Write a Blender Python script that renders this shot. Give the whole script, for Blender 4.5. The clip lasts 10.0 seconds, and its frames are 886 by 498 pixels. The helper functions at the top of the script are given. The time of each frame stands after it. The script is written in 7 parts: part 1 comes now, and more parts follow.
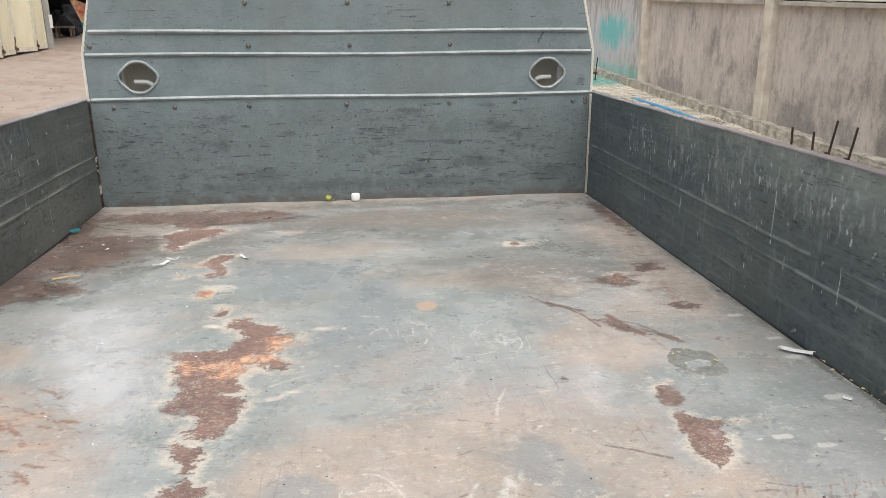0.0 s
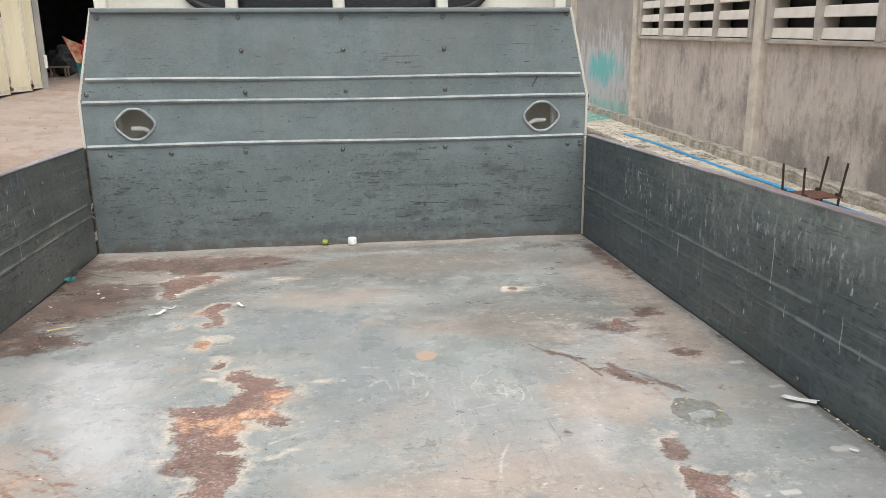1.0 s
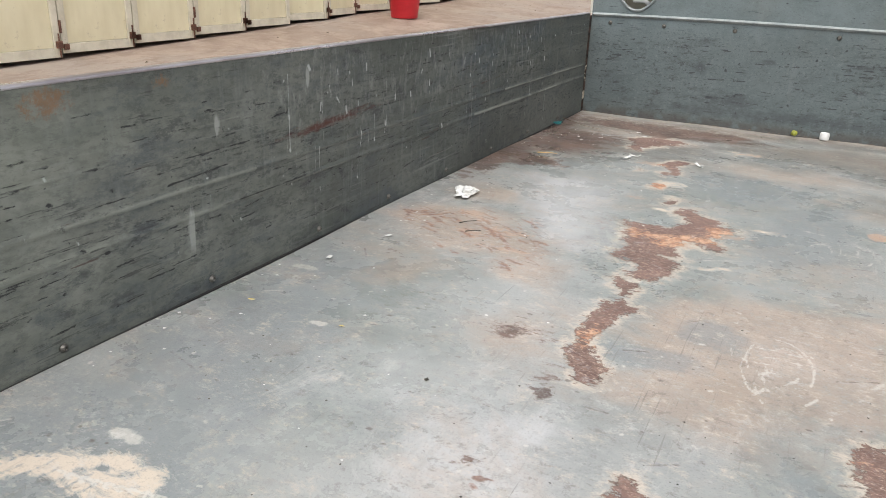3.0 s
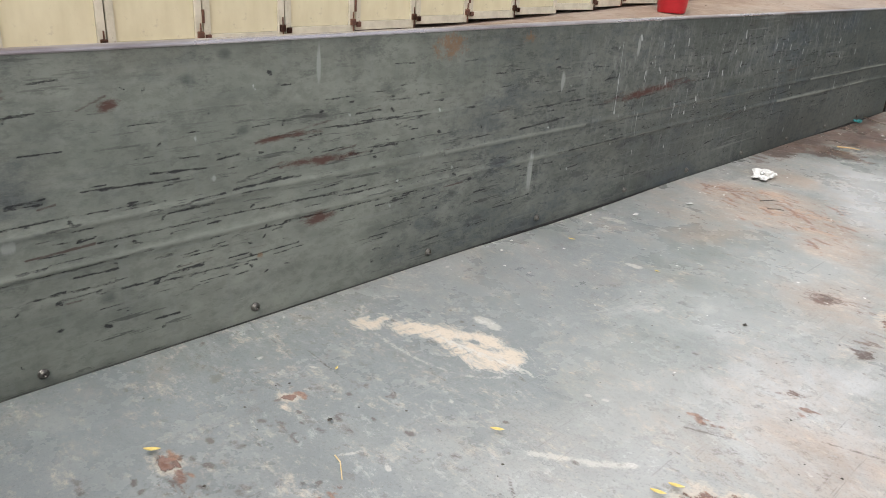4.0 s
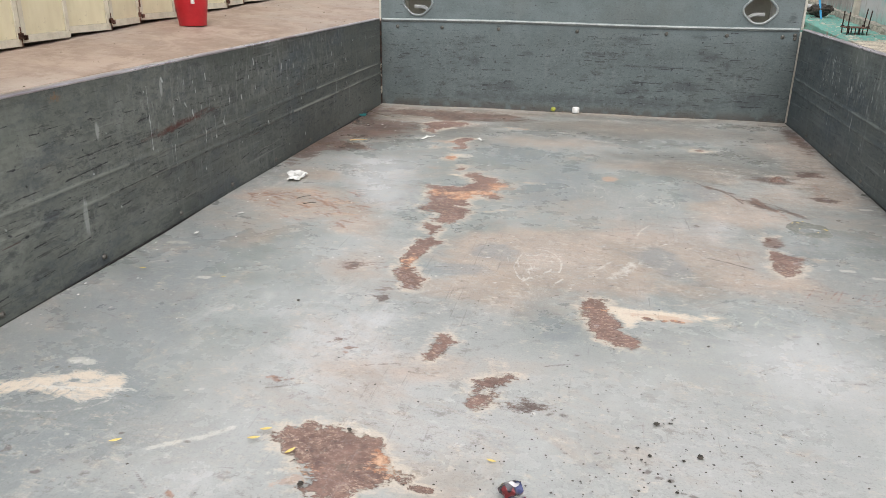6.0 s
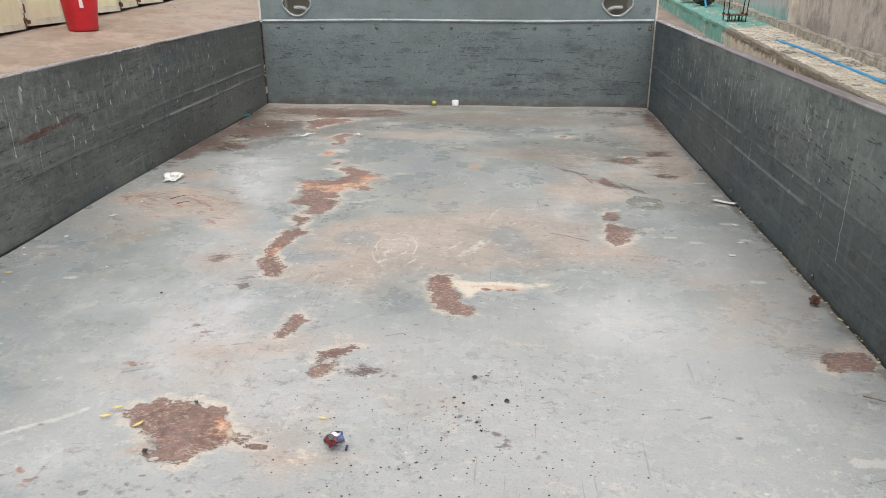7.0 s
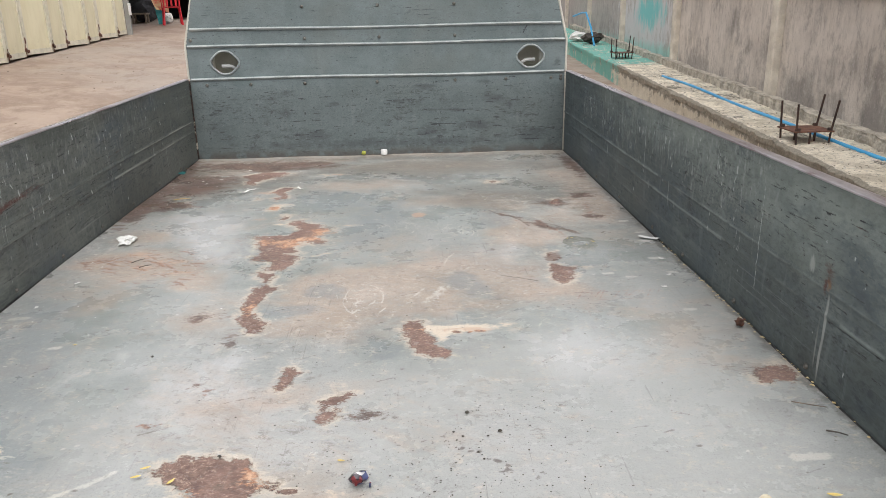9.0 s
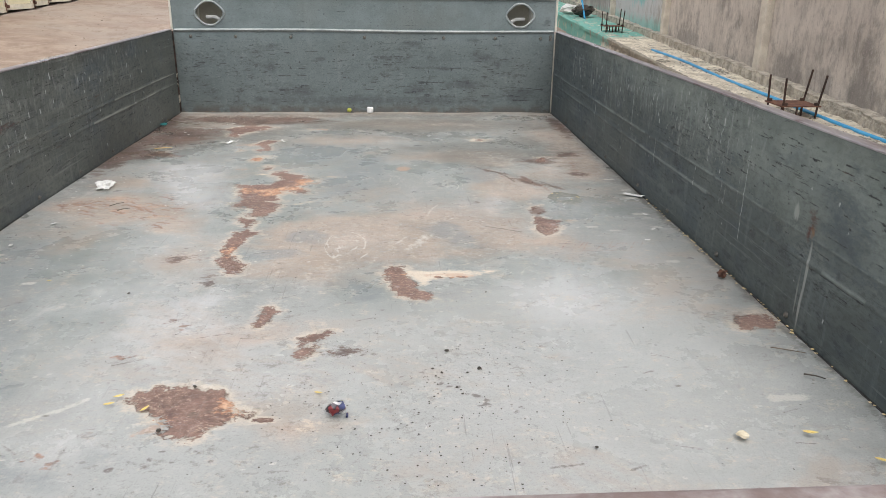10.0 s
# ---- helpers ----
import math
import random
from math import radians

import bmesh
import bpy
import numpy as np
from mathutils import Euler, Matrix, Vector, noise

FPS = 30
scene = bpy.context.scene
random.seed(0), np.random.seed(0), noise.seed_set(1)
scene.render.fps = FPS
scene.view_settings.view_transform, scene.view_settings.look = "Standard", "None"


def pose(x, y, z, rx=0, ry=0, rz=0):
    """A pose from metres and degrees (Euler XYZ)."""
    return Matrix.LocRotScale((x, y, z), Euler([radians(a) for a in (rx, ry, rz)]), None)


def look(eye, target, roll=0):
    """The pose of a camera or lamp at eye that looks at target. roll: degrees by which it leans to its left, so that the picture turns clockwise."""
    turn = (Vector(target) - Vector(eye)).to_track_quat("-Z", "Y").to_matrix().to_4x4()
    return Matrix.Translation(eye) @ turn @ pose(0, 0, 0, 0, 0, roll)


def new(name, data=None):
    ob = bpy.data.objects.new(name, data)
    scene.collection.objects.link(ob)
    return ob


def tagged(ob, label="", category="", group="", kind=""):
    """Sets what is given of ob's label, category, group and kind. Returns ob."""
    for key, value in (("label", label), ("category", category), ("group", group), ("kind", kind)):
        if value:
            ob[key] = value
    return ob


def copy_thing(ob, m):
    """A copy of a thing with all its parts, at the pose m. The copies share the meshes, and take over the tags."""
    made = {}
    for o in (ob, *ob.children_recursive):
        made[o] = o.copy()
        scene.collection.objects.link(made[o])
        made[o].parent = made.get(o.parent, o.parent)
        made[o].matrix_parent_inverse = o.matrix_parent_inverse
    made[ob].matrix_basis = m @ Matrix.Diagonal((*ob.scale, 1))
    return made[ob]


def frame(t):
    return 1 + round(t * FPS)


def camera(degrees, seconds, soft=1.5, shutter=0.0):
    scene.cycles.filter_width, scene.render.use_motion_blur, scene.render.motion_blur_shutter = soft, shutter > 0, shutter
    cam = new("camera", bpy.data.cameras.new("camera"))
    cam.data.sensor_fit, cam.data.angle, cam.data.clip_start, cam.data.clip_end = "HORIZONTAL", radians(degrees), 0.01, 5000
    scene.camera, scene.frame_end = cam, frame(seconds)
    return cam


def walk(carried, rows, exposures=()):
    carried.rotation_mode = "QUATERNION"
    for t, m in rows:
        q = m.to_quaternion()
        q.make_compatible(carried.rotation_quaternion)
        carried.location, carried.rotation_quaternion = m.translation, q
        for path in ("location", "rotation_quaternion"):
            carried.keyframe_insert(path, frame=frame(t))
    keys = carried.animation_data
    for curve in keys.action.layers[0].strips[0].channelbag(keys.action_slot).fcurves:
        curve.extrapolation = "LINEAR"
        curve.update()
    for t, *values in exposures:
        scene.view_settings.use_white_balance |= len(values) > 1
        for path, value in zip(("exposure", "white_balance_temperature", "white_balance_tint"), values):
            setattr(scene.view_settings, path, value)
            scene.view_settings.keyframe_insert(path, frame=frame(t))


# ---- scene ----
cam = camera(61.1, 10.0, soft=0.75)
PATH = [
    (0, (-0.004, -2.514, 0.573), (0.231, -0.613, -0.005), -0.2),
    (0.5, (-0.015, -2.504, 0.591), (0.24, -0.591, 0.066), -0.7),
    (1, (-0.014, -2.499, 0.603), (0.242, -0.578, 0.111), -0.6),
    (1.5, (-0.004, -2.529, 0.569), (0.178, -0.605, 0.055), 0.8),
    (2, (0.005, -2.623, 0.517), (-0.037, -0.709, -0.062), 3.0),
    (2.5, (0.018, -2.66, 0.504), (-0.408, -0.821, -0.157), 3.1),
    (3, (-0.005, -2.736, 0.493), (-0.839, -1.064, -0.219), 2.2),
    (3.2, (-0.012, -2.773, 0.488), (-0.974, -1.173, -0.231), 2.2),
    (4.3, (-0.049, -2.973, 0.453), (-1.376, -1.683, -0.305), 3.5),
    (4.5, (-0.037, -2.974, 0.454), (-1.346, -1.669, -0.309), 3.8),
    (5, (-0.005, -2.985, 0.468), (-1.077, -1.476, -0.289), 3.8),
    (5.5, (0.043, -3.06, 0.518), (-0.619, -1.327, -0.229), 2.1),
    (6, (0.094, -3.118, 0.545), (-0.278, -1.282, -0.157), 0.8),
    (6.2, (0.112, -3.13, 0.546), (-0.177, -1.277, -0.149), 0.5),
    (7.3, (0.276, -3.245, 0.578), (0.109, -1.384, -0.136), -0.3),
    (7.5, (0.281, -3.263, 0.588), (0.101, -1.399, -0.116), -0.6),
    (8, (0.215, -3.307, 0.604), (0.083, -1.429, -0.071), -1.3),
    (8.5, (0.135, -3.333, 0.624), (0.139, -1.441, -0.025), -1.7),
    (9, (0.122, -3.34, 0.641), (0.202, -1.442, 0.016), -1.1),
    (9.5, (0.164, -3.333, 0.63), (0.21, -1.441, -0.018), -0.2),
    (10, (0.124, -3.345, 0.578), (0.244, -1.472, -0.111), 0.7),
]
walk(cam, [(t, look(eye, target, roll)) for t, eye, target, roll in PATH],
     exposures=[(0.0, 0.08), (2.0, 0.07), (3.0, -0.03), (4.5, 0.05), (5.5, -0.05), (10.0, -0.06)])

# ---- world and light: an overcast day ----
world = bpy.data.worlds.new("overcast_sky")
scene.world = world
world.use_nodes = True
wn = world.node_tree
sky = wn.nodes.new("ShaderNodeTexSky")
sky.sky_type, sky.sun_disc = "NISHITA", False
sky.sun_elevation, sky.sun_rotation = radians(58), radians(150)
sky.air_density, sky.dust_density, sky.ozone_density = 1.0, 4.0, 1.0
grey = wn.nodes.new("ShaderNodeHueSaturation")
grey.inputs["Saturation"].default_value = 0.30
wn.links.new(sky.outputs["Color"], grey.inputs["Color"])
wn.links.new(grey.outputs["Color"], wn.nodes["Background"].inputs["Color"])
wn.nodes["Background"].inputs["Strength"].default_value = 0.23

sun_data = bpy.data.lights.new("sun", "SUN")
sun_data.energy, sun_data.angle, sun_data.color = 1.5, radians(60), (1.0, 0.96, 0.9)
sun = new("sun", sun_data)
sun.matrix_world = look((-3.0, -4.0, 10.0), (0, 0, 0))


# ---- node helpers ----
class Mat:
    """A small wrapper to wire procedural materials."""

    def __init__(self, name):
        self.m = bpy.data.materials.new(name)
        self.m.use_nodes = True
        self.t = self.m.node_tree
        self.b = self.t.nodes["Principled BSDF"]
        self.co = self.t.nodes.new("ShaderNodeTexCoord").outputs["Object"]

    def put(self, socket, value):
        if isinstance(value, bpy.types.NodeSocket):
            self.t.links.new(value, socket)
        elif isinstance(value, tuple) and len(value) == 3 and socket.type == "RGBA":
            socket.default_value = (*value, 1)
        else:
            socket.default_value = value

    def math(self, op, a, b=0.0, clamp=False):
        n = self.t.nodes.new("ShaderNodeMath")
        n.operation, n.use_clamp = op, clamp
        self.put(n.inputs[0], a), self.put(n.inputs[1], b)
        return n.outputs[0]

    def stretch(self, s, turn=(0, 0, 0), move=(0, 0, 0)):
        n = self.t.nodes.new("ShaderNodeMapping")
        n.inputs["Scale"].default_value, n.inputs["Location"].default_value = s, move
        n.inputs["Rotation"].default_value = [radians(a) for a in turn]
        self.put(n.inputs["Vector"], self.co)
        return n.outputs[0]

    def noise(self, scale, detail=3.0, rough=0.55, vec=None, warp=0.0):
        n = self.t.nodes.new("ShaderNodeTexNoise")
        self.put(n.inputs["Vector"], vec or self.co)
        n.inputs["Scale"].default_value, n.inputs["Detail"].default_value = scale, detail
        n.inputs["Roughness"].default_value, n.inputs["Distortion"].default_value = rough, warp
        return n.outputs["Fac"]

    def cells(self, scale, vec=None, kind="DISTANCE"):
        n = self.t.nodes.new("ShaderNodeTexVoronoi")
        n.feature = "DISTANCE_TO_EDGE" if kind == "EDGE" else "F1"
        self.put(n.inputs["Vector"], vec or self.co)
        n.inputs["Scale"].default_value = scale
        return n.outputs["Distance"]

    def step(self, fac, lo, hi):
        n = self.t.nodes.new("ShaderNodeMapRange")
        n.interpolation_type = "SMOOTHSTEP"
        self.put(n.inputs["Value"], fac)
        n.inputs["From Min"].default_value, n.inputs["From Max"].default_value = lo, hi
        return n.outputs["Result"]

    def mix(self, fac, a, b):
        n = self.t.nodes.new("ShaderNodeMix")
        n.data_type = "RGBA"
        self.put(n.inputs[0], fac), self.put(n.inputs[6], a), self.put(n.inputs[7], b)
        return n.outputs[2]

    def blend(self, fac, a, b):
        n = self.t.nodes.new("ShaderNodeMix")
        self.put(n.inputs[0], fac), self.put(n.inputs[2], a), self.put(n.inputs[3], b)
        return n.outputs[0]

    def field(self, name):
        n = self.t.nodes.new("ShaderNodeAttribute")
        n.attribute_name = name
        return n.outputs["Fac"]

    def axis(self, letter):
        n = self.t.nodes.new("ShaderNodeSeparateXYZ")
        self.put(n.inputs[0], self.co)
        return n.outputs[letter]

    def rnd(self):
        return self.t.nodes.new("ShaderNodeObjectInfo").outputs["Random"]

    def done(self, color, rough=0.5, metal=0.0, height=None, depth=0.002, spec=0.5):
        self.put(self.b.inputs["Base Color"], color)
        self.put(self.b.inputs["Roughness"], rough)
        self.put(self.b.inputs["Metallic"], metal)
        self.put(self.b.inputs["Specular IOR Level"], spec)
        if height is not None:
            n = self.t.nodes.new("ShaderNodeBump")
            n.inputs["Distance"].default_value = depth
            self.put(n.inputs["Height"], height)
            self.t.links.new(n.outputs[0], self.b.inputs["Normal"])
        return self.m


def plain(name, a, b, scale=8.0, rough=0.5, metal=0.0, depth=0.001, fine=120.0, spec=0.5):
    """Two tones at two scales with fine relief."""
    k = Mat(name)
    big, small = k.noise(scale, 4), k.noise(fine, 3)
    both = k.math("ADD", k.math("MULTIPLY", big, 0.7), k.math("MULTIPLY", small, 0.3))
    r = k.blend(k.noise(scale * 2.3, 3), max(0.05, rough - 0.12), min(1.0, rough + 0.12))
    return k.done(k.mix(k.step(both, 0.35, 0.65), a, b), r, metal, small, depth, spec)


# ---- materials ----
def bed_floor_material():
    k = Mat("worn_bed_paint")

    def over(name, n, amount, lo, hi):
        """A painted-on field broken up by noise."""
        return k.step(k.math("ADD", k.field(name), k.math("MULTIPLY", k.math("SUBTRACT", n, 0.5), amount)), lo, hi)

    big, mid, fine = k.noise(1.5, 5, 0.6), k.noise(8, 8, 0.68, warp=0.6), k.noise(75, 6, 0.75)
    grain = k.noise(330, 3, 0.6)
    brushed = k.noise(14, 9, 0.78, k.stretch((0.8, 1.1, 1.0), (0, 0, 14)), 0.6)
    wiped = k.noise(12, 8, 0.78, k.stretch((1.1, 0.75, 1.0), (0, 0, -28)), 0.8)
    # base coat: grey-green paint, paler where walked on
    c = k.mix(k.step(mid, 0.34, 0.66), (0.232, 0.254, 0.244), (0.330, 0.352, 0.346))
    c = k.mix(k.math("MULTIPLY", k.step(big, 0.42, 0.60), 0.5), c, (0.345, 0.346, 0.336))
    c = k.mix(k.math("MULTIPLY", k.step(brushed, 0.52, 0.64), 0.35), c, (0.40, 0.395, 0.38))
    c = k.mix(k.math("MULTIPLY", k.step(wiped, 0.54, 0.68), 0.3), c, (0.215, 0.235, 0.235))
    dim = k.step(k.noise(3.4, 9, 0.74, k.stretch((0.7, 1.1, 1), (0, 0, 15), (5, 1, 0)), 0.8), 0.52, 0.64)
    c = k.mix(k.math("MULTIPLY", dim, 0.44), c, (0.165, 0.178, 0.178))
    # pale areas: wiped paint, and the sky's sheen put into the colour
    pale = over("pale", k.noise(5, 8, 0.74, warp=0.5), 1.7, 0.35, 0.95)
    c = k.mix(k.math("MULTIPLY", pale, 0.55), c, (0.50, 0.50, 0.505))
    # streaks of sheen painted in near-white
    gleam = k.math("MULTIPLY", over("pale", k.noise(17, 9, 0.78, k.stretch((1.2, 0.55, 1), (0, 0, -30)), 0.5), 2.4, 0.62, 1.05), k.step(k.field("pale"), 0.05, 0.4))
    c = k.mix(k.math("MULTIPLY", gleam, 0.28), c, (0.66, 0.665, 0.67))
    faded = k.step(k.noise(7, 9, 0.8, k.stretch((1.1, 0.5, 1), (0, 0, 25), (4, 8, 0)), 0.6), 0.56, 0.66)
    c = k.mix(k.math("MULTIPLY", faded, 0.45), c, (0.57, 0.565, 0.55))
    # broad sky sheen and walked-on wear, both as paler colour
    worn_sheen = over("worn_sheen", k.noise(2.6, 8, 0.72, k.stretch((0.5, 1.2, 1), (0, 0, 22)), 0.7), 1.3, 0.15, 1.0)
    c = k.mix(k.math("MULTIPLY", worn_sheen, 0.6), c, (0.445, 0.45, 0.44))
    # clay dust
    dust = k.math("MULTIPLY", over("tan", k.noise(9, 9, 0.76, k.stretch((0.8, 1.1, 1), (0, 0, 8)), 0.8), 1.4, 0.22, 0.85), k.step(fine, 0.20, 0.52))
    c = k.mix(k.math("MULTIPLY", dust, 0.55), c, k.mix(k.step(k.noise(4, 6, 0.7), 0.4, 0.62), (0.385, 0.29, 0.225), (0.50, 0.365, 0.28)))
    scattered = k.step(k.noise(3.0, 9, 0.78, k.stretch((0.7, 1.1, 1), (0, 0, 10)), 0.8), 0.50, 0.65)
    c = k.mix(k.math("MULTIPLY", scattered, 0.42), c, (0.42, 0.33, 0.26))
    # darker blue-grey areas
    blue_grey = over("blue", k.noise(14, 6, 0.7), 1.0, 0.35, 0.7)
    c = k.mix(k.math("MULTIPLY", blue_grey, 0.6), c, (0.225, 0.25, 0.26))
    # grey tone and grime, darkest towards the headboard, and dark scuffs
    scuff = k.step(k.noise(5, 8, 0.78, k.stretch((0.65, 1.1, 1), (0, 0, 10))), 0.55, 0.64)
    c = k.mix(k.math("MULTIPLY", scuff, 0.18), c, (0.15, 0.155, 0.15))
    front = over("grime", k.noise(9, 9, 0.78, k.stretch((0.65, 1.15, 1)), 0.5), 2.0, 0.40, 0.9)
    c = k.mix(k.math("MULTIPLY", front, 0.68), c, (0.135, 0.130, 0.115))
    # cement prints and chalk
    n1 = k.noise(38, 8, 0.76, k.stretch((0.7, 1.2, 1), (0, 0, 25)), 0.6)
    cream = over("cream", n1, 1.7, 0.42, 0.72)
    c = k.mix(k.math("MULTIPLY", cream, 0.86), c, (0.66, 0.57, 0.465))
    chalk = over("chalk", k.noise(60, 9, 0.82), 2.1, 0.34, 0.74)
    chalk = k.math("MULTIPLY", chalk, k.step(k.field("chalk"), 0.02, 0.3))
    c = k.mix(k.math("MULTIPLY", chalk, 0.74), c, (0.60, 0.585, 0.545))
    c = k.mix(k.math("MULTIPLY", over("peach", k.noise(30, 6, 0.7), 1.4, 0.35, 0.75), 0.72), c, (0.55, 0.375, 0.275))
    # damp patch
    damp = over("damp", k.noise(24, 5), 0.5, 0.46, 0.53)
    c = k.mix(k.math("MULTIPLY", damp, 0.72), c, k.mix(k.step(fine, 0.44, 0.56), (0.085, 0.09, 0.075), (0.17, 0.17, 0.145)))
    # rust with finely eaten edges
    ragged = k.noise(26, 10, 0.74, k.stretch((0.9, 1.1, 1.0), (0, 0, 8)), 0.2)
    teeth = k.noise(130, 5, 0.75, k.stretch((0.7, 1.2, 1.0), (0, 0, 5)))
    rust = k.math("ADD", k.field("rust"), k.math("MULTIPLY", k.math("SUBTRACT", ragged, 0.5), 1.3))
    rust = k.math("ADD", rust, k.math("MULTIPLY", k.math("SUBTRACT", teeth, 0.5), 1.1))
    halo = k.math("MULTIPLY", k.step(rust, 0.0, 0.42), k.step(k.noise(13, 8, 0.75), 0.40, 0.55))
    c = k.mix(k.math("MULTIPLY", halo, 0.85), c, (0.60, 0.53, 0.445))
    thinner = over("umber", k.noise(24, 9, 0.78, k.stretch((0.7, 1.2, 1), (0, 0, 5))), 2.3, 0.36, 0.56)
    thinner = k.math("MULTIPLY", thinner, k.step(teeth, 0.22, 0.50))
    c = k.mix(k.math("MULTIPLY", thinner, 0.90), c, k.mix(k.step(k.noise(11, 6, 0.7), 0.42, 0.58), (0.090, 0.055, 0.044), (0.165, 0.100, 0.077)))
    edge = k.step(rust, 0.45, 0.55)
    brown = k.mix(k.step(mid, 0.40, 0.60), (0.125, 0.070, 0.058), (0.20, 0.116, 0.096))
    brown = k.mix(k.math("MULTIPLY", k.step(teeth, 0.45, 0.62), 0.6), brown, (0.30, 0.19, 0.15))
    bare = k.math("MULTIPLY", k.step(k.noise(190, 6, 0.8, k.stretch((0.8, 1.1, 1), (0, 0, 30))), 0.53, 0.61), k.step(k.noise(9, 5, 0.7, k.stretch((1, 1, 1), (0, 0, 0), (2, 7, 0))), 0.40, 0.58))
    brown = k.mix(k.math("MULTIPLY", bare, 0.75), brown, (0.55, 0.42, 0.33))
    brown = k.mix(k.math("MULTIPLY", k.step(fine, 0.54, 0.64), 0.4), brown, (0.085, 0.05, 0.045))
    warm = over("orange", teeth, 2.0, 0.45, 0.68)
    brown = k.mix(k.math("MULTIPLY", warm, 0.9), brown, k.mix(k.step(fine, 0.4, 0.6), (0.36, 0.155, 0.08), (0.66, 0.42, 0.275)))
    c = k.mix(k.math("MULTIPLY", edge, 0.95), c, brown)
    # bare peach flecks outside the rust
    fleck = over("orange", n1, 2.0, 0.55, 0.72)
    c = k.mix(k.math("MULTIPLY", k.math("MULTIPLY", fleck, k.math("SUBTRACT", 1.0, edge)), 0.6), c, (0.48, 0.33, 0.24))
    # red clay smeared by dragging
    clay = k.math("MULTIPLY", over("clay", k.noise(60, 9, 0.8, k.stretch((0.6, 1.2, 1), (0, 0, -14))), 2.2, 0.34, 0.85), k.step(k.field("clay"), 0.02, 0.3))
    c = k.mix(k.math("MULTIPLY", clay, 0.88), c, k.mix(k.step(fine, 0.4, 0.6), (0.17, 0.085, 0.060), (0.33, 0.19, 0.13)))
    # scratches, hair lines and specks
    score = k.math("MULTIPLY", over("score", k.noise(75, 8, 0.8), 2.0, 0.36, 0.85), k.step(k.field("score"), 0.02, 0.25))
    c = k.mix(k.math("MULTIPLY", score, 0.75), c, (0.115, 0.09, 0.08))
    for scale, turn, patch, tone, much in ((260, 38, 3.5, (0.15, 0.12, 0.10), 0.20), (230, 128, 2.7, (0.52, 0.50, 0.46), 0.15), (280, 75, 4.1, (0.14, 0.12, 0.11), 0.2), (200, -12, 3.1, (0.13, 0.12, 0.11), 0.4)):
        hair = k.step(k.noise(scale, 2, 0.5, k.stretch((1, 0.035, 1), (0, 0, turn))), 0.67, 0.73)
        c = k.mix(k.math("MULTIPLY", k.math("MULTIPLY", hair, k.step(k.noise(patch, 3), 0.48, 0.58)), much), c, tone)
    specks = k.math("MULTIPLY", k.math("SUBTRACT", 1.0, k.step(k.cells(46), 0.06, 0.13)), k.step(k.noise(6, 3), 0.52, 0.60))
    c = k.mix(k.math("MULTIPLY", specks, 0.6), c, (0.11, 0.085, 0.07))
    c = k.mix(k.math("MULTIPLY", k.step(grain, 0.52, 0.68), 0.22), c, (0.10, 0.10, 0.095))
    c = k.mix(k.math("MULTIPLY", k.step(k.noise(140, 6, 0.8), 0.54, 0.64), 0.16), c, (0.50, 0.49, 0.465))
    dirt = k.math("MULTIPLY", k.step(k.noise(40, 9, 0.80, k.stretch((0.85, 1.1, 1))), 0.54, 0.62), k.step(k.noise(2.6, 6, 0.7), 0.42, 0.56))
    c = k.mix(k.math("MULTIPLY", dirt, 0.46), c, (0.15, 0.13, 0.11))
    worn = k.math("MULTIPLY", k.step(k.noise(48, 9, 0.82, k.stretch((0.8, 1.1, 1), (0, 0, 20), (3, 5, 0))), 0.54, 0.63), k.step(k.noise(2.2, 6, 0.7, k.stretch((1, 1, 1), (0, 0, 0), (8, 2, 0))), 0.42, 0.56))
    c = k.mix(k.math("MULTIPLY", worn, 0.42), c, (0.55, 0.55, 0.54))
    matt = k.math("MAXIMUM", k.math("MAXIMUM", edge, k.math("MULTIPLY", dust, 0.6)), k.math("MAXIMUM", cream, damp))
    rough = k.blend(matt, k.blend(k.step(k.noise(3.2, 7, 0.72), 0.38, 0.62), 0.20, 0.42), 0.80)
    h = k.math("ADD", k.math("MULTIPLY", fine, 0.5), k.math("MULTIPLY", k.noise(2.4, 2), 3.0))
    h = k.math("SUBTRACT", h, k.math("MULTIPLY", edge, 0.5))
    return k.done(c, rough, 0.0, h, 0.0014, 0.5)


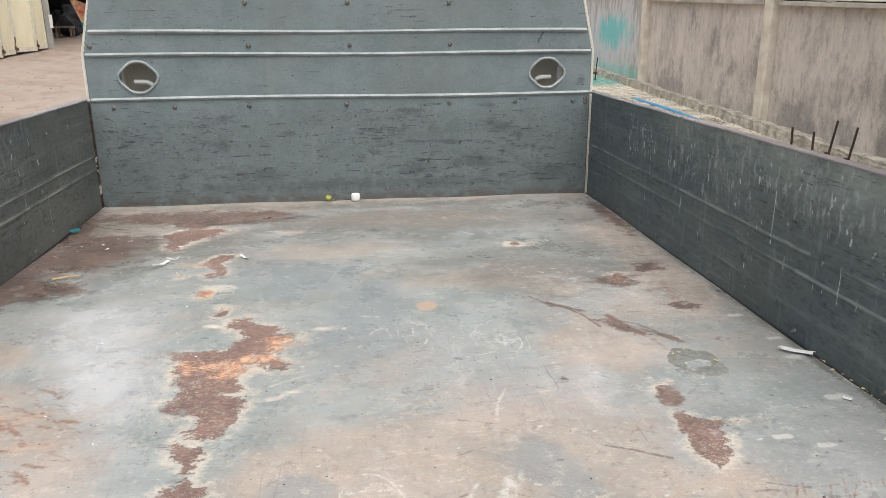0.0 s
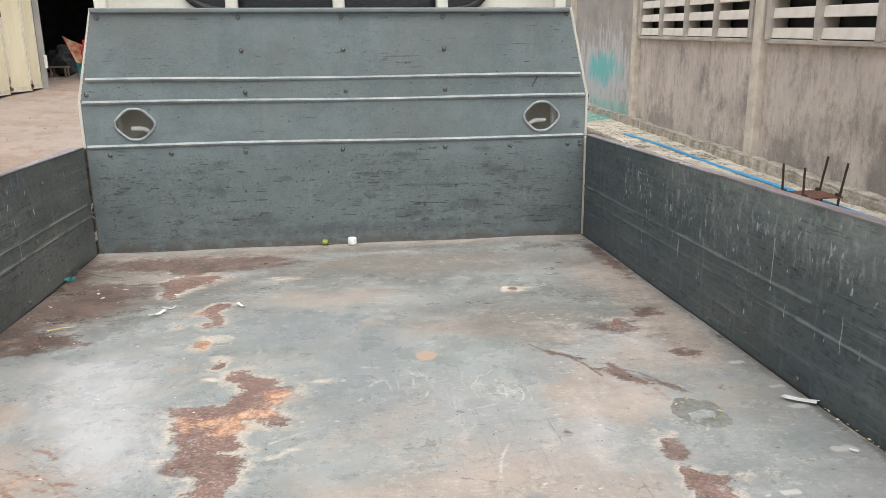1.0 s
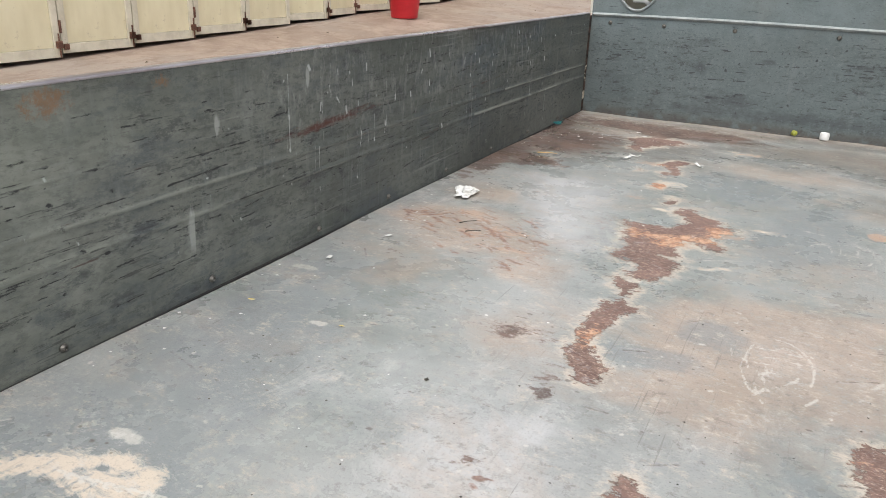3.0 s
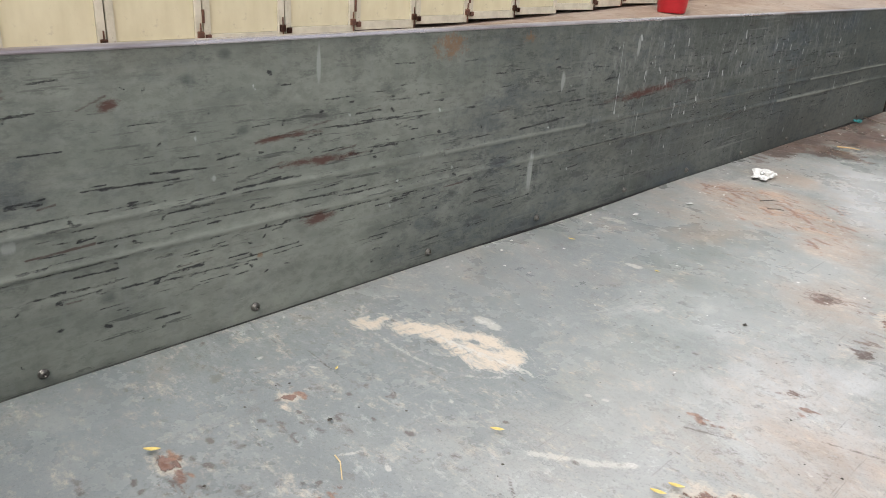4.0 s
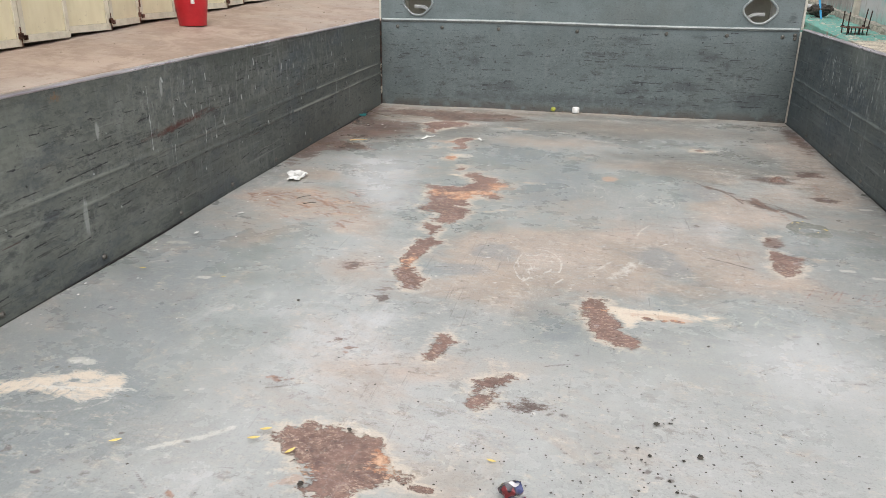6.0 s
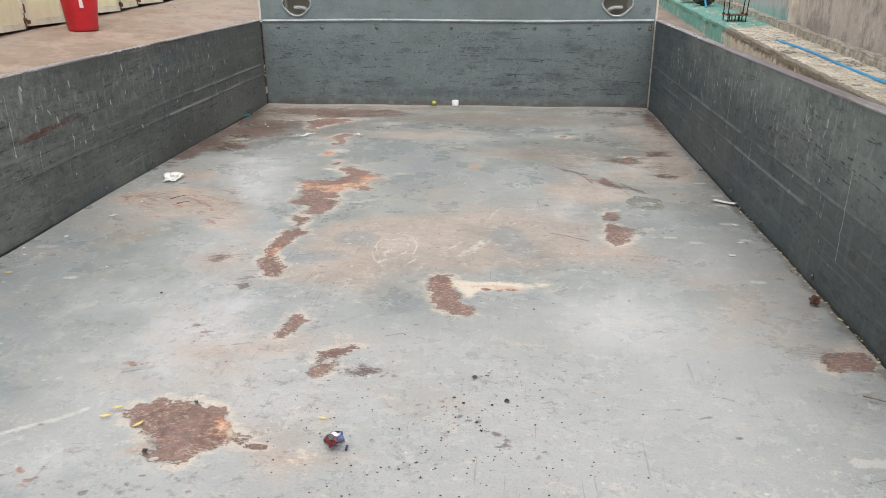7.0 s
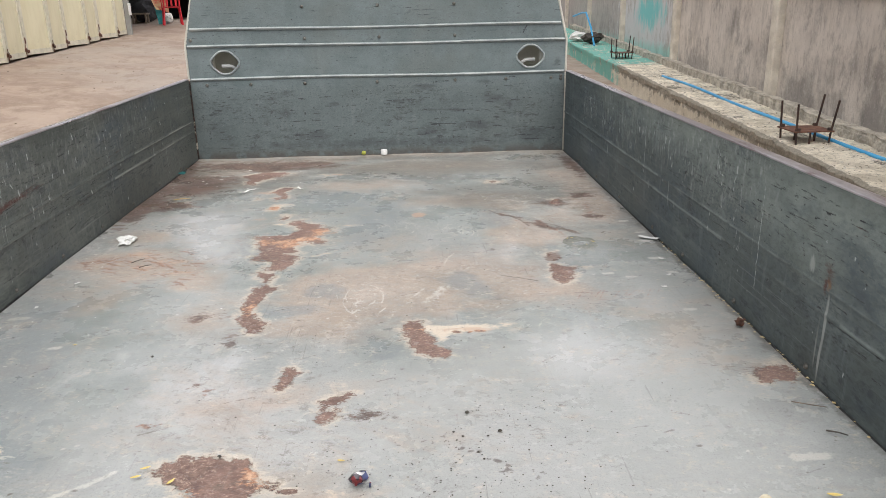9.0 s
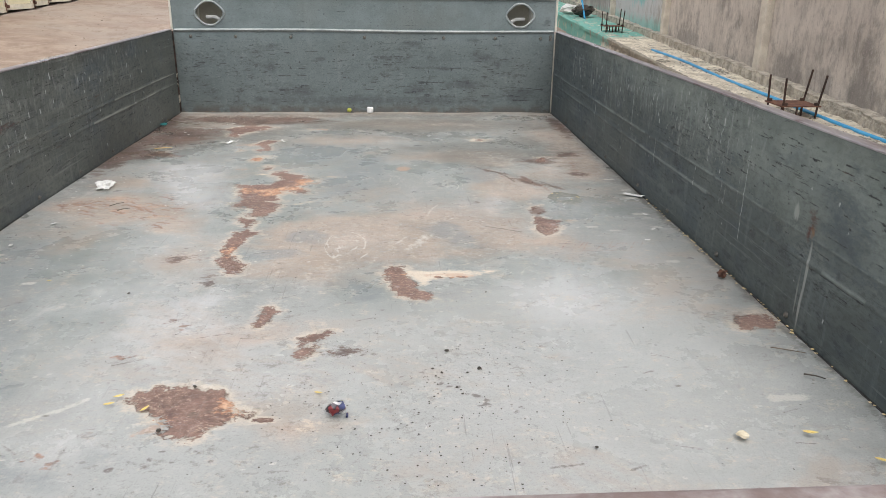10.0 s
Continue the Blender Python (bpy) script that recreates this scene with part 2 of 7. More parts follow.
def side_material(name, tone, cool):
    """Painted gate sheet: long scratches, drips of lime, rust spots."""
    k = Mat(name)
    z = k.axis("Z")

    def tint(*rgb):
        return rgb[0] * tone * (1 - cool), rgb[1] * tone, rgb[2] * tone * (1 + cool)

    big, cloud = k.noise(1.9, 5, 0.62), k.noise(6, 8, 0.74, k.stretch((1, 0.45, 1)))
    fine = k.noise(120, 5, 0.75, k.stretch((1, 0.5, 1)))
    c = k.mix(k.step(cloud, 0.40, 0.60), tint(0.120, 0.136, 0.124), tint(0.196, 0.212, 0.196))
    c = k.mix(k.math("MULTIPLY", k.step(big, 0.47, 0.60), 0.6), c, tint(0.115, 0.140, 0.150))
    # paler paint over the areas set for each gate
    chalk = k.step(k.math("ADD", k.field("rubbed"), k.math("MULTIPLY", k.math("SUBTRACT", k.noise(2.5, 6, 0.7), 0.5), 1.0)), 0.15, 0.85)
    c = k.mix(k.math("MULTIPLY", chalk, 0.72), c, k.mix(k.step(cloud, 0.38, 0.62), tint(0.37, 0.40, 0.35), tint(0.49, 0.515, 0.45)))
    c = k.mix(k.math("MULTIPLY", k.step(fine, 0.48, 0.60), k.blend(chalk, 0.42, 0.16)), c, tint(0.065, 0.07, 0.066))
    # worn bands along the length
    lines = k.step(k.noise(26, 6, 0.72, k.stretch((1, 0.03, 1), (1.2, 0, 0))), 0.52, 0.66)
    c = k.mix(k.math("MULTIPLY", lines, 0.35), c, tint(0.29, 0.31, 0.28))
    # bluish smudges, then drawn dashes eaten by noise
    smudge = k.math("MULTIPLY", k.step(k.noise(13, 9, 0.78, k.stretch((1, 0.5, 1.2))), 0.46, 0.66), k.step(k.noise(2.1, 4, 0.6), 0.36, 0.56))
    c = k.mix(k.math("MULTIPLY", smudge, k.blend(chalk, 0.66, 0.60)), c, tint(0.085, 0.108, 0.135))
    smut = k.math("MULTIPLY", k.step(k.noise(42, 9, 0.82, k.stretch((1, 0.45, 1.1))), 0.51, 0.60), k.step(k.noise(3.3, 5, 0.65, k.stretch((1, 1, 1), (0, 0, 0), (0, 9, 2))), 0.42, 0.54))
    c = k.mix(k.math("MULTIPLY", smut, k.blend(chalk, 0.7, 0.35)), c, tint(0.055, 0.062, 0.072))
    mottle = k.step(k.noise(24, 6, 0.66, k.stretch((1, 0.7, 1), (0, 0, 0), (0, 3, 7))), 0.40, 0.68)
    c = k.mix(k.math("MULTIPLY", mottle, 0.30), c, tint(0.13, 0.14, 0.125))
    blot = k.math("MULTIPLY", k.math("SUBTRACT", 1.0, k.step(k.cells(17, k.stretch((1, 0.8, 1.1))), 0.05, 0.17)), k.step(k.noise(7, 3), 0.50, 0.60))
    c = k.mix(k.math("MULTIPLY", blot, 0.55), c, tint(0.075, 0.085, 0.090))
    sooty = k.math("MULTIPLY", k.step(k.math("ADD", z, k.math("MULTIPLY", k.math("SUBTRACT", k.noise(9, 7, 0.75, k.stretch((1, 0.4, 1))), 0.5), 0.09)), 0.300, 0.350), k.step(k.noise(1.7, 4), 0.34, 0.60))
    c = k.mix(k.math("MULTIPLY", sooty, 0.55 if cool == 0 else 0.15), c, (0.070, 0.062, 0.046))
    wiped = k.step(k.noise(55, 5, 0.7, k.stretch((1, 0.8, 0.10))), 0.54, 0.68)
    c = k.mix(k.math("MULTIPLY", wiped, 0.22), c, tint(0.33, 0.36, 0.35))
    dash = k.step(k.math("ADD", k.field("dash"), k.math("MULTIPLY", k.math("SUBTRACT", k.noise(130, 8, 0.82, k.stretch((1, 0.4, 1.1))), 0.5), 3.0)), 0.40, 0.85)
    c = k.mix(k.math("MULTIPLY", dash, 0.90), c, (0.030, 0.031, 0.035))
    thin = k.math("MULTIPLY", k.step(k.noise(105, 5, 0.72, k.stretch((1, 0.09, 1.3), (1.0, 0, 0))), 0.585, 0.64), k.step(k.noise(3.6, 4), 0.44, 0.56))
    c = k.mix(k.math("MULTIPLY", thin, 0.6), c, (0.045, 0.046, 0.048))
    pale_line = k.math("MULTIPLY", k.step(k.noise(120, 4, 0.7, k.stretch((1, 0.03, 1.2), (1.0, 0, 0), (0, 0, 2))), 0.58, 0.66), k.step(k.noise(2.9, 4, 0.5, k.stretch((1, 1, 1), (0, 0, 0), (0, 5, 0))), 0.44, 0.58))
    c = k.mix(k.math("MULTIPLY", pale_line, 0.45), c, tint(0.34, 0.36, 0.34))
    # painted highlights along the pressed lines, plus random worn lines
    worn = k.step(k.math("ADD", k.field("worn"), k.math("MULTIPLY", k.math("SUBTRACT", k.noise(30, 7, 0.75, k.stretch((1, 0.25, 1))), 0.5), 1.6)), 0.30, 0.95)
    c = k.mix(k.math("MULTIPLY", worn, 0.62), c, tint(0.45, 0.48, 0.43))
    bloom = k.step(k.math("ADD", k.field("bloom"), k.math("MULTIPLY", k.math("SUBTRACT", k.noise(70, 7, 0.8), 0.5), 2.4)), 0.45, 0.9)
    c = k.mix(k.math("MULTIPLY", bloom, 0.6), c, (0.26, 0.12, 0.045))
    # rust bloom in a few streaks
    red = k.step(k.math("ADD", k.field("red"), k.math("MULTIPLY", k.math("SUBTRACT", k.noise(80, 6, 0.78, k.stretch((1, 0.3, 1.2))), 0.5), 2.4)), 0.42, 0.95)
    c = k.mix(k.math("MULTIPLY", red, 0.72), c, (0.072, 0.032, 0.028))
    stain = k.step(k.math("ADD", k.field("stain"), k.math("MULTIPLY", k.math("SUBTRACT", k.noise(75, 7, 0.78, k.stretch((1, 0.4, 1.2))), 0.5), 2.2)), 0.36, 0.95)
    c = k.mix(k.math("MULTIPLY", stain, 0.85), c, (0.095, 0.034, 0.026))
    # lime drips and splashes
    spot = k.math("MULTIPLY", k.step(k.math("ADD", k.field("splash"), k.math("MULTIPLY", k.math("SUBTRACT", k.noise(4, 3), 0.5), 1.2)), 0.35, 0.6), k.step(z, 0.03, 0.24))
    c = k.mix(k.math("MULTIPLY", k.math("MULTIPLY", k.step(k.noise(60, 6, 0.75, k.stretch((1, 1.0, 0.4))), 0.50, 0.68), spot), 0.3 if cool == 0 else 0.6), c, (0.40, 0.42, 0.41))
    drip = k.step(k.math("ADD", k.field("drip"), k.math("MULTIPLY", k.math("SUBTRACT", k.noise(140, 4, 0.7), 0.5), 0.9)), 0.25, 0.75)
    c = k.mix(k.math("MULTIPLY", drip, 0.72), c, (0.56, 0.60, 0.59))
    streak = k.step(k.math("ADD", k.field("streak"), k.math("MULTIPLY", k.math("SUBTRACT", k.noise(60, 4, 0.6, k.stretch((1, 1, 0.1))), 0.5), 1.4)), 0.45, 0.75)
    c = k.mix(k.math("MULTIPLY", streak, 0.72), c, (0.40, 0.42, 0.40))
    rough = k.blend(k.step(cloud, 0.4, 0.6), 0.46, 0.66)
    h = k.math("ADD", k.math("MULTIPLY", fine, 0.4), k.math("MULTIPLY", k.noise(3, 2), 3.0))
    return k.done(c, rough, 0.0, k.math("SUBTRACT", h, k.math("MULTIPLY", dash, 0.4)), 0.0012, 0.32)


def headboard_material():
    k = Mat("scratched_headboard_paint")
    z = k.axis("Z")
    big, cloud, fine = k.noise(1.7, 5, 0.6), k.noise(9, 9, 0.76, k.stretch((0.8, 1, 1))), k.noise(120, 5, 0.75)
    c = k.mix(k.step(cloud, 0.38, 0.62), (0.140, 0.176, 0.181), (0.180, 0.220, 0.227))
    c = k.mix(k.math("MULTIPLY", k.step(big, 0.46, 0.60), 0.5), c, (0.150, 0.168, 0.160))
    low = k.math("SUBTRACT", 1.0, k.step(z, 0.26, 0.34))
    c = k.mix(k.math("MULTIPLY", low, 0.45), c, (0.112, 0.134, 0.132))
    # rubbed lower half: many short level scratches
    dash = k.noise(62, 8, 0.78, k.stretch((0.26, 1, 1.3)))
    most = k.math("ADD", dash, k.math("MULTIPLY", low, 0.035))
    dash1 = k.math("MULTIPLY", k.step(most, 0.592, 0.622), k.step(k.noise(3.6, 6, 0.7), 0.44, 0.60))
    c = k.mix(k.math("MULTIPLY", dash1, 0.8), c, (0.040, 0.047, 0.050))
    drawn = k.step(k.math("ADD", k.field("smear"), k.math("MULTIPLY", k.math("SUBTRACT", k.noise(26, 9, 0.8, k.stretch((0.5, 1, 1.2))), 0.5), 2.2)), 0.45, 0.95)
    c = k.mix(k.math("MULTIPLY", drawn, 0.66), c, (0.060, 0.070, 0.076))
    score = k.step(k.math("ADD", k.field("dash"), k.math("MULTIPLY", k.math("SUBTRACT", k.noise(110, 6, 0.78, k.stretch((0.4, 1, 1.2))), 0.5), 1.8)), 0.45, 0.78)
    c = k.mix(k.math("MULTIPLY", score, 0.85), c, (0.030, 0.033, 0.037))
    rubbed = k.step(k.math("ADD", k.field("pale"), k.math("MULTIPLY", k.math("SUBTRACT", k.noise(90, 5, 0.75), 0.5), 1.6)), 0.4, 0.8)
    c = k.mix(k.math("MULTIPLY", rubbed, 0.6), c, (0.30, 0.33, 0.335))
    smear = k.math("MULTIPLY", k.step(k.noise(11, 10, 0.82, k.stretch((0.7, 1, 1.1))), 0.48, 0.62), low)
    c = k.mix(k.math("MULTIPLY", smear, 0.42), c, (0.068, 0.080, 0.083))
    rubs = k.math("MULTIPLY", k.step(k.noise(34, 9, 0.8, k.stretch((0.6, 1, 1.1), (0, 0, 0), (4, 0, 1))), 0.535, 0.60), k.math("MULTIPLY", low, k.step(k.noise(3.1, 5, 0.65, k.stretch((1, 1, 1), (0, 0, 0), (1, 0, 5))), 0.44, 0.58)))
    c = k.mix(k.math("MULTIPLY", rubs, 0.7), c, (0.05, 0.056, 0.058))
    tick = k.math("MULTIPLY", k.step(k.noise(170, 6, 0.8, k.stretch((0.6, 1, 1.2))), 0.55, 0.62), k.blend(low, 0.40, 0.75))
    c = k.mix(tick, c, (0.06, 0.07, 0.073))
    c = k.mix(k.math("MULTIPLY", k.step(k.noise(150, 6, 0.8, k.stretch((0.7, 1, 1), (0, 0, 0), (5, 0, 2))), 0.56, 0.64), 0.4), c, (0.25, 0.29, 0.295))
    speck = k.math("MULTIPLY", k.step(fine, 0.54, 0.64), k.blend(low, 0.15, 0.35))
    c = k.mix(speck, c, (0.075, 0.085, 0.088))
    pits = k.math("MULTIPLY", k.math("SUBTRACT", 1.0, k.step(k.cells(30, k.stretch((0.8, 1, 1.2))), 0.05, 0.11)), k.step(k.noise(5, 2), 0.50, 0.57))
    c = k.mix(k.math("MULTIPLY", pits, 0.75), c, (0.035, 0.035, 0.04))
    wash = k.math("MULTIPLY", k.step(k.noise(22, 6, 0.7, k.stretch((1, 1, 0.18))), 0.54, 0.68), 0.14)
    c = k.mix(wash, c, (0.26, 0.29, 0.29))
    hair = k.math("MULTIPLY", k.step(k.noise(70, 4, 0.65, k.stretch((0.10, 1, 1.4), (0, 6, 0))), 0.62, 0.68), k.step(k.noise(4.2, 3), 0.48, 0.58))
    c = k.mix(k.math("MULTIPLY", hair, 0.6), c, (0.05, 0.055, 0.06))
    foot = k.math("MULTIPLY", k.math("SUBTRACT", 1.0, k.step(z, 0.004, 0.04)), k.step(k.noise(20, 5), 0.36, 0.52))
    c = k.mix(k.math("MULTIPLY", foot, 0.6), c, (0.075, 0.06, 0.05))
    h = k.math("ADD", k.math("MULTIPLY", fine, 0.4), k.math("MULTIPLY", k.noise(3.5, 2), 3.0))
    return k.done(c, k.blend(k.step(cloud, 0.4, 0.6), 0.36, 0.55), 0.0, k.math("SUBTRACT", h, k.math("MULTIPLY", dash1, 0.4)), 0.0012)


def corner_gap_material():
    """Dark shade of a corner gap, put into the colour, with scraps of cream paint."""
    k = Mat("gap_shade_and_cream")
    left = k.step(k.noise(13, 5, 0.7), 0.56, 0.60)
    c = k.mix(left, k.mix(k.step(k.noise(60, 4), 0.4, 0.6), (0.035, 0.03, 0.028), (0.09, 0.06, 0.05)), (0.62, 0.58, 0.49))
    return k.done(c, 0.7, 0.0, left, 0.001)


def rail_material():
    k = Mat("rubbed_rail_metal")
    n = k.noise(9, 6, 0.7, k.stretch((1, 0.25, 1)))
    c = k.mix(k.step(n, 0.4, 0.62), (0.60, 0.56, 0.575), (0.34, 0.295, 0.305))
    c = k.mix(k.math("MULTIPLY", k.step(k.noise(22, 7, 0.75, k.stretch((1, 0.2, 1))), 0.52, 0.64), 0.8), c, (0.19, 0.115, 0.105))
    return k.done(c, k.blend(n, 0.18, 0.40), 0.75, k.noise(90, 3), 0.0006)


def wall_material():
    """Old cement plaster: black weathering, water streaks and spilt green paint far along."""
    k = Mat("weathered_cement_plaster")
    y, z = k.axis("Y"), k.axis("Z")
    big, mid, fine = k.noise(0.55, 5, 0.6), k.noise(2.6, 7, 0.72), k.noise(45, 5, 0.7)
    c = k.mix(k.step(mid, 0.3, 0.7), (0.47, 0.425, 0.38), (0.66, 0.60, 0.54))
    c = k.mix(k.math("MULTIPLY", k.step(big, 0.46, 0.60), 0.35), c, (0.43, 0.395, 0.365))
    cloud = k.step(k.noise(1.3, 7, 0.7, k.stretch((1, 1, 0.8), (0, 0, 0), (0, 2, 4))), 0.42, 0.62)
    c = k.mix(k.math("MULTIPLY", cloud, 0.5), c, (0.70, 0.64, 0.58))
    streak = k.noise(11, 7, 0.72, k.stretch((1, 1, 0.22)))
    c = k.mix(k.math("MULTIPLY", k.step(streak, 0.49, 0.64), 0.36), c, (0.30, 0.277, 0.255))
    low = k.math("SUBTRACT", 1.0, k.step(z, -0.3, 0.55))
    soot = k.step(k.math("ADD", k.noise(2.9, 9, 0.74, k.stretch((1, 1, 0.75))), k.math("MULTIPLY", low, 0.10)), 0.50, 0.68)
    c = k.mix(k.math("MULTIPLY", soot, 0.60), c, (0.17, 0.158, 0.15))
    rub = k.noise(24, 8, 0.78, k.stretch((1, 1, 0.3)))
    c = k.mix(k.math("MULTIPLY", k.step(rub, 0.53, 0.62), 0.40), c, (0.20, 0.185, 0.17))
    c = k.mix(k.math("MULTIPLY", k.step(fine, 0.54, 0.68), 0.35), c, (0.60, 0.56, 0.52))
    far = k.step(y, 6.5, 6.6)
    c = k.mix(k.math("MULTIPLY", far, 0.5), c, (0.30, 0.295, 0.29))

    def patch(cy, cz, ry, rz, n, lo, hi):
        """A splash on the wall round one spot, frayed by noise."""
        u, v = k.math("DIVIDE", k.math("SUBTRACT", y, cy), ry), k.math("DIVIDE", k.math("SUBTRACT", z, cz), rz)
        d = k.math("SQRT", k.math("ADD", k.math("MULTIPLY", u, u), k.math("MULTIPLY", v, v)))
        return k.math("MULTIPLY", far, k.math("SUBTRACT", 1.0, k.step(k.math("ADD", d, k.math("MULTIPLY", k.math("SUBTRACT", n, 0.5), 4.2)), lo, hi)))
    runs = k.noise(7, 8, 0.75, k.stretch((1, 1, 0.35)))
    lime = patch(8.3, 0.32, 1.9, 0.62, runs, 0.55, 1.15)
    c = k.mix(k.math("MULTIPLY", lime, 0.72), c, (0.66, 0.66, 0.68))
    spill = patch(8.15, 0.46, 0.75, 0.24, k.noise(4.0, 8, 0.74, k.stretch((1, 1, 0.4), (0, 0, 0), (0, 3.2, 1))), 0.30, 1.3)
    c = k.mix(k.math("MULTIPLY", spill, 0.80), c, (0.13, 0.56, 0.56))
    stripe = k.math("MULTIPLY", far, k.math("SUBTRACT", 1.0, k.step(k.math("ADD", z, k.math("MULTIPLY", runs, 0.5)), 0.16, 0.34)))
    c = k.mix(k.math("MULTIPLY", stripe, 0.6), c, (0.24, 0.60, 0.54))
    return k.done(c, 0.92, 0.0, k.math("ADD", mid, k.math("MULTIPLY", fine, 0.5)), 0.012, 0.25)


def footing_material():
    k = Mat("crumbling_concrete")
    y = k.axis("Y")
    mid, fine = k.noise(4.5, 7, 0.72), k.noise(38, 6, 0.75)
    c = k.mix(k.step(mid, 0.36, 0.62), (0.58, 0.515, 0.41), (0.90, 0.825, 0.69))
    c = k.mix(k.math("MULTIPLY", k.step(fine, 0.53, 0.62), 0.7), c, (0.27, 0.235, 0.185))
    c = k.mix(k.math("MULTIPLY", k.step(k.noise(4.5, 9, 0.82, k.stretch((1, 0.6, 1))), 0.535, 0.60), 0.8), c, (0.10, 0.092, 0.08))
    # old dark concrete shows in a ragged band below the top edge; pale plaster is left under it
    rel = k.math("SUBTRACT", k.axis("Z"), k.math("MULTIPLY", y, 0.028))
    frayed = k.math("ADD", rel, k.math("MULTIPLY", k.math("SUBTRACT", k.noise(9, 9, 0.78, k.stretch((1, 1, 0.5))), 0.5), 0.30))
    front = k.math("SUBTRACT", 1.0, k.step(k.math("ADD", k.math("SUBTRACT", k.axis("X"), k.math("MULTIPLY", y, 0.043)), k.math("MULTIPLY", k.math("SUBTRACT", k.noise(8, 9, 0.78), 0.5), 0.10)), 2.692, 2.704))
    c = k.mix(k.math("MULTIPLY", front, 0.6), c, k.mix(k.step(fine, 0.4, 0.6), (0.52, 0.465, 0.37), (0.72, 0.65, 0.53)))
    band = k.math("MULTIPLY", front, k.step(frayed, -0.515, -0.495))
    c = k.mix(k.math("MULTIPLY", band, 0.62), c, k.mix(k.step(fine, 0.42, 0.58), (0.075, 0.068, 0.058), (0.20, 0.18, 0.15)))
    far = k.step(k.math("ADD", y, k.math("MULTIPLY", k.noise(5, 8, 0.76), 2.0)), 7.9, 8.3)
    c = k.mix(k.math("MULTIPLY", far, k.step(k.noise(5, 5, 0.7), 0.33, 0.5)), c, (0.22, 0.50, 0.43))
    return k.done(c, 0.93, 0.0, k.math("ADD", mid, fine), 0.02, 0.25)


def yard_material():
    k = Mat("trowelled_yard_concrete")
    big, mid, fine = k.noise(0.35, 5, 0.6), k.noise(1.8, 7, 0.7, warp=0.5), k.noise(30, 5, 0.7)
    c = k.mix(k.step(mid, 0.38, 0.62), (0.29, 0.215, 0.168), (0.415, 0.325, 0.265))
    c = k.mix(k.math("MULTIPLY", k.step(big, 0.45, 0.62), 0.6), c, (0.39, 0.34, 0.30))
    c = k.mix(k.math("MULTIPLY", k.step(k.noise(5, 6, 0.75, k.stretch((1, 0.4, 1))), 0.52, 0.62), 0.55), c, (0.24, 0.175, 0.135))
    c = k.mix(k.math("MULTIPLY", k.step(k.noise(11, 8, 0.78, k.stretch((0.6, 1, 1), (0, 0, 20))), 0.54, 0.63), 0.4), c, (0.46, 0.385, 0.325))
    c = k.mix(k.math("MULTIPLY", k.step(fine, 0.60, 0.75), 0.3), c, (0.19, 0.16, 0.13))
    return k.done(c, k.blend(mid, 0.5, 0.8), 0.0, k.math("ADD", mid, k.math("MULTIPLY", fine, 0.4)), 0.006, 0.4)


def door_paint():
    k = Mat("cream_door_paint")
    k2 = k.noise(2.3, 5, 0.65, k.stretch((1, 1, 0.35)))
    c = k.mix(k.step(k2, 0.35, 0.68), (0.68, 0.615, 0.415), (0.79, 0.73, 0.52))
    low = k.math("SUBTRACT", 1.0, k.step(k.axis("Z"), 0.05, 0.6))
    grime = k.math("MULTIPLY", k.step(k.math("ADD", k.noise(12, 6, 0.75), k.math("MULTIPLY", low, 0.05)), 0.62, 0.74), 0.35)
    c = k.mix(grime, c, (0.33, 0.27, 0.19))
    c = k.mix(k.math("MULTIPLY", k.rnd(), 0.16), c, (0.55, 0.49, 0.34))
    return k.done(c, 0.55, 0.0, k.noise(40, 3), 0.001)


def frame_paint():
    k = Mat("grimy_door_frame_paint")
    c = k.mix(k.step(k.noise(5, 6, 0.7), 0.35, 0.65), (0.56, 0.52, 0.41), (0.70, 0.655, 0.53))
    c = k.mix(k.step(k.noise(16, 6, 0.75, k.stretch((1, 1, 0.4))), 0.62, 0.70), c, (0.24, 0.17, 0.12))
    return k.done(c, 0.6, 0.0, k.noise(60, 3), 0.001)


def wrapper_material():
    k = Mat("printed_foil")
    c = k.mix(k.step(k.noise(60, 1), 0.46, 0.54), (0.025, 0.02, 0.03), (0.04, 0.05, 0.13))
    c = k.mix(k.step(k.noise(70, 1, 0.5, k.stretch((1, 1, 1), (30, 0, 0), (3, 1, 0))), 0.53, 0.57), c, (0.20, 0.035, 0.04))
    c = k.mix(k.step(k.noise(80, 1, 0.5, k.stretch((1, 1, 1), (0, 40, 0), (7, 2, 0))), 0.57, 0.61), c, (0.22, 0.20, 0.06))
    c = k.mix(k.step(k.noise(95, 1, 0.5, k.stretch((1, 1, 1), (20, 10, 0), (1, 9, 0))), 0.56, 0.60), c, (0.46, 0.45, 0.46))
    return k.done(c, 0.28, 0.35)


M_FLOOR = bed_floor_material()
M_LEFT, M_RIGHT = side_material("gate_paint_a", 0.77, 0.0), side_material("gate_paint_b", 0.72, 0.07)
M_HEAD, M_RAIL = headboard_material(), rail_material()
M_TRAIL = plain("rusty_rubbed_rail", (0.24, 0.18, 0.17), (0.46, 0.42, 0.42), 16, 0.45, 0.2)
M_POST = plain("warm_precast_concrete", (0.54, 0.49, 0.42), (0.74, 0.685, 0.59), 7, 0.9, 0.0, 0.006)
M_KERB = plain("rough_wall_render", (0.30, 0.27, 0.225), (0.62, 0.565, 0.48), 11, 0.95, 0.0, 0.02, 45)
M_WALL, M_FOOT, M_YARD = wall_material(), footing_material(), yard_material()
M_DOOR, M_FRAME = door_paint(), frame_paint()
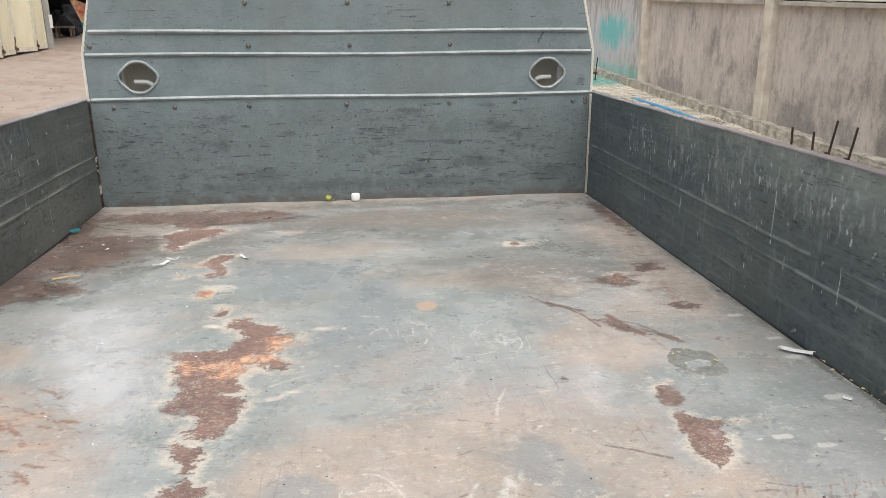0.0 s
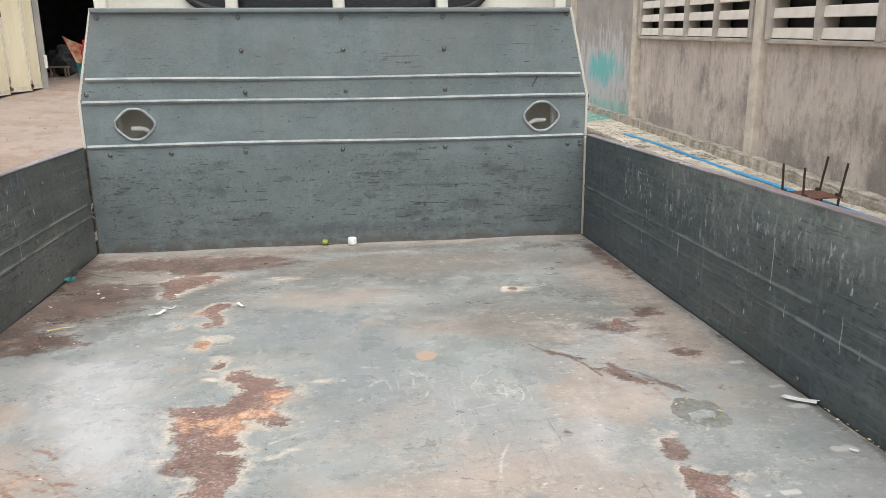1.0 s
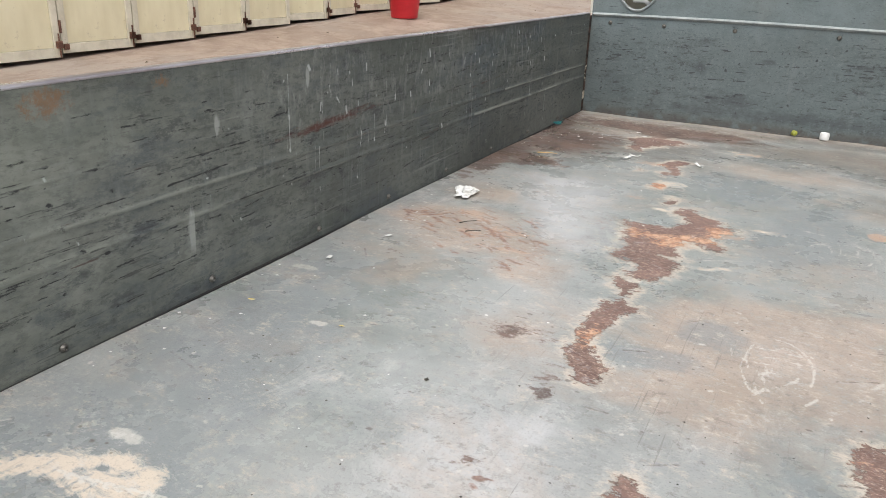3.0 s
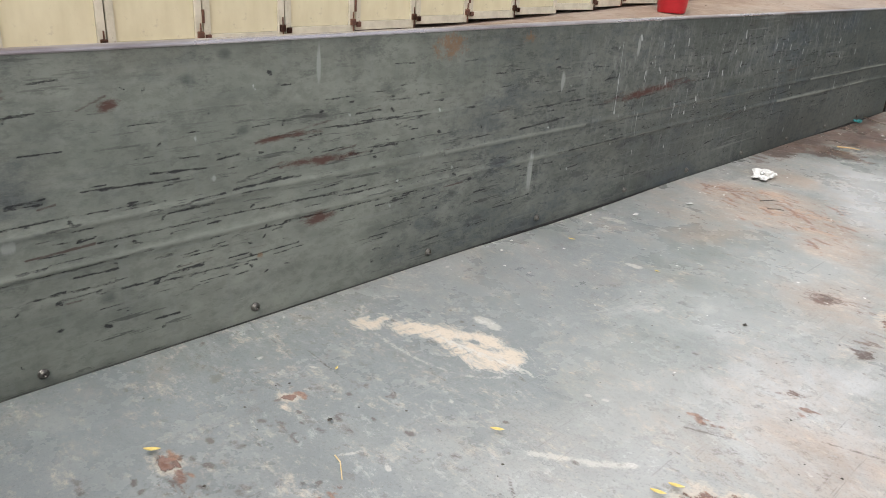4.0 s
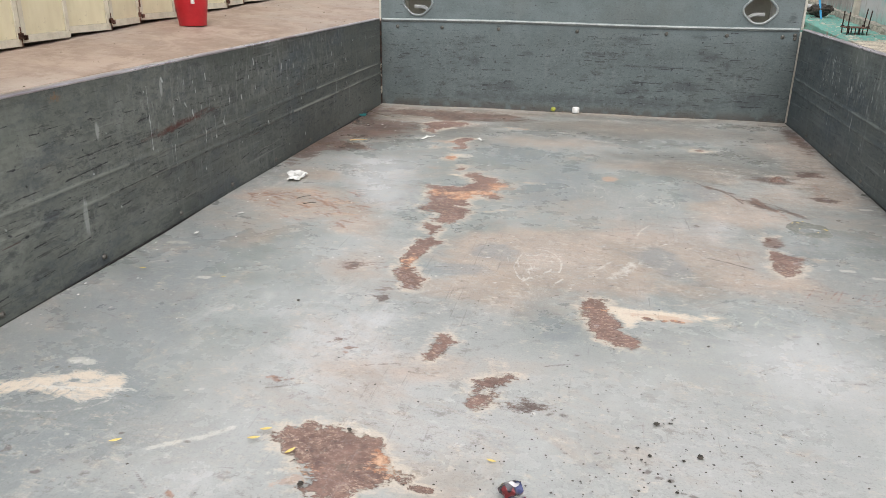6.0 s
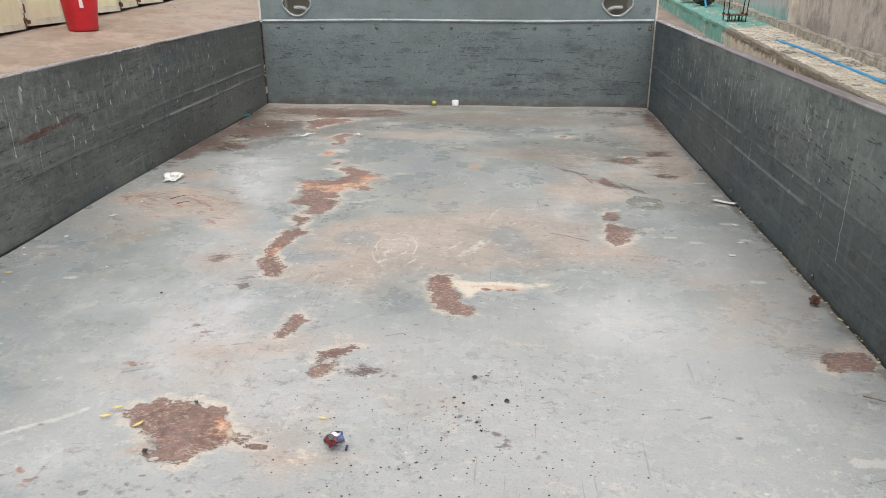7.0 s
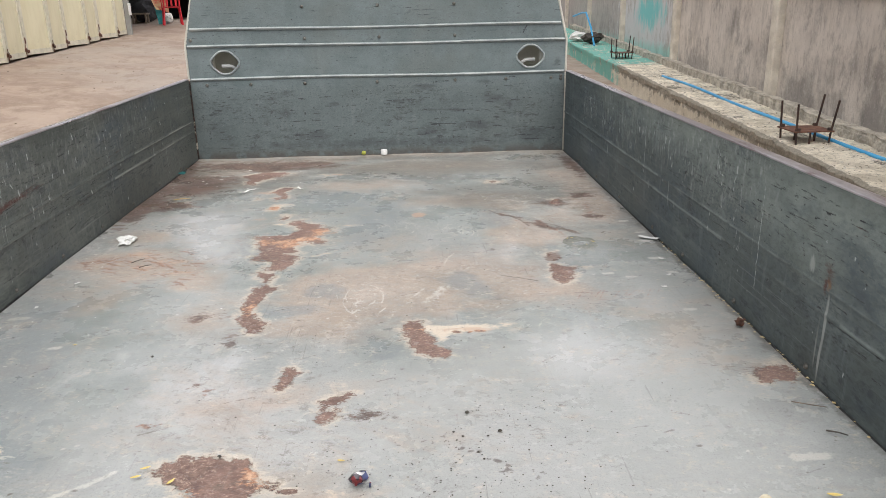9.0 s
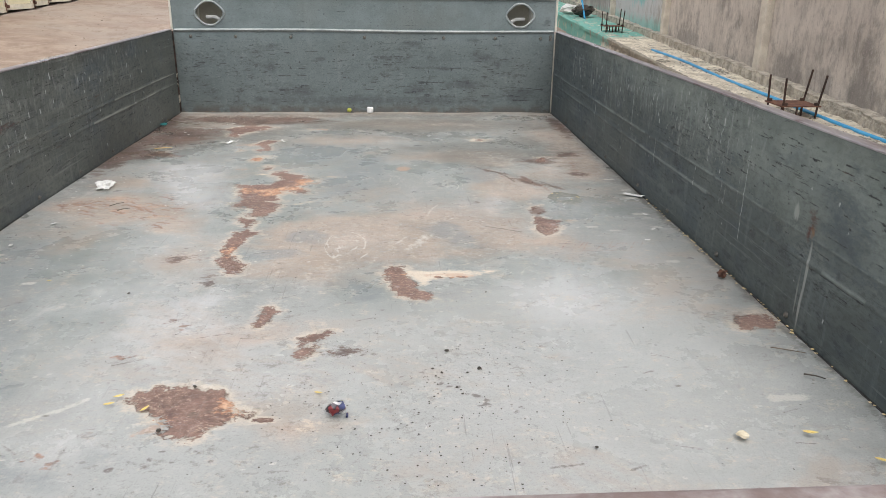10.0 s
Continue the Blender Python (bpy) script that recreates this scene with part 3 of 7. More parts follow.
# lighter than the board: highlight and wear of the ridges in the colour
M_SWAGE = plain("worn_ridge_highlight", (0.22, 0.255, 0.26), (0.36, 0.39, 0.39), 14, 0.4)
M_CAB = plain("cream_cab_paint", (0.60, 0.585, 0.52), (0.68, 0.665, 0.60), 3, 0.35)
M_CORNER_GAP = corner_gap_material()
M_GLASS = plain("dark_cab_glass", (0.012, 0.014, 0.016), (0.02, 0.022, 0.025), 3, 0.12)
M_RUBBER = plain("black_rubber", (0.018, 0.018, 0.018), (0.035, 0.034, 0.033), 20, 0.7)
M_STEEL = plain("dull_bolt_steel", (0.10, 0.095, 0.085), (0.22, 0.21, 0.19), 60, 0.38, 0.7)
M_RUST = plain("rusty_iron", (0.09, 0.04, 0.028), (0.20, 0.095, 0.06), 22, 0.85, 0.0, 0.002)
M_REBAR = plain("dark_rebar", (0.030, 0.020, 0.018), (0.075, 0.042, 0.032), 26, 0.8, 0.0, 0.002)
M_PRECAST = plain("precast_concrete", (0.40, 0.37, 0.33), (0.58, 0.55, 0.49), 5, 0.9, 0.0, 0.006)
M_SLAT = plain("whitewashed_concrete", (0.74, 0.70, 0.63), (0.90, 0.86, 0.79), 6, 0.85, 0.0, 0.004)
M_PIPE = plain("blue_plastic_pipe", (0.045, 0.33, 0.64), (0.08, 0.42, 0.74), 8, 0.42)
M_RED = plain("red_plastic", (0.46, 0.012, 0.022), (0.58, 0.022, 0.035), 4, 0.38)
M_WHITE = plain("white_plastic", (0.74, 0.74, 0.74), (0.82, 0.82, 0.80), 20, 0.4)
M_PAPER = plain("white_paper", (0.66, 0.66, 0.64), (0.80, 0.80, 0.78), 60, 0.8)
M_LEAF = plain("yellow_leaf", (0.66, 0.50, 0.14), (0.80, 0.68, 0.30), 90, 0.6)
M_PALE = plain("dry_flower", (0.60, 0.46, 0.22), (0.74, 0.62, 0.38), 90, 0.75)
M_DRY = plain("dry_brown_leaf", (0.07, 0.032, 0.022), (0.14, 0.062, 0.038), 60, 0.7)
M_TWIG = plain("twig_bark", (0.13, 0.10, 0.075), (0.24, 0.19, 0.14), 80, 0.8)
M_CRUMB = plain("dark_crumbs", (0.03, 0.028, 0.025), (0.10, 0.085, 0.07), 50, 0.9)
M_TEAL = plain("teal_cord", (0.03, 0.22, 0.23), (0.05, 0.30, 0.30), 60, 0.6)
M_LIME = plain("lime_yellow_plastic", (0.26, 0.29, 0.03), (0.36, 0.38, 0.06), 40, 0.5)
M_WOOD = plain("splinter_wood", (0.56, 0.40, 0.17), (0.68, 0.50, 0.24), 50, 0.7)
M_STONE = plain("pale_chip", (0.58, 0.51, 0.37), (0.70, 0.64, 0.50), 70, 0.85)
# near-black tone: the dimness of enclosed places is put into the colour
M_SHADE = plain("near_black_shade", (0.022, 0.022, 0.026), (0.045, 0.045, 0.05), 3, 0.9)
M_SHED = plain("grey_sheet_metal", (0.28, 0.28, 0.27), (0.36, 0.36, 0.34), 2, 0.6)
M_CLOTH = plain("patterned_cloth", (0.55, 0.07, 0.06), (0.62, 0.52, 0.30), 9, 0.9)
M_TARP = plain("turquoise_cloth", (0.04, 0.33, 0.36), (0.10, 0.42, 0.44), 9, 0.9)
M_FOIL = wrapper_material()
# cab cream toned down: the shade behind the headboard is in the colour
M_CAB_SHADE = plain("shaded_cab_panel", (0.44, 0.42, 0.35), (0.54, 0.52, 0.43), 4, 0.6)


# ---- mesh helpers ----
def linked(name, bm, material, smooth=False):
    bmesh.ops.recalc_face_normals(bm, faces=bm.faces)
    me = bpy.data.meshes.new(name)
    bm.to_mesh(me)
    bm.free()
    me.materials.append(material)
    if smooth:
        me.shade_smooth()
        me.set_sharp_from_angle(angle=radians(35))
    return new(name, me)


def under(ob, parent):
    ob.parent = parent
    ob.matrix_parent_inverse = Matrix.Translation(-parent.location) if parent.parent is None else Matrix()
    return ob


def part(name, bm, material, parent, label="", smooth=False):
    ob = under(linked(name, bm, material, smooth), parent)
    return tagged(ob, label) if label else ob


def piece(name, mesh, parent, m=None):
    ob = under(new(name, mesh), parent)
    if m is not None:
        ob.matrix_basis = m
    return ob


def hub(name, place, label, category, group="", kind=""):
    ob = new(name)
    ob.location = place
    ob.empty_display_size = 0.1
    return tagged(ob, label, category, group, kind)


def box(bm, lo, hi, bevel=0.0):
    """A box between two corners, its edges rounded."""
    made = bmesh.ops.create_cube(bm, size=1.0)["verts"]
    for v in made:
        for n in range(3):
            v.co[n] = lo[n] if v.co[n] < 0 else hi[n]
    if bevel:
        edges = list({e for v in made for e in v.link_edges})
        bmesh.ops.bevel(bm, geom=edges, offset=bevel, segments=2, profile=0.5, affect="EDGES")
    return bm


def rod(bm, points, r, sides=8, taper=1.0):
    """A tube swept through points."""
    pts = [Vector(p) for p in points]
    rings = []
    for i, p in enumerate(pts):
        way = (pts[min(i + 1, len(pts) - 1)] - pts[max(i - 1, 0)]).normalized()
        side = way.cross(Vector((0.31, 0.17, 0.93))).normalized()
        up = way.cross(side)
        rr = r * (1 + (taper - 1) * i / (len(pts) - 1))
        rings.append([bm.verts.new(p + rr * (math.cos(a) * side + math.sin(a) * up)) for a in (2 * math.pi * k / sides for k in range(sides))])
    for a, b in zip(rings, rings[1:]):
        for k in range(sides):
            bm.faces.new((a[k], a[(k + 1) % sides], b[(k + 1) % sides], b[k]))
    bm.faces.new(rings[0]), bm.faces.new(rings[-1])
    return bm


def loft(bm, profile, ys, close=True):
    """A profile of (x, z) swept along y; profile may be a function of y."""
    rings = []
    for y in ys:
        pr = profile(y) if callable(profile) else profile
        rings.append([bm.verts.new((x, y, z)) for x, z in pr])
    n = len(rings[0])
    for a, b in zip(rings, rings[1:]):
        for k in range(n if close else n - 1):
            bm.faces.new((a[k], a[(k + 1) % n], b[(k + 1) % n], b[k]))
    if close:
        bm.faces.new(rings[0]), bm.faces.new(rings[-1])
    return bm


def lathe(bm, profile, sides=24, centre=(0, 0, 0)):
    """Rings of (radius, height) about the vertical."""
    rings = [[bm.verts.new((centre[0] + r * math.cos(2 * math.pi * k / sides), centre[1] + r * math.sin(2 * math.pi * k / sides), centre[2] + z)) for k in range(sides)] for r, z in profile]
    for a, b in zip(rings, rings[1:]):
        for k in range(sides):
            bm.faces.new((a[k], a[(k + 1) % sides], b[(k + 1) % sides], b[k]))
    bm.faces.new(rings[0]), bm.faces.new(rings[-1])
    return bm


def dome_mesh(name, r, h, material, axis):
    """A bolt head with a washer, its axis along the given way."""
    bm = lathe(bmesh.new(), [(r * 1.4, 0), (r * 1.4, h * 0.3), (r, h * 0.35), (r * 0.9, h * 0.85), (r * 0.55, h), (r * 0.42, h * 0.9), (r * 0.36, h * 0.45)], 12)
    bmesh.ops.transform(bm, matrix=Vector((0, 0, 1)).rotation_difference(Vector(axis)).to_matrix().to_4x4(), verts=bm.verts)
    bmesh.ops.recalc_face_normals(bm, faces=bm.faces)
    me = bpy.data.meshes.new(name)
    bm.to_mesh(me)
    bm.free()
    me.materials.append(material)
    me.shade_smooth()
    return me


# ---- ground ----
def level(x, y):
    """Height of the yard: it rises gently from under the truck to the doors."""
    s = min(max((-1.4 - x) / 3.9, 0.0), 1.0)
    y = min(max(y, -6.0), 18.0)
    return -0.72 + (0.311 + 0.0045 * y) * s + 0.035 * y


def build_ground():
    xs = [-400, -120, -40, -20, -12, -9, -7] + [-6 + 0.5 * n for n in range(22)] + [5.5, 7, 12, 40, 120, 400]
    ys = [-400, -120, -40, -15, -8] + [-6 + n for n in range(25)] + [24, 30, 60, 150, 400]
    bm = bmesh.new()
    grid = [[bm.verts.new((x, y, level(x, y))) for x in xs] for y in ys]
    for a, b in zip(grid, grid[1:]):
        for k in range(len(xs) - 1):
            bm.faces.new((a[k], a[k + 1], b[k + 1], b[k]))
    ob = linked("ground", bm, M_YARD, True)
    tagged(ob, "pinkish beige trowelled concrete yard, dusty and stained", "ground", kind="structure")


build_ground()

# ---- truck ----
W, BACK = 0.815, -3.03
truck = hub("truck", (0, -1.2, level(0, -1.2)), "small flatbed truck with worn grey-green steel bed and drop sides", "truck")


def rim(y, s):
    """Height of the side gates above the bed."""
    return 0.347 + 0.001 * math.sin(2.1 * y + s)


def spread(gx, gy, blobs, ring=0.0):
    """One minus half the elliptical distance to the nearest blob (x, y, rx, ry, degrees)."""
    best = np.zeros_like(gx)
    for x, y, rx, ry, deg in blobs:
        c, s = math.cos(radians(deg)), math.sin(radians(deg))
        u, v = (gx - x) * c + (gy - y) * s, -(gx - x) * s + (gy - y) * c
        d = np.sqrt((u / rx) ** 2 + (v / ry) ** 2)
        if ring:
            d = np.abs(d - 1) / ring
        best = np.maximum(best, 1 - 0.5 * d)
    return np.clip(best, 0, 1)


# outlines of the rust patches on the bed
RUST_MAIN = [(-0.34, -1.207), (-0.296, -1.207), (-0.253, -1.207), (-0.236, -1.169), (-0.219, -1.139), (-0.232, -1.109), (-0.258, -1.085), (-0.241, -1.049), (-0.22, -1.041), (-0.216, -1.076), (-0.181, -1.095), (-0.151, -1.113), (-0.154, -1.134), (-0.121, -1.162), (-0.118, -1.18), (-0.141, -1.208), (-0.161, -1.231), (-0.153, -1.252), (-0.131, -1.282), (-0.14, -1.291), (-0.162, -1.292), (-0.184, -1.276), (-0.2, -1.286), (-0.202, -1.326), (-0.204, -1.349), (-0.19, -1.366), (-0.2, -1.377), (-0.235, -1.379), (-0.194, -1.395), (-0.19, -1.41), (-0.196, -1.47), (-0.21, -1.506), (-0.227, -1.518), (-0.248, -1.512), (-0.249, -1.485), (-0.242, -1.46), (-0.269, -1.445), (-0.303, -1.43), (-0.31, -1.402), (-0.294, -1.377), (-0.3, -1.34), (-0.318, -1.296), (-0.33, -1.249)]
RUST_NEAR = [(-0.271, -2.371), (-0.261, -2.355), (-0.234, -2.345), (-0.222, -2.362), (-0.2, -2.356), (-0.178, -2.357), (-0.162, -2.365), (-0.151, -2.36), (-0.136, -2.367), (-0.124, -2.384), (-0.117, -2.403), (-0.118, -2.413), (-0.103, -2.421), (-0.087, -2.43), (-0.099, -2.437), (-0.116, -2.447), (-0.133, -2.454), (-0.143, -2.471), (-0.147, -2.484), (-0.176, -2.478), (-0.195, -2.469), (-0.192, -2.456), (-0.203, -2.447), (-0.215, -2.427), (-0.229, -2.414), (-0.25, -2.403), (-0.264, -2.389)]
RUST_STRIP = [(-0.258, -1.643), (-0.238, -1.649), (-0.204, -1.639), (-0.204, -1.657), (-0.214, -1.685), (-0.228, -1.71), (-0.234, -1.735), (-0.238, -1.756), (-0.24, -1.779), (-0.237, -1.795), (-0.224, -1.817), (-0.21, -1.837), (-0.192, -1.853), (-0.191, -1.87), (-0.194, -1.889), (-0.201, -1.907), (-0.213, -1.91), (-0.23, -1.902), (-0.231, -1.88), (-0.245, -1.865), (-0.257, -1.824), (-0.258, -1.804), (-0.269, -1.771), (-0.271, -1.735), (-0.267, -1.708), (-0.26, -1.678)]
RUST_CURL = [(0.096, -1.874), (0.113, -1.862), (0.131, -1.867), (0.133, -1.912), (0.152, -1.94), (0.161, -1.975), (0.179, -1.996), (0.192, -2.011), (0.187, -2.036), (0.174, -2.05), (0.153, -2.036), (0.128, -2.019), (0.114, -1.994), (0.1, -1.954), (0.106, -1.926), (0.093, -1.904)]
RUST_SMALL = [
    [(-0.249, -1.580), (-0.240, -1.582), (-0.231, -1.612), (-0.224, -1.643), (-0.235, -1.646), (-0.243, -1.615)],
    [(-0.276, -1.538), (-0.265, -1.521), (-0.234, -1.538), (-0.233, -1.563), (-0.24, -1.588), (-0.256, -1.582)],
    [(-0.126, -2.065), (-0.109, -2.06), (-0.096, -2.084), (-0.103, -2.107), (-0.106, -2.129), (-0.117, -2.146), (-0.131, -2.149), (-0.124, -2.118), (-0.119, -2.096)],
    [(-0.042, -2.19), (-0.023, -2.17), (0.005, -2.165), (0.01, -2.177), (-0.005, -2.189), (-0.018, -2.2), (-0.035, -2.21)],
    [(-0.047, -2.251), (-0.037, -2.225), (-0.014, -2.219), (-0.009, -2.232), (-0.014, -2.247), (-0.024, -2.269), (-0.034, -2.265), (-0.04, -2.255)],
    [(-0.387, -0.69), (-0.365, -0.638), (-0.346, -0.609), (-0.308, -0.611), (-0.313, -0.646), (-0.329, -0.674), (-0.317, -0.71), (-0.317, -0.76), (-0.345, -0.786), (-0.364, -0.752), (-0.339, -0.74), (-0.362, -0.682)],
]
RUST_FRONT = [
    [(-0.548, -0.409), (-0.516, -0.359), (-0.461, -0.321), (-0.381, -0.323), (-0.352, -0.358), (-0.376, -0.411), (-0.409, -0.438), (-0.444, -0.495), (-0.462, -0.552), (-0.485, -0.562), (-0.509, -0.519), (-0.512, -0.453)],
    [(-0.428, -0.765), (-0.412, -0.736), (-0.395, -0.755), (-0.404, -0.777), (-0.418, -0.782)],
    [(-0.354, -0.886), (-0.349, -0.859), (-0.334, -0.862), (-0.333, -0.897), (-0.342, -0.915)],
    [(-0.295, -0.999), (-0.291, -0.969), (-0.279, -0.983), (-0.276, -1.02), (-0.287, -1.024)],
]
RUST_THIN = [
    [(0.47, -1.532), (0.49, -1.542), (0.521, -1.563), (0.546, -1.563), (0.53, -1.597), (0.524, -1.625), (0.516, -1.654), (0.495, -1.679), (0.478, -1.684), (0.471, -1.665), (0.46, -1.653), (0.451, -1.627), (0.458, -1.593), (0.459, -1.565)],
    [(0.547, -1.565), (0.561, -1.56), (0.569, -1.568), (0.558, -1.577), (0.547, -1.575)],
    [(0.486, -1.433), (0.508, -1.43), (0.49, -1.475), (0.472, -1.5), (0.465, -1.489)],
    [(0.71, -2.173), (0.735, -2.143), (0.76, -2.128), (0.783, -2.115), (0.805, -2.119), (0.806, -2.131), (0.806, -2.167), (0.803, -2.187), (0.776, -2.21), (0.776, -2.195), (0.749, -2.201), (0.731, -2.201), (0.721, -2.192)],
    [(0.586, -0.884), (0.614, -0.864), (0.635, -0.876), (0.624, -0.91), (0.598, -0.925), (0.581, -0.915)],
]
RUST_WASH = [
    [(-0.752, -0.639), (-0.794, -0.394), (-0.75, -0.347), (-0.639, -0.473), (-0.612, -0.597), (-0.652, -0.664), (-0.696, -0.689)],
    [(-0.552, -0.263), (-0.543, -0.147), (-0.391, -0.132), (-0.269, -0.132), (-0.194, -0.194), (-0.242, -0.24), (-0.373, -0.263), (-0.474, -0.337)],
    [(-0.775, -0.825), (-0.767, -0.736), (-0.666, -0.779), (-0.599, -0.836), (-0.65, -0.862), (-0.702, -0.909)],
]
CREAM_TAIL = [
    [(0.132, -1.873), (0.184, -1.888), (0.248, -1.89), (0.317, -1.889), (0.344, -1.9), (0.315, -1.921), (0.247, -1.927), (0.191, -1.942), (0.167, -1.967), (0.152, -1.94), (0.137, -1.909)],
]
CEMENT = [
    [(-0.738, -2.406), (-0.744, -2.385), (-0.727, -2.371), (-0.728, -2.348), (-0.708, -2.341), (-0.691, -2.347), (-0.682, -2.371), (-0.683, -2.393), (-0.685, -2.415), (-0.706, -2.419)],
    [(-0.715, -2.40), (-0.70, -2.345), (-0.665, -2.325), (-0.62, -2.295), (-0.59, -2.36), (-0.645, -2.385)],
    [(-0.638, -2.365), (-0.674, -2.347), (-0.666, -2.322), (-0.642, -2.304), (-0.615, -2.289), (-0.583, -2.279), (-0.555, -2.284), (-0.529, -2.289), (-0.509, -2.295), (-0.504, -2.328), (-0.519, -2.358), (-0.544, -2.375), (-0.577, -2.38), (-0.608, -2.379)],
]
PEACH = [
    [(0.117, -1.019), (0.136, -1.002), (0.159, -1.009), (0.169, -1.03), (0.154, -1.056), (0.129, -1.061), (0.119, -1.047)],
]
ORANGE_ZONE = [
    [(-0.176, -1.156), (-0.121, -1.162), (-0.118, -1.18), (-0.141, -1.208), (-0.17, -1.22)],
    [(-0.238, -1.263), (-0.209, -1.223), (-0.17, -1.22), (-0.195, -1.265), (-0.209, -1.309), (-0.233, -1.329), (-0.254, -1.312)],
    [(-0.327, -1.249), (-0.304, -1.242), (-0.283, -1.277), (-0.292, -1.306), (-0.313, -1.293)],
    [(-0.257, -1.756), (-0.238, -1.77), (-0.234, -1.801), (-0.242, -1.809), (-0.255, -1.784)],
]
BLUE_ZONE = [
    [(0.186, -1.604), (0.24, -1.562), (0.292, -1.643), (0.306, -1.753), (0.251, -1.729), (0.213, -1.681)],
    [(-0.038, -0.91), (0.095, -0.819), (0.1, -1.062), (0.052, -1.264), (-0.001, -1.341), (-0.076, -1.33), (-0.101, -1.193), (-0.061, -1.066)],
    [(-0.283, -0.716), (-0.208, -0.641), (-0.094, -0.683), (0.017, -0.766), (-0.038, -0.91), (-0.134, -0.962), (-0.238, -0.877)],
    [(0.024, -1.955), (0.07, -1.968), (0.101, -2.007), (0.078, -2.057), (0.024, -2.046)],
]
TAN_ZONE = [
    [(-0.209, -1.625), (-0.113, -1.54), (-0.004, -1.496), (0.14, -1.473), (0.256, -1.45), (0.341, -1.497), (0.449, -1.541), (0.426, -1.735), (0.442, -1.802), (0.312, -1.77), (0.251, -1.736), (0.201, -1.836), (0.107, -1.852), (0.013, -1.869), (0.001, -1.956), (-0.086, -1.971), (-0.171, -1.901), (-0.176, -1.773)],
    [(-0.803, -1.446), (-0.717, -1.317), (-0.629, -1.29), (-0.439, -1.423), (-0.417, -1.54), (-0.555, -1.562), (-0.619, -1.584), (-0.738, -1.517)],
    [(-0.236, -2.282), (-0.226, -2.252), (-0.167, -2.203), (-0.088, -2.14), (-0.078, -2.169), (-0.148, -2.242), (-0.214, -2.287)],
    [(-0.799, -0.018), (-0.495, -0.034), (-0.112, -0.006), (-0.109, -0.139), (-0.343, -0.236), (-0.59, -0.374), (-0.67, -0.416), (-0.77, -0.425)],
]
TAN_ZONE += [
    [(0.8, -0.224), (0.806, -0.309), (0.806, -0.721), (0.806, -1.081), (0.734, -1.193), (0.647, -1.15), (0.634, -0.867), (0.674, -0.589)],
    [(0.367, -1.043), (0.433, -1.069), (0.513, -1.186), (0.578, -1.275), (0.548, -1.342), (0.448, -1.411), (0.367, -1.357), (0.339, -1.238)],
    [(-0.025, -2.448), (-0.004, -2.434), (0.022, -2.446), (0.02, -2.478), (-0.005, -2.485)],
    [(-0.54, -1.438), (-0.496, -1.427), (-0.42, -1.462), (-0.365, -1.539), (-0.346, -1.649), (-0.46, -1.635)],
    [(0.424, -1.746), (0.407, -1.681), (0.423, -1.627), (0.437, -1.685), (0.47, -1.715), (0.528, -1.762)],
]
# pale areas of the bed: wiped paint and painted sheen
PALE_ZONE = [
    [(-0.371, -2.112), (-0.299, -2.013), (-0.226, -1.959), (-0.167, -2.011), (-0.163, -2.108), (-0.082, -2.191), (-0.097, -2.285), (-0.182, -2.304), (-0.25, -2.339), (-0.323, -2.273)],
    [(-0.173, -2.304), (-0.062, -2.284), (0.066, -2.297), (0.09, -2.36), (0.001, -2.42), (-0.082, -2.409), (-0.111, -2.366)],
    [(0.313, -1.951), (0.47, -1.922), (0.557, -2.024), (0.504, -2.178), (0.374, -2.181), (0.324, -2.098)],
]
PALE_ZONE += [
    [(-0.668, -0.939), (-0.522, -0.9), (-0.398, -0.983), (-0.342, -1.289), (-0.302, -1.502), (-0.439, -1.482), (-0.571, -1.253)],
    [(-0.419, -2.46), (-0.293, -2.401), (-0.202, -2.479), (-0.217, -2.552), (-0.376, -2.558)],
    [(0.412, -1.142), (0.469, -1.179), (0.448, -1.411), (0.351, -1.569), (0.323, -1.467)],
]
# sheen and wear areas painted paler
WORN_SHEEN = [[(-0.46, -1.52), (-0.30, -1.58), (-0.28, -2.05), (-0.44, -2.05)], [(-0.45, -2.15), (0.10, -2.10), (0.40, -1.90), (0.80, -1.95), (0.80, -3.0), (-0.50, -3.0)]]
BLUE_SIDE = [(-0.80, -1.62), (-0.62, -1.70), (-0.48, -2.10), (-0.42, -2.40), (-0.55, -2.95), (-0.80, -2.95)]
POOL = [(0.558, -1.325), (0.575, -1.299), (0.593, -1.302), (0.612, -1.319), (0.635, -1.328), (0.639, -1.351), (0.633, -1.388), (0.625, -1.408), (0.6, -1.425), (0.585, -1.42), (0.565, -1.405), (0.551, -1.382), (0.541, -1.363), (0.544, -1.346)]
DRY = [(0.572, -1.363), (0.601, -1.352), (0.617, -1.361), (0.612, -1.378), (0.585, -1.385), (0.571, -1.378)]
RUST_DOTS = [
    (-0.334, -0.886, 0.012, 0.022, 0), (-0.279, -1.011, 0.012, 0.018, 0), (0.431, -0.596, 0.018, 0.013, 0), (-0.063, -2.442, 0.014, 0.006, 0), (0.204, -1.929, 0.011, 0.006, 0), (0.229, -1.930, 0.008, 0.006, 0), (0.255, -1.930, 0.011, 0.006, 0),
    (-0.619, -2.709, 0.017, 0.010, 15), (-0.633, -2.561, 0.010, 0.006, 40), (0.602, -0.922, 0.022, 0.016, 0),
]
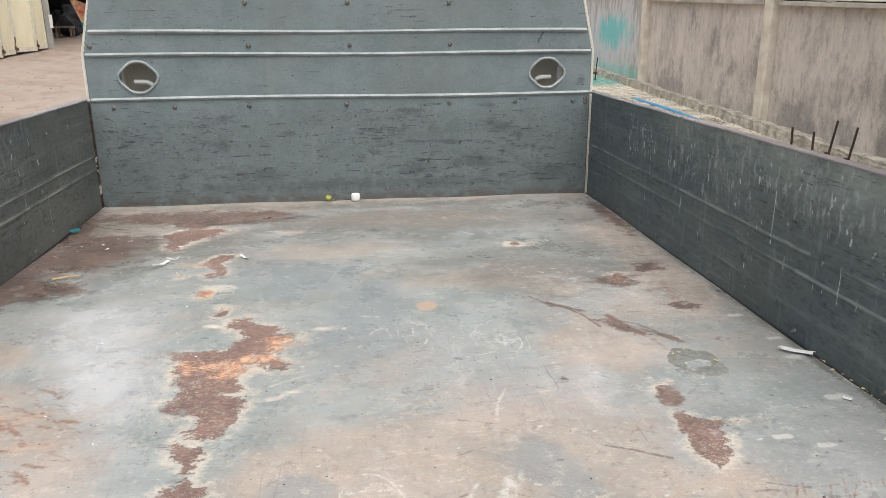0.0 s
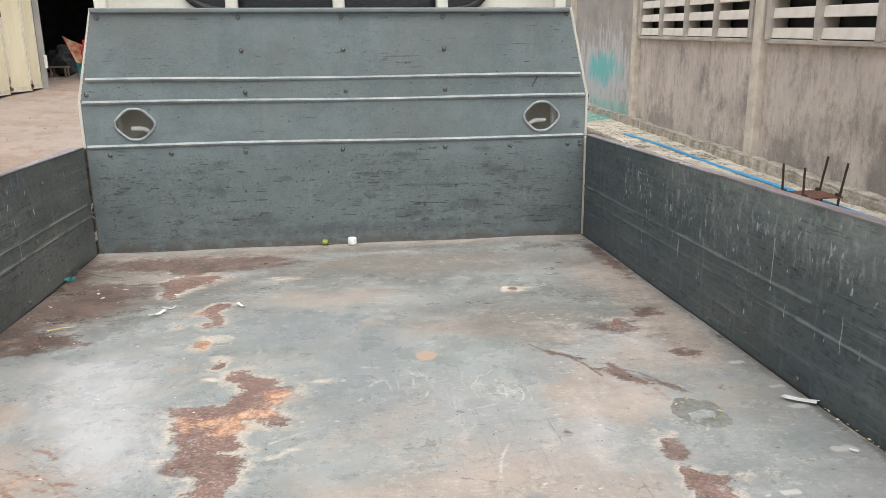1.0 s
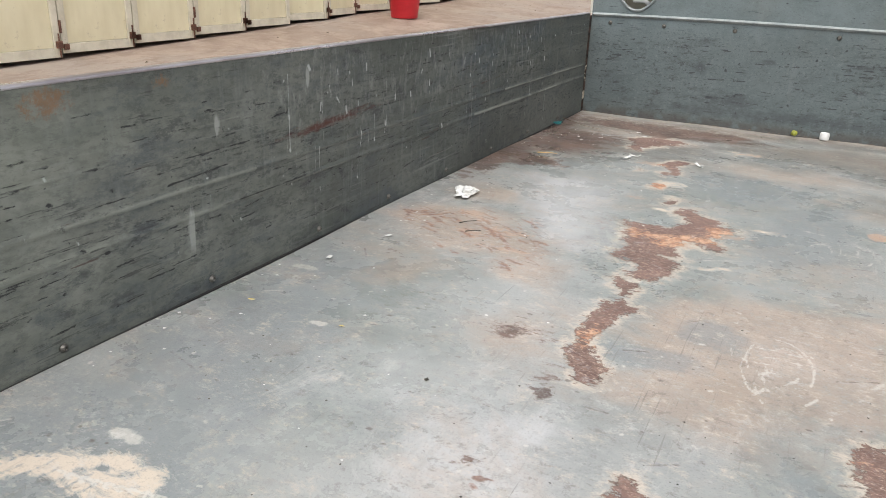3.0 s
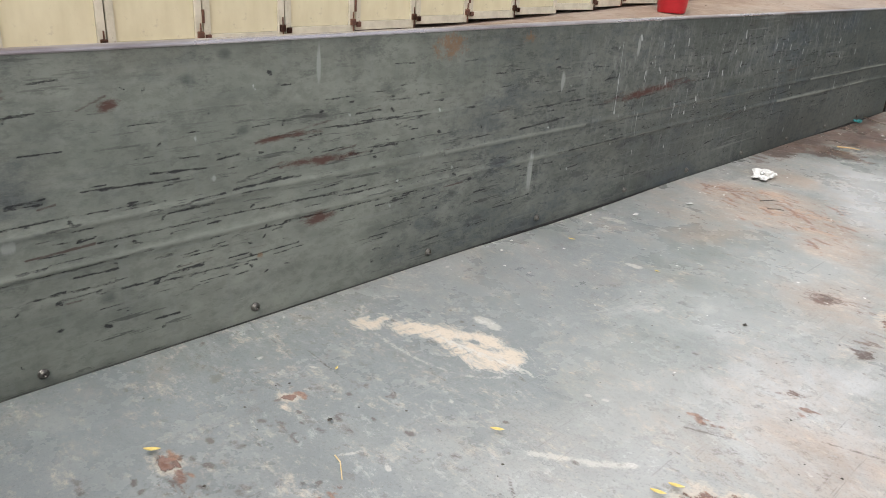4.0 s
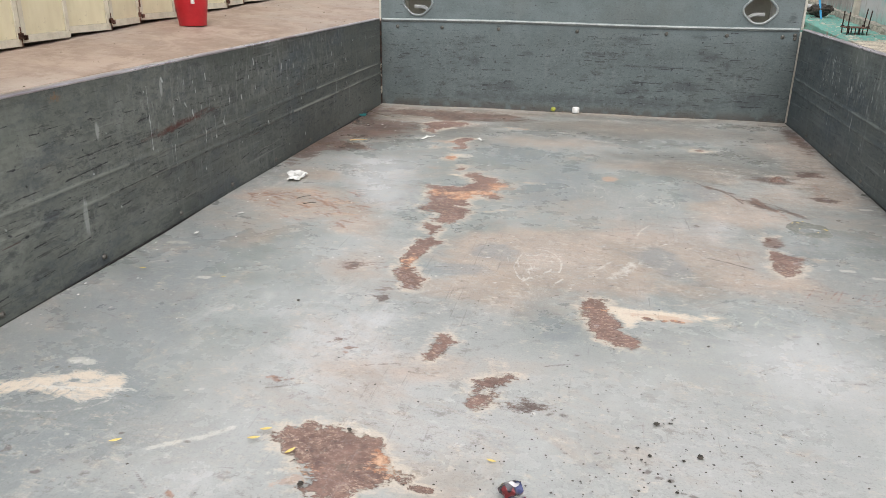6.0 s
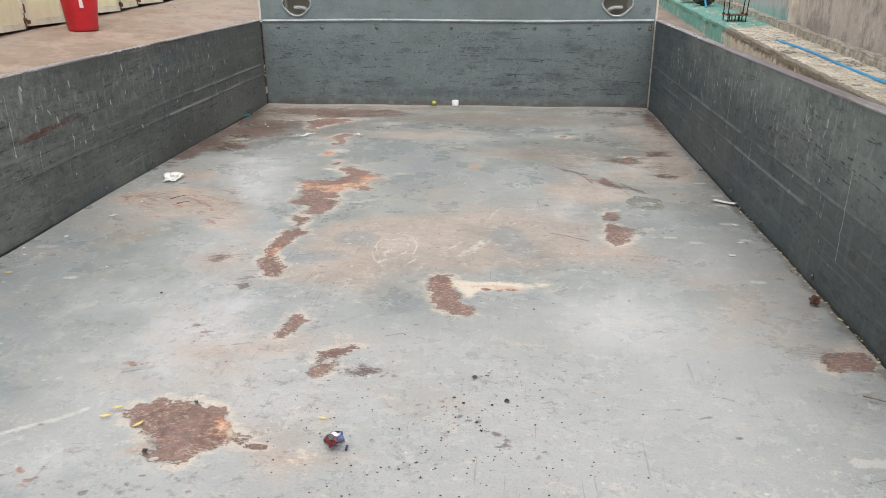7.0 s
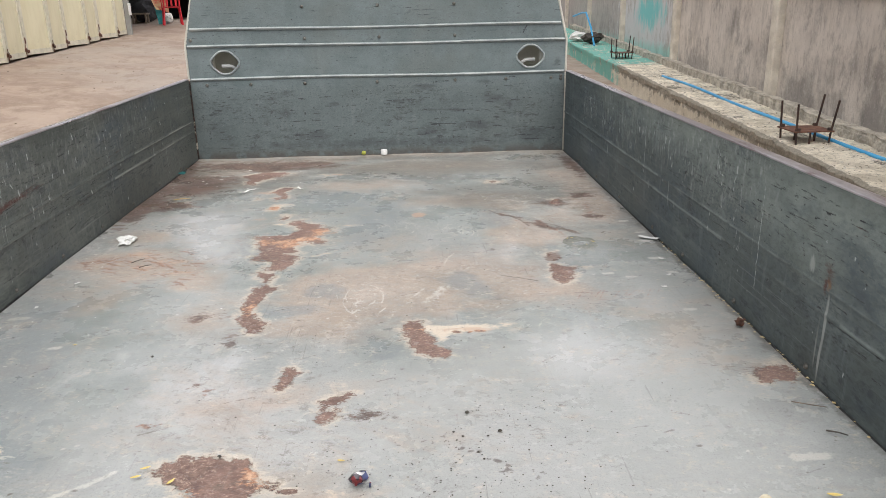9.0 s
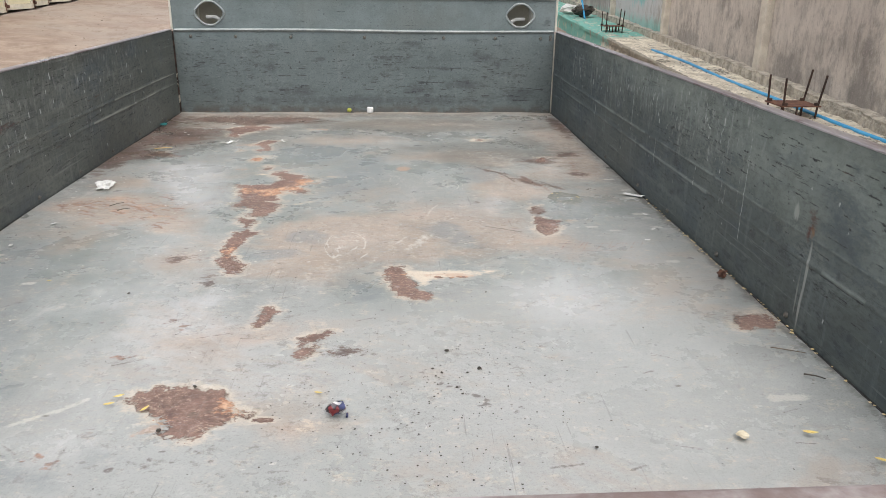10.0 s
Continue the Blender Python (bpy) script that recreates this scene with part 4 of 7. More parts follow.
UMBER = [
    (-0.718, -0.541, 0.15, 0.17, 0), (-0.788, -0.869, 0.05, 0.20, 0), (-0.563, -0.177, 0.26, 0.07, 0), (-0.805, -0.329, 0.05, 0.25, 0),
    (-0.697, -0.501, 0.11, 0.13, 20), (-0.634, -0.442, 0.09, 0.07, 0), (-0.404, -0.228, 0.22, 0.07, 0), (-0.780, -0.693, 0.05, 0.14, 0), (0.783, -0.328, 0.03, 0.22, 0), (0.602, -0.922, 0.05, 0.035, 0), (0.712, -0.840, 0.04, 0.03, 0), (0.690, -1.088, 0.03, 0.03, 0), (0.492, -1.479, 0.02, 0.05, -8),
    (0.412, -1.067, 0.06, 0.010, -41), (0.520, -1.204, 0.05, 0.016, -48), (0.579, -1.242, 0.04, 0.008, -48),
]
UMBER_THIN = [(0.032, -2.236, 0.03, 0.02, 10), (-0.487, -2.611, 0.012, 0.008, 0), (-0.489, -2.657, 0.012, 0.006, 0), (-0.623, -2.848, 0.03, 0.02, 20), (-0.583, -2.713, 0.03, 0.012, 0), (-0.348, -1.817, 0.05, 0.03, 10), (-0.254, -1.931, 0.02, 0.05, 0), (-0.273, -2.122, 0.016, 0.012, 0), (0.340, -1.402, 0.02, 0.02, 0)]
ORANGE = [
    (-0.624, -1.354, 0.07, 0.035, -15), (-0.518, -1.414, 0.09, 0.03, 5), (-0.496, -1.507, 0.10, 0.022, 5), (-0.580, -1.453, 0.06, 0.03, 0), (0.248, -1.921, 0.06, 0.012, 0),
    (-0.179, -1.248, 0.085, 0.026, 14), (-0.134, -1.202, 0.05, 0.05, 0), (-0.261, -1.267, 0.06, 0.025, 10), (-0.214, -1.300, 0.05, 0.03, 0), (0.218, -1.912, 0.11, 0.010, -3), (0.145, -1.038, 0.034, 0.024, 0), (-0.175, -0.407, 0.05, 0.03, 0), (-0.401, -0.682, 0.05, 0.03, 0),
    (-0.331, -0.891, 0.03, 0.05, 0), (-0.356, -1.013, 0.05, 0.02, 0), (-0.213, -2.455, 0.02, 0.03, -40), (-0.117, -2.407, 0.02, 0.03, 30), (-0.246, -1.765, 0.02, 0.03, 0),
]
TAN = [
    (0.211, -0.288, 0.45, 0.12, 0), (-0.092, -0.597, 0.25, 0.10, 0), (0.313, -0.855, 0.25, 0.10, 0), (-0.456, -0.349, 0.2, 0.15, 0),
    (0.008, -0.017, 0.95, 0.06, 0), (-0.510, -0.097, 0.34, 0.14, 0), (-0.633, -0.546, 0.16, 0.10, 0), (0.725, -0.526, 0.13, 0.25, 0), (0.608, -1.103, 0.16, 0.14, 0), (0.432, -0.963, 0.11, 0.10, 0), (0.373, -1.262, 0.05, 0.18, 0), (0.186, -1.505, 0.10, 0.10, 0),
    (-0.581, -1.391, 0.14, 0.09, -15), (-0.517, -1.496, 0.13, 0.07, 0), (-0.623, -1.369, 0.08, 0.06, 0), (0.017, -1.659, 0.26, 0.10, 0), (0.295, -1.530, 0.16, 0.14, 0), (-0.042, -1.878, 0.22, 0.07, 8), (0.267, -1.789, 0.13, 0.06, 0),
    (0.473, -1.718, 0.12, 0.09, 0), (-0.120, -2.187, 0.16, 0.045, 14), (-0.016, -2.469, 0.04, 0.028, 0), (-0.338, -1.807, 0.07, 0.10, 0), (-0.668, -1.183, 0.10, 0.08, 0),
]
CREAM_THIN = [(-0.196, -0.406, 0.09, 0.035, 10), (-0.073, -1.129, 0.06, 0.022, 0), (-0.283, -1.084, 0.04, 0.022, 0), (-0.321, -0.861, 0.06, 0.05, 0), (-0.127, -1.390, 0.07, 0.016, 30), (0.179, -1.911, 0.10, 0.026, -4), (-0.622, -2.576, 0.02, 0.012, 30), (0.431, -0.596, 0.08, 0.06, -10), (-0.768, -0.797, 0.05, 0.05, 0), (-0.002, -2.462, 0.030, 0.024, 0)]
BLUE = [(0.241, -1.638, 0.035, 0.07, 25), (0.276, -1.699, 0.03, 0.04, 0), (-0.164, -1.793, 0.08, 0.03, 10), (-0.084, -1.675, 0.05, 0.05, 40), (0.615, -0.234, 0.06, 0.03, -20), (0.373, -1.111, 0.06, 0.09, 0), (-0.584, -2.648, 0.3, 0.08, 20)]
PALE = [(-0.335, -2.030, 0.22, 0.26, 0), (-0.400, -2.571, 0.40, 0.12, 15), (-0.077, -2.378, 0.5, 0.14, 0), (-0.501, -1.119, 0.16, 0.26, 0), (0.339, -2.260, 0.35, 0.30, 0), (0.315, -1.410, 0.14, 0.12, 0), (0.561, -1.920, 0.3, 0.2, 0)]
GRIME = [(-0.72, -0.30, 0.16, 0.25, 0), (-0.62, -0.55, 0.20, 0.22, 0), (0.161, -0.305, 0.75, 0.26, 0), (-0.454, -0.504, 0.30, 0.20, 0), (0.008, -0.089, 0.85, 0.07, 0), (-0.736, -0.799, 0.10, 0.14, 0), (0.628, -0.144, 0.14, 0.07, 0), (-0.806, -0.276, 0.03, 0.4, 0), (0.805, -1.534, 0.012, 1.3, 0), (0.461, -0.762, 0.35, 0.25, 0),]



def rolling(gx, gy, cell, seed):
    """Smooth value noise between -1 and 1."""
    table = np.random.default_rng(seed).uniform(-1, 1, (64, 64))
    u, v = (gx + 2.0) / cell, (gy + 5.0) / cell
    i, j = np.floor(u).astype(int), np.floor(v).astype(int)
    a, b = u - i, v - j
    a, b = a * a * (3 - 2 * a), b * b * (3 - 2 * b)
    at = lambda p, q: table[p % 64, q % 64]
    return (at(i, j) * (1 - a) + at(i + 1, j) * a) * (1 - b) + (at(i, j + 1) * (1 - a) + at(i + 1, j + 1) * a) * b


def inside(gx, gy, outlines, soft):
    """0.5 on an outline, rising inwards and falling outwards over the given width."""
    best = np.zeros_like(gx)
    us, vs = gx.mean(0), gy.mean(1)
    for loop in outlines:
        xs, ys = [p[0] for p in loop], [p[1] for p in loop]
        i0, i1 = np.searchsorted(us, [min(xs) - soft - 0.02, max(xs) + soft + 0.02])
        j0, j1 = np.searchsorted(vs, [min(ys) - soft - 0.02, max(ys) + soft + 0.02])
        x, y = gx[j0:j1, i0:i1], gy[j0:j1, i0:i1]
        far = np.full_like(x, 9.0)
        odd = np.zeros(x.shape, bool)
        for (ax, ay), (bx, by) in zip(loop, loop[1:] + loop[:1]):
            ex, ey = bx - ax, by - ay
            u = np.clip(((x - ax) * ex + (y - ay) * ey) / (ex * ex + ey * ey + 1e-12), 0, 1)
            far = np.minimum(far, np.hypot(x - ax - u * ex, y - ay - u * ey))
            if ey:
                odd ^= ((ay > y) != (by > y)) & (x < ax + (y - ay) * ex / ey)
        best[j0:j1, i0:i1] = np.maximum(best[j0:j1, i0:i1], 0.5 + np.where(odd, far, -far) / soft)
    return np.clip(best, 0, 1)


def strokes(gx, gy, lines):
    """Drawn lines: each a list of points, a half width and a strength."""
    best = np.zeros_like(gx)
    us, vs = gx[0], gy[:, 0]
    for pts, r, much in lines:
        for (ax, ay), (bx, by) in zip(pts, pts[1:]):
            i0, i1 = np.searchsorted(us, [min(ax, bx) - 2 * r - 0.01, max(ax, bx) + 2 * r + 0.01])
            j0, j1 = np.searchsorted(vs, [min(ay, by) - 2 * r - 0.01, max(ay, by) + 2 * r + 0.01])
            if i1 <= i0 or j1 <= j0:
                continue
            x, y = gx[j0:j1, i0:i1], gy[j0:j1, i0:i1]
            ex, ey = bx - ax, by - ay
            u = np.clip(((x - ax) * ex + (y - ay) * ey) / (ex * ex + ey * ey + 1e-12), 0, 1)
            d = np.hypot(x - ax - u * ex, y - ay - u * ey)
            best[j0:j1, i0:i1] = np.maximum(best[j0:j1, i0:i1], much * np.clip(1.15 - d / (1.5 * r), 0, 1))
    return best


def arc(x, y, r, a0, a1, squash=1.0, steps=8):
    return [(x + r * math.cos(radians(a0 + (a1 - a0) * k / steps)), y + squash * r * math.sin(radians(a0 + (a1 - a0) * k / steps))) for k in range(steps + 1)]


def floor_marks():
    """Chalky rubs and dark scores left by loads and boots."""
    rng = random.Random(41)
    light, dark, clay = [], [], []
    # boot prints: broken loops round a patch of fine tread lines
    for x, y, rx, ry, n, tread in ((0.003, -1.725, 0.046, 0.092, 26, 5), (0.262, -1.21, 0.054, 0.092, 24, 12), (0.045, -1.185, 0.026, 0.07, 12, 3), (0.095, -1.17, 0.030, 0.07, 12, 2), (0.44, -0.585, 0.085, 0.05, 16, 4)):
        for k in range(n):
            a, grow = rng.uniform(0, 360), rng.choice((0.5, 0.72, 0.92, 1.0, 1.06))
            light.append((arc(x + rng.gauss(0, 0.24) * rx, y + rng.gauss(0, 0.24) * ry, rx * grow * rng.uniform(0.7, 1.1), a, a + rng.uniform(18, 75), ry / rx, 7), rng.uniform(0.0014, 0.0032), rng.uniform(0.35, 0.8)))
        for k in range(tread):
            v = y + ry * (1.3 * (k + 0.5) / tread - 0.65)
            light.append(([(x - rx * rng.uniform(0.3, 0.7), v), (x, v + 0.006), (x + rx * rng.uniform(0.3, 0.7), v + 0.003)], 0.0016, rng.uniform(0.4, 0.75)))
    # wiped chalk
    for x, y, length, deg, r in ((0.005, -1.075, 0.035, -10, 0.005), (0.02, -0.65, 0.11, -12, 0.004), (0.06, -0.62, 0.10, 8, 0.004), (0.02, -0.60, 0.12, -20, 0.003), (0.50, -0.58, 0.12, -20, 0.003), (-0.15, -1.36, 0.09, 34, 0.004), (0.148, -1.755, 0.10, 62, 0.009), (0.166, -1.745, 0.09, 66, 0.008), (0.12, -1.72, 0.05, 65, 0.004), (0.20, -1.52, 0.10, 80, 0.004)):
        bend = rng.uniform(-14, 14)
        pts = [(x, y)]
        for k in range(6):
            a = radians(deg + bend * k / 3)
            pts.append((pts[-1][0] + length / 6 * math.cos(a), pts[-1][1] + length / 6 * math.sin(a)))
        light.append((pts, r * 1.2, 0.60))
    light.append(([(-0.405, -2.436), (-0.384, -2.421), (-0.352, -2.4), (-0.326, -2.375)], 0.006, 0.72))
    light.append((arc(-0.64, -2.345, 0.125, 150, 390, 0.5, 18), 0.0035, 0.5))
    for k in range(9):
        light.append((arc(-0.62 + 0.014 * k, -2.375 + 0.003 * k, 0.03, 100, 60, 1.0, 3), 0.0025, 0.9))
    # spilt drops along the side
    for x, y in ((0.754, -1.519), (0.760, -1.630), (0.60, -1.62), (0.775, -1.365), (0.769, -1.16), (0.785, -1.28), (0.65, -1.65), (0.718, -1.861), (0.710, -2.412), (0.684, -2.413), (-0.749, -1.772), (-0.617, -2.269), (-0.601, -1.939)):
        r = rng.uniform(0.008, 0.014)
        light.append(([(x - r, y), (x + r, y)], r * 0.8, 0.95))
    for k in range(430):
        x, y = rng.uniform(-0.8, 0.8), -0.08 - 2.85 * rng.random()
        if rng.random() < 0.86:
            r = rng.uniform(0.0016, 0.0036)
            light.append(([(x, y), (x + rng.uniform(-0.006, 0.006), y + 0.002)], r, rng.uniform(0.6, 1.0)))
        else:
            a, r = rng.uniform(0, 360), rng.uniform(0.05, 0.25)
            light.append((arc(x, y, r, a, a + rng.uniform(8, 30), 0.6, 5), rng.uniform(0.002, 0.003), rng.uniform(0.35, 0.65)))
    # the long crack and its side arms, tread bars and scores
    crack = [(0.371, -1.004), (0.397, -1.048), (0.431, -1.079), (0.454, -1.119), (0.465, -1.159), (0.472, -1.188)]
    dark += [(crack, 0.0042, 0.95), ([(0.507, -1.133), (0.518, -1.173), (0.542, -1.229)], 0.009, 0.8), ([(0.518, -1.158), (0.55, -1.181), (0.57, -1.217), (0.587, -1.267)], 0.005, 0.85), ([(0.335, -1.607), (0.378, -1.628), (0.42, -1.653)], 0.0035, 0.9)]
    for k in range(22):
        x = 0.49 + 0.0085 * k
        clay.append(([(x, -1.782 + 0.006 * (k % 3)), (x + 0.022, -1.735 + rng.gauss(0, 0.006))], 0.0020, rng.uniform(0.3, 0.75)))
    for k in range(5):
        clay.append(([(0.47 + 0.01 * k, -1.745 - 0.011 * k), (0.655, -1.738 - 0.012 * k)], 0.0020, rng.uniform(0.3, 0.7)))
    # the fan of clay by the drop side, and red streaks beside the crack
    for k in range(190):
        u, v = rng.random(), rng.gauss(0, 1)
        x, y = -0.775 + 0.34 * u, -1.395 - 0.12 * u * u + v * (0.022 + 0.05 * u)
        length, lean = rng.uniform(0.006, 0.05), (0.1 + 0.6 * u) + rng.gauss(0, 0.5)
        clay.append(([(x, y), (x + 0.6 * length, y - 0.5 * lean * length + rng.gauss(0, 0.003)), (x + length, y - lean * length)], rng.choice((0.0010, 0.0016, 0.0026, 0.006)), rng.uniform(0.3, 0.85)))
    for pts, r, much in (([(0.507, -1.133), (0.516, -1.168), (0.53, -1.205), (0.542, -1.232)], 0.012, 0.85), ([(0.397, -1.048), (0.431, -1.079), (0.458, -1.125), (0.472, -1.188)], 0.008, 0.55), ([(0.542, -1.229), (0.556, -1.28), (0.56, -1.31)], 0.010, 0.5), ([(0.60, -0.90), (0.64, -0.86), (0.70, -0.84)], 0.012, 0.45), ([(0.70, -0.95), (0.69, -1.05)], 0.012, 0.5)):
        clay.append((pts, r, much))
    # veins and dribbles of brown in the pale paint
    for k in range(60):
        x, y = (rng.uniform(-0.76, -0.36), rng.uniform(-1.5, -0.95)) if k < 34 else (rng.uniform(-0.45, 0.75), rng.uniform(-2.2, -0.5))
        a, pts = rng.uniform(40, 140), [(x, y)]
        for m in range(rng.randint(3, 8)):
            a += rng.gauss(0, 26)
            pts.append((pts[-1][0] + 0.012 * math.cos(radians(a)), pts[-1][1] + 0.016 * math.sin(radians(a))))
        clay.append((pts, rng.uniform(0.0016, 0.0042), rng.uniform(0.25, 0.6)))
    # rust chips in the near half
    for x, y in ((-0.631, -2.554), (-0.625, -2.705), (-0.592, -2.713), (-0.493, -2.655), (-0.488, -2.627), (-0.639, -2.858), (-0.615, -2.834), (-0.317, -2.253), (-0.252, -2.144), (-0.32, -2.53), (-0.34, -2.515)):
        for m in range(4):
            u, v = x + rng.gauss(0, 0.006), y + rng.gauss(0, 0.005)
            clay.append(([(u, v), (u + rng.uniform(0.004, 0.012), v + rng.gauss(0, 0.003))], rng.uniform(0.002, 0.005), rng.uniform(0.6, 1.0)))
    for k in range(6):
        dark.append(([(0.64 + 0.012 * k, -2.112 - 0.009 * k), (0.744, -2.130 - 0.009 * k)], 0.0024, 0.7))
    for x, y, a, length in ((-0.549, -1.444, 30, 0.03), (-0.528, -1.429, 20, 0.03), (-0.496, -1.507, 12, 0.06), (-0.465, -1.478, 20, 0.04), (-0.189, -2.295, 88, 0.06), (-0.343, -2.211, 62, 0.07), (-0.282, -2.152, 60, 0.05), (0.071, -2.182, 20, 0.02), (-0.098, -2.358, 40, 0.03), (-0.238, -0.228, 5, 0.12), (-0.078, -2.338, 45, 0.03), (0.572, -2.317, -10, 0.05), (0.582, -2.337, -14, 0.04), (0.688, -2.616, -10, 0.05), (-0.711, -2.535, 10, 0.05), (-0.645, -2.762, 5, 0.02), (-0.727, -2.806, 20, 0.03), (-0.576, -2.542, 30, 0.02), (-0.772, -2.668, 15, 0.04)):
        c, d = math.cos(radians(a)) * length, math.sin(radians(a)) * length
        dark.append(([(x, y), (x + c * 0.5, y + d * 0.45), (x + c, y + d)], rng.uniform(0.002, 0.004), rng.uniform(0.3, 0.6)))
    for k in range(560):
        x, y = rng.uniform(-0.8, 0.8), -0.06 - 2.85 * rng.random() ** 1.3
        if rng.random() < 0.5:
            r = rng.uniform(0.002, 0.004)
            dark.append(([(x, y), (x + rng.uniform(-0.005, 0.005), y)], r, rng.uniform(0.5, 1.0)))
        else:
            a, length = radians(rng.gauss(4, 22)), rng.uniform(0.01, 0.06)
            dark.append(([(x, y), (x + length * math.cos(a), y + length * math.sin(a))], rng.uniform(0.0018, 0.003), rng.uniform(0.4, 0.8)))
    for k in range(46):
        x, y = rng.uniform(-0.68, -0.42), rng.uniform(-1.58, -1.36)
        length = rng.uniform(0.01, 0.05)
        dark.append(([(x, y), (x + length, y - 0.25 * length + rng.gauss(0, 0.003))], rng.uniform(0.0012, 0.003), rng.uniform(0.35, 0.75)))
    # trails of specks down the near half
    for x0, y0, x1, y1, n in ((-0.644, -2.787, -0.50, -2.62, 26), (-0.604, -2.707, -0.56, -2.52, 18), (-0.637, -2.606, -0.45, -2.50, 16), (0.022, -2.221, 0.30, -2.45, 40), (-0.278, -2.553, -0.10, -2.50, 14), (-0.689, -2.585, -0.55, -2.45, 16)):
        for k in range(n):
            u = rng.random()
            x, y = x0 + (x1 - x0) * u + rng.gauss(0, 0.012), y0 + (y1 - y0) * u + rng.gauss(0, 0.012)
            dark.append(([(x, y), (x + rng.uniform(-0.007, 0.007), y + rng.uniform(-0.004, 0.004))], rng.uniform(0.002, 0.005), rng.uniform(0.5, 1.0)))
    return light, dark, clay


def build_bed_floor():
    nx, ny = 540, 1000
    gx, gy = np.meshgrid(np.linspace(-W + 0.005, W - 0.005, nx), np.linspace(BACK, -0.004, ny))
    sag = 0.0022 * np.sin(gx * 6.1 + 0.7) * np.sin(gy * 4.3) + 0.0012 * np.sin(gx * 13 + gy * 9)
    sag -= sag.max()
    co = np.stack([gx, gy, sag], -1).reshape(-1, 3)
    i = np.arange(nx * ny).reshape(ny, nx)
    faces = np.stack([i[:-1, :-1], i[:-1, 1:], i[1:, 1:], i[1:, :-1]], -1).reshape(-1, 4)
    me = bpy.data.meshes.new("bed_floor")
    me.from_pydata(co.tolist(), [], faces.tolist())
    flat_x, flat_y = gx, gy
    light, dark, clay = floor_marks()
    lines = {"chalk": strokes(flat_x, flat_y, light), "score": strokes(flat_x, flat_y, dark), "clay": strokes(flat_x, flat_y, clay)}
    gx = flat_x + 0.006 * rolling(flat_x, flat_y, 0.06, 1) + 0.004 * rolling(flat_x, flat_y, 0.025, 2)
    gy = flat_y + 0.006 * rolling(flat_x, flat_y, 0.06, 3) + 0.004 * rolling(flat_x, flat_y, 0.025, 4)
    rusty = np.maximum(inside(gx, gy, [RUST_MAIN], 0.06), np.maximum(inside(gx, gy, [RUST_NEAR, RUST_STRIP, RUST_CURL] + RUST_SMALL, 0.045), 0.72 * inside(gx, gy, RUST_FRONT, 0.05)))
    print_gaps = strokes(flat_x, flat_y, [([(-0.72 + 0.017 * k, -2.385 + 0.010 * (k % 2)), (-0.712 + 0.017 * k, -2.345 + 0.006 * k / 3)], 0.0017, 0.8) for k in range(9)] + [([(-0.61, -2.335), (-0.585, -2.315), (-0.56, -2.312)], 0.004, 0.9)])
    fields = {
        "rust": np.maximum(np.maximum(rusty, 0.66 * inside(gx, gy, RUST_THIN, 0.03)), 0.9 * spread(gx, gy, RUST_DOTS)),
        "umber": np.maximum(np.maximum(0.9 * spread(gx, gy, UMBER), inside(gx, gy, RUST_WASH, 0.10)), 0.6 * spread(gx, gy, UMBER_THIN)),
        "orange": np.maximum(0.8 * spread(gx, gy, ORANGE), inside(gx, gy, ORANGE_ZONE, 0.05)),
        "tan": np.maximum(0.8 * spread(gx, gy, TAN), inside(gx, gy, TAN_ZONE, 0.13)),
        "cream": np.maximum(np.maximum(inside(gx, gy, CREAM_TAIL, 0.05), 0.72 * inside(gx, gy, CEMENT, 0.045) * (1 - 0.35 * print_gaps)), 0.66 * spread(gx, gy, CREAM_THIN)),
        "pale": np.maximum(0.6 * spread(gx, gy, PALE), inside(gx, gy, PALE_ZONE, 0.16)),
        "grime": spread(gx, gy, GRIME),
        "blue": np.maximum(spread(gx, gy, BLUE), np.maximum(inside(gx, gy, BLUE_ZONE, 0.10), 0.8 * inside(gx, gy, [BLUE_SIDE], 0.25))),
        "worn_sheen": inside(gx, gy, WORN_SHEEN, 0.30),
        "peach": inside(gx, gy, PEACH, 0.014),
        "damp": np.minimum(inside(gx, gy, [POOL], 0.03), 1.0 - inside(gx, gy, [DRY], 0.03)),
        **lines,
    }
    for name, values in fields.items():
        me.attributes.new(name, "FLOAT", "POINT").data.foreach_set("value", values.astype(np.float32).ravel())
    me.materials.append(M_FLOOR)
    me.shade_smooth()
    tagged(under(new("bed_floor", me), truck), "worn grey-green steel load bed with rust patches")
    # coloured black so that the gaps round the floor show as shade
    bm = box(bmesh.new(), (-W - 0.03, BACK - 0.03, -0.10), (W + 0.03, 0.03, -0.035), 0.004)
    part("bed_frame", bm, M_RUBBER, truck)


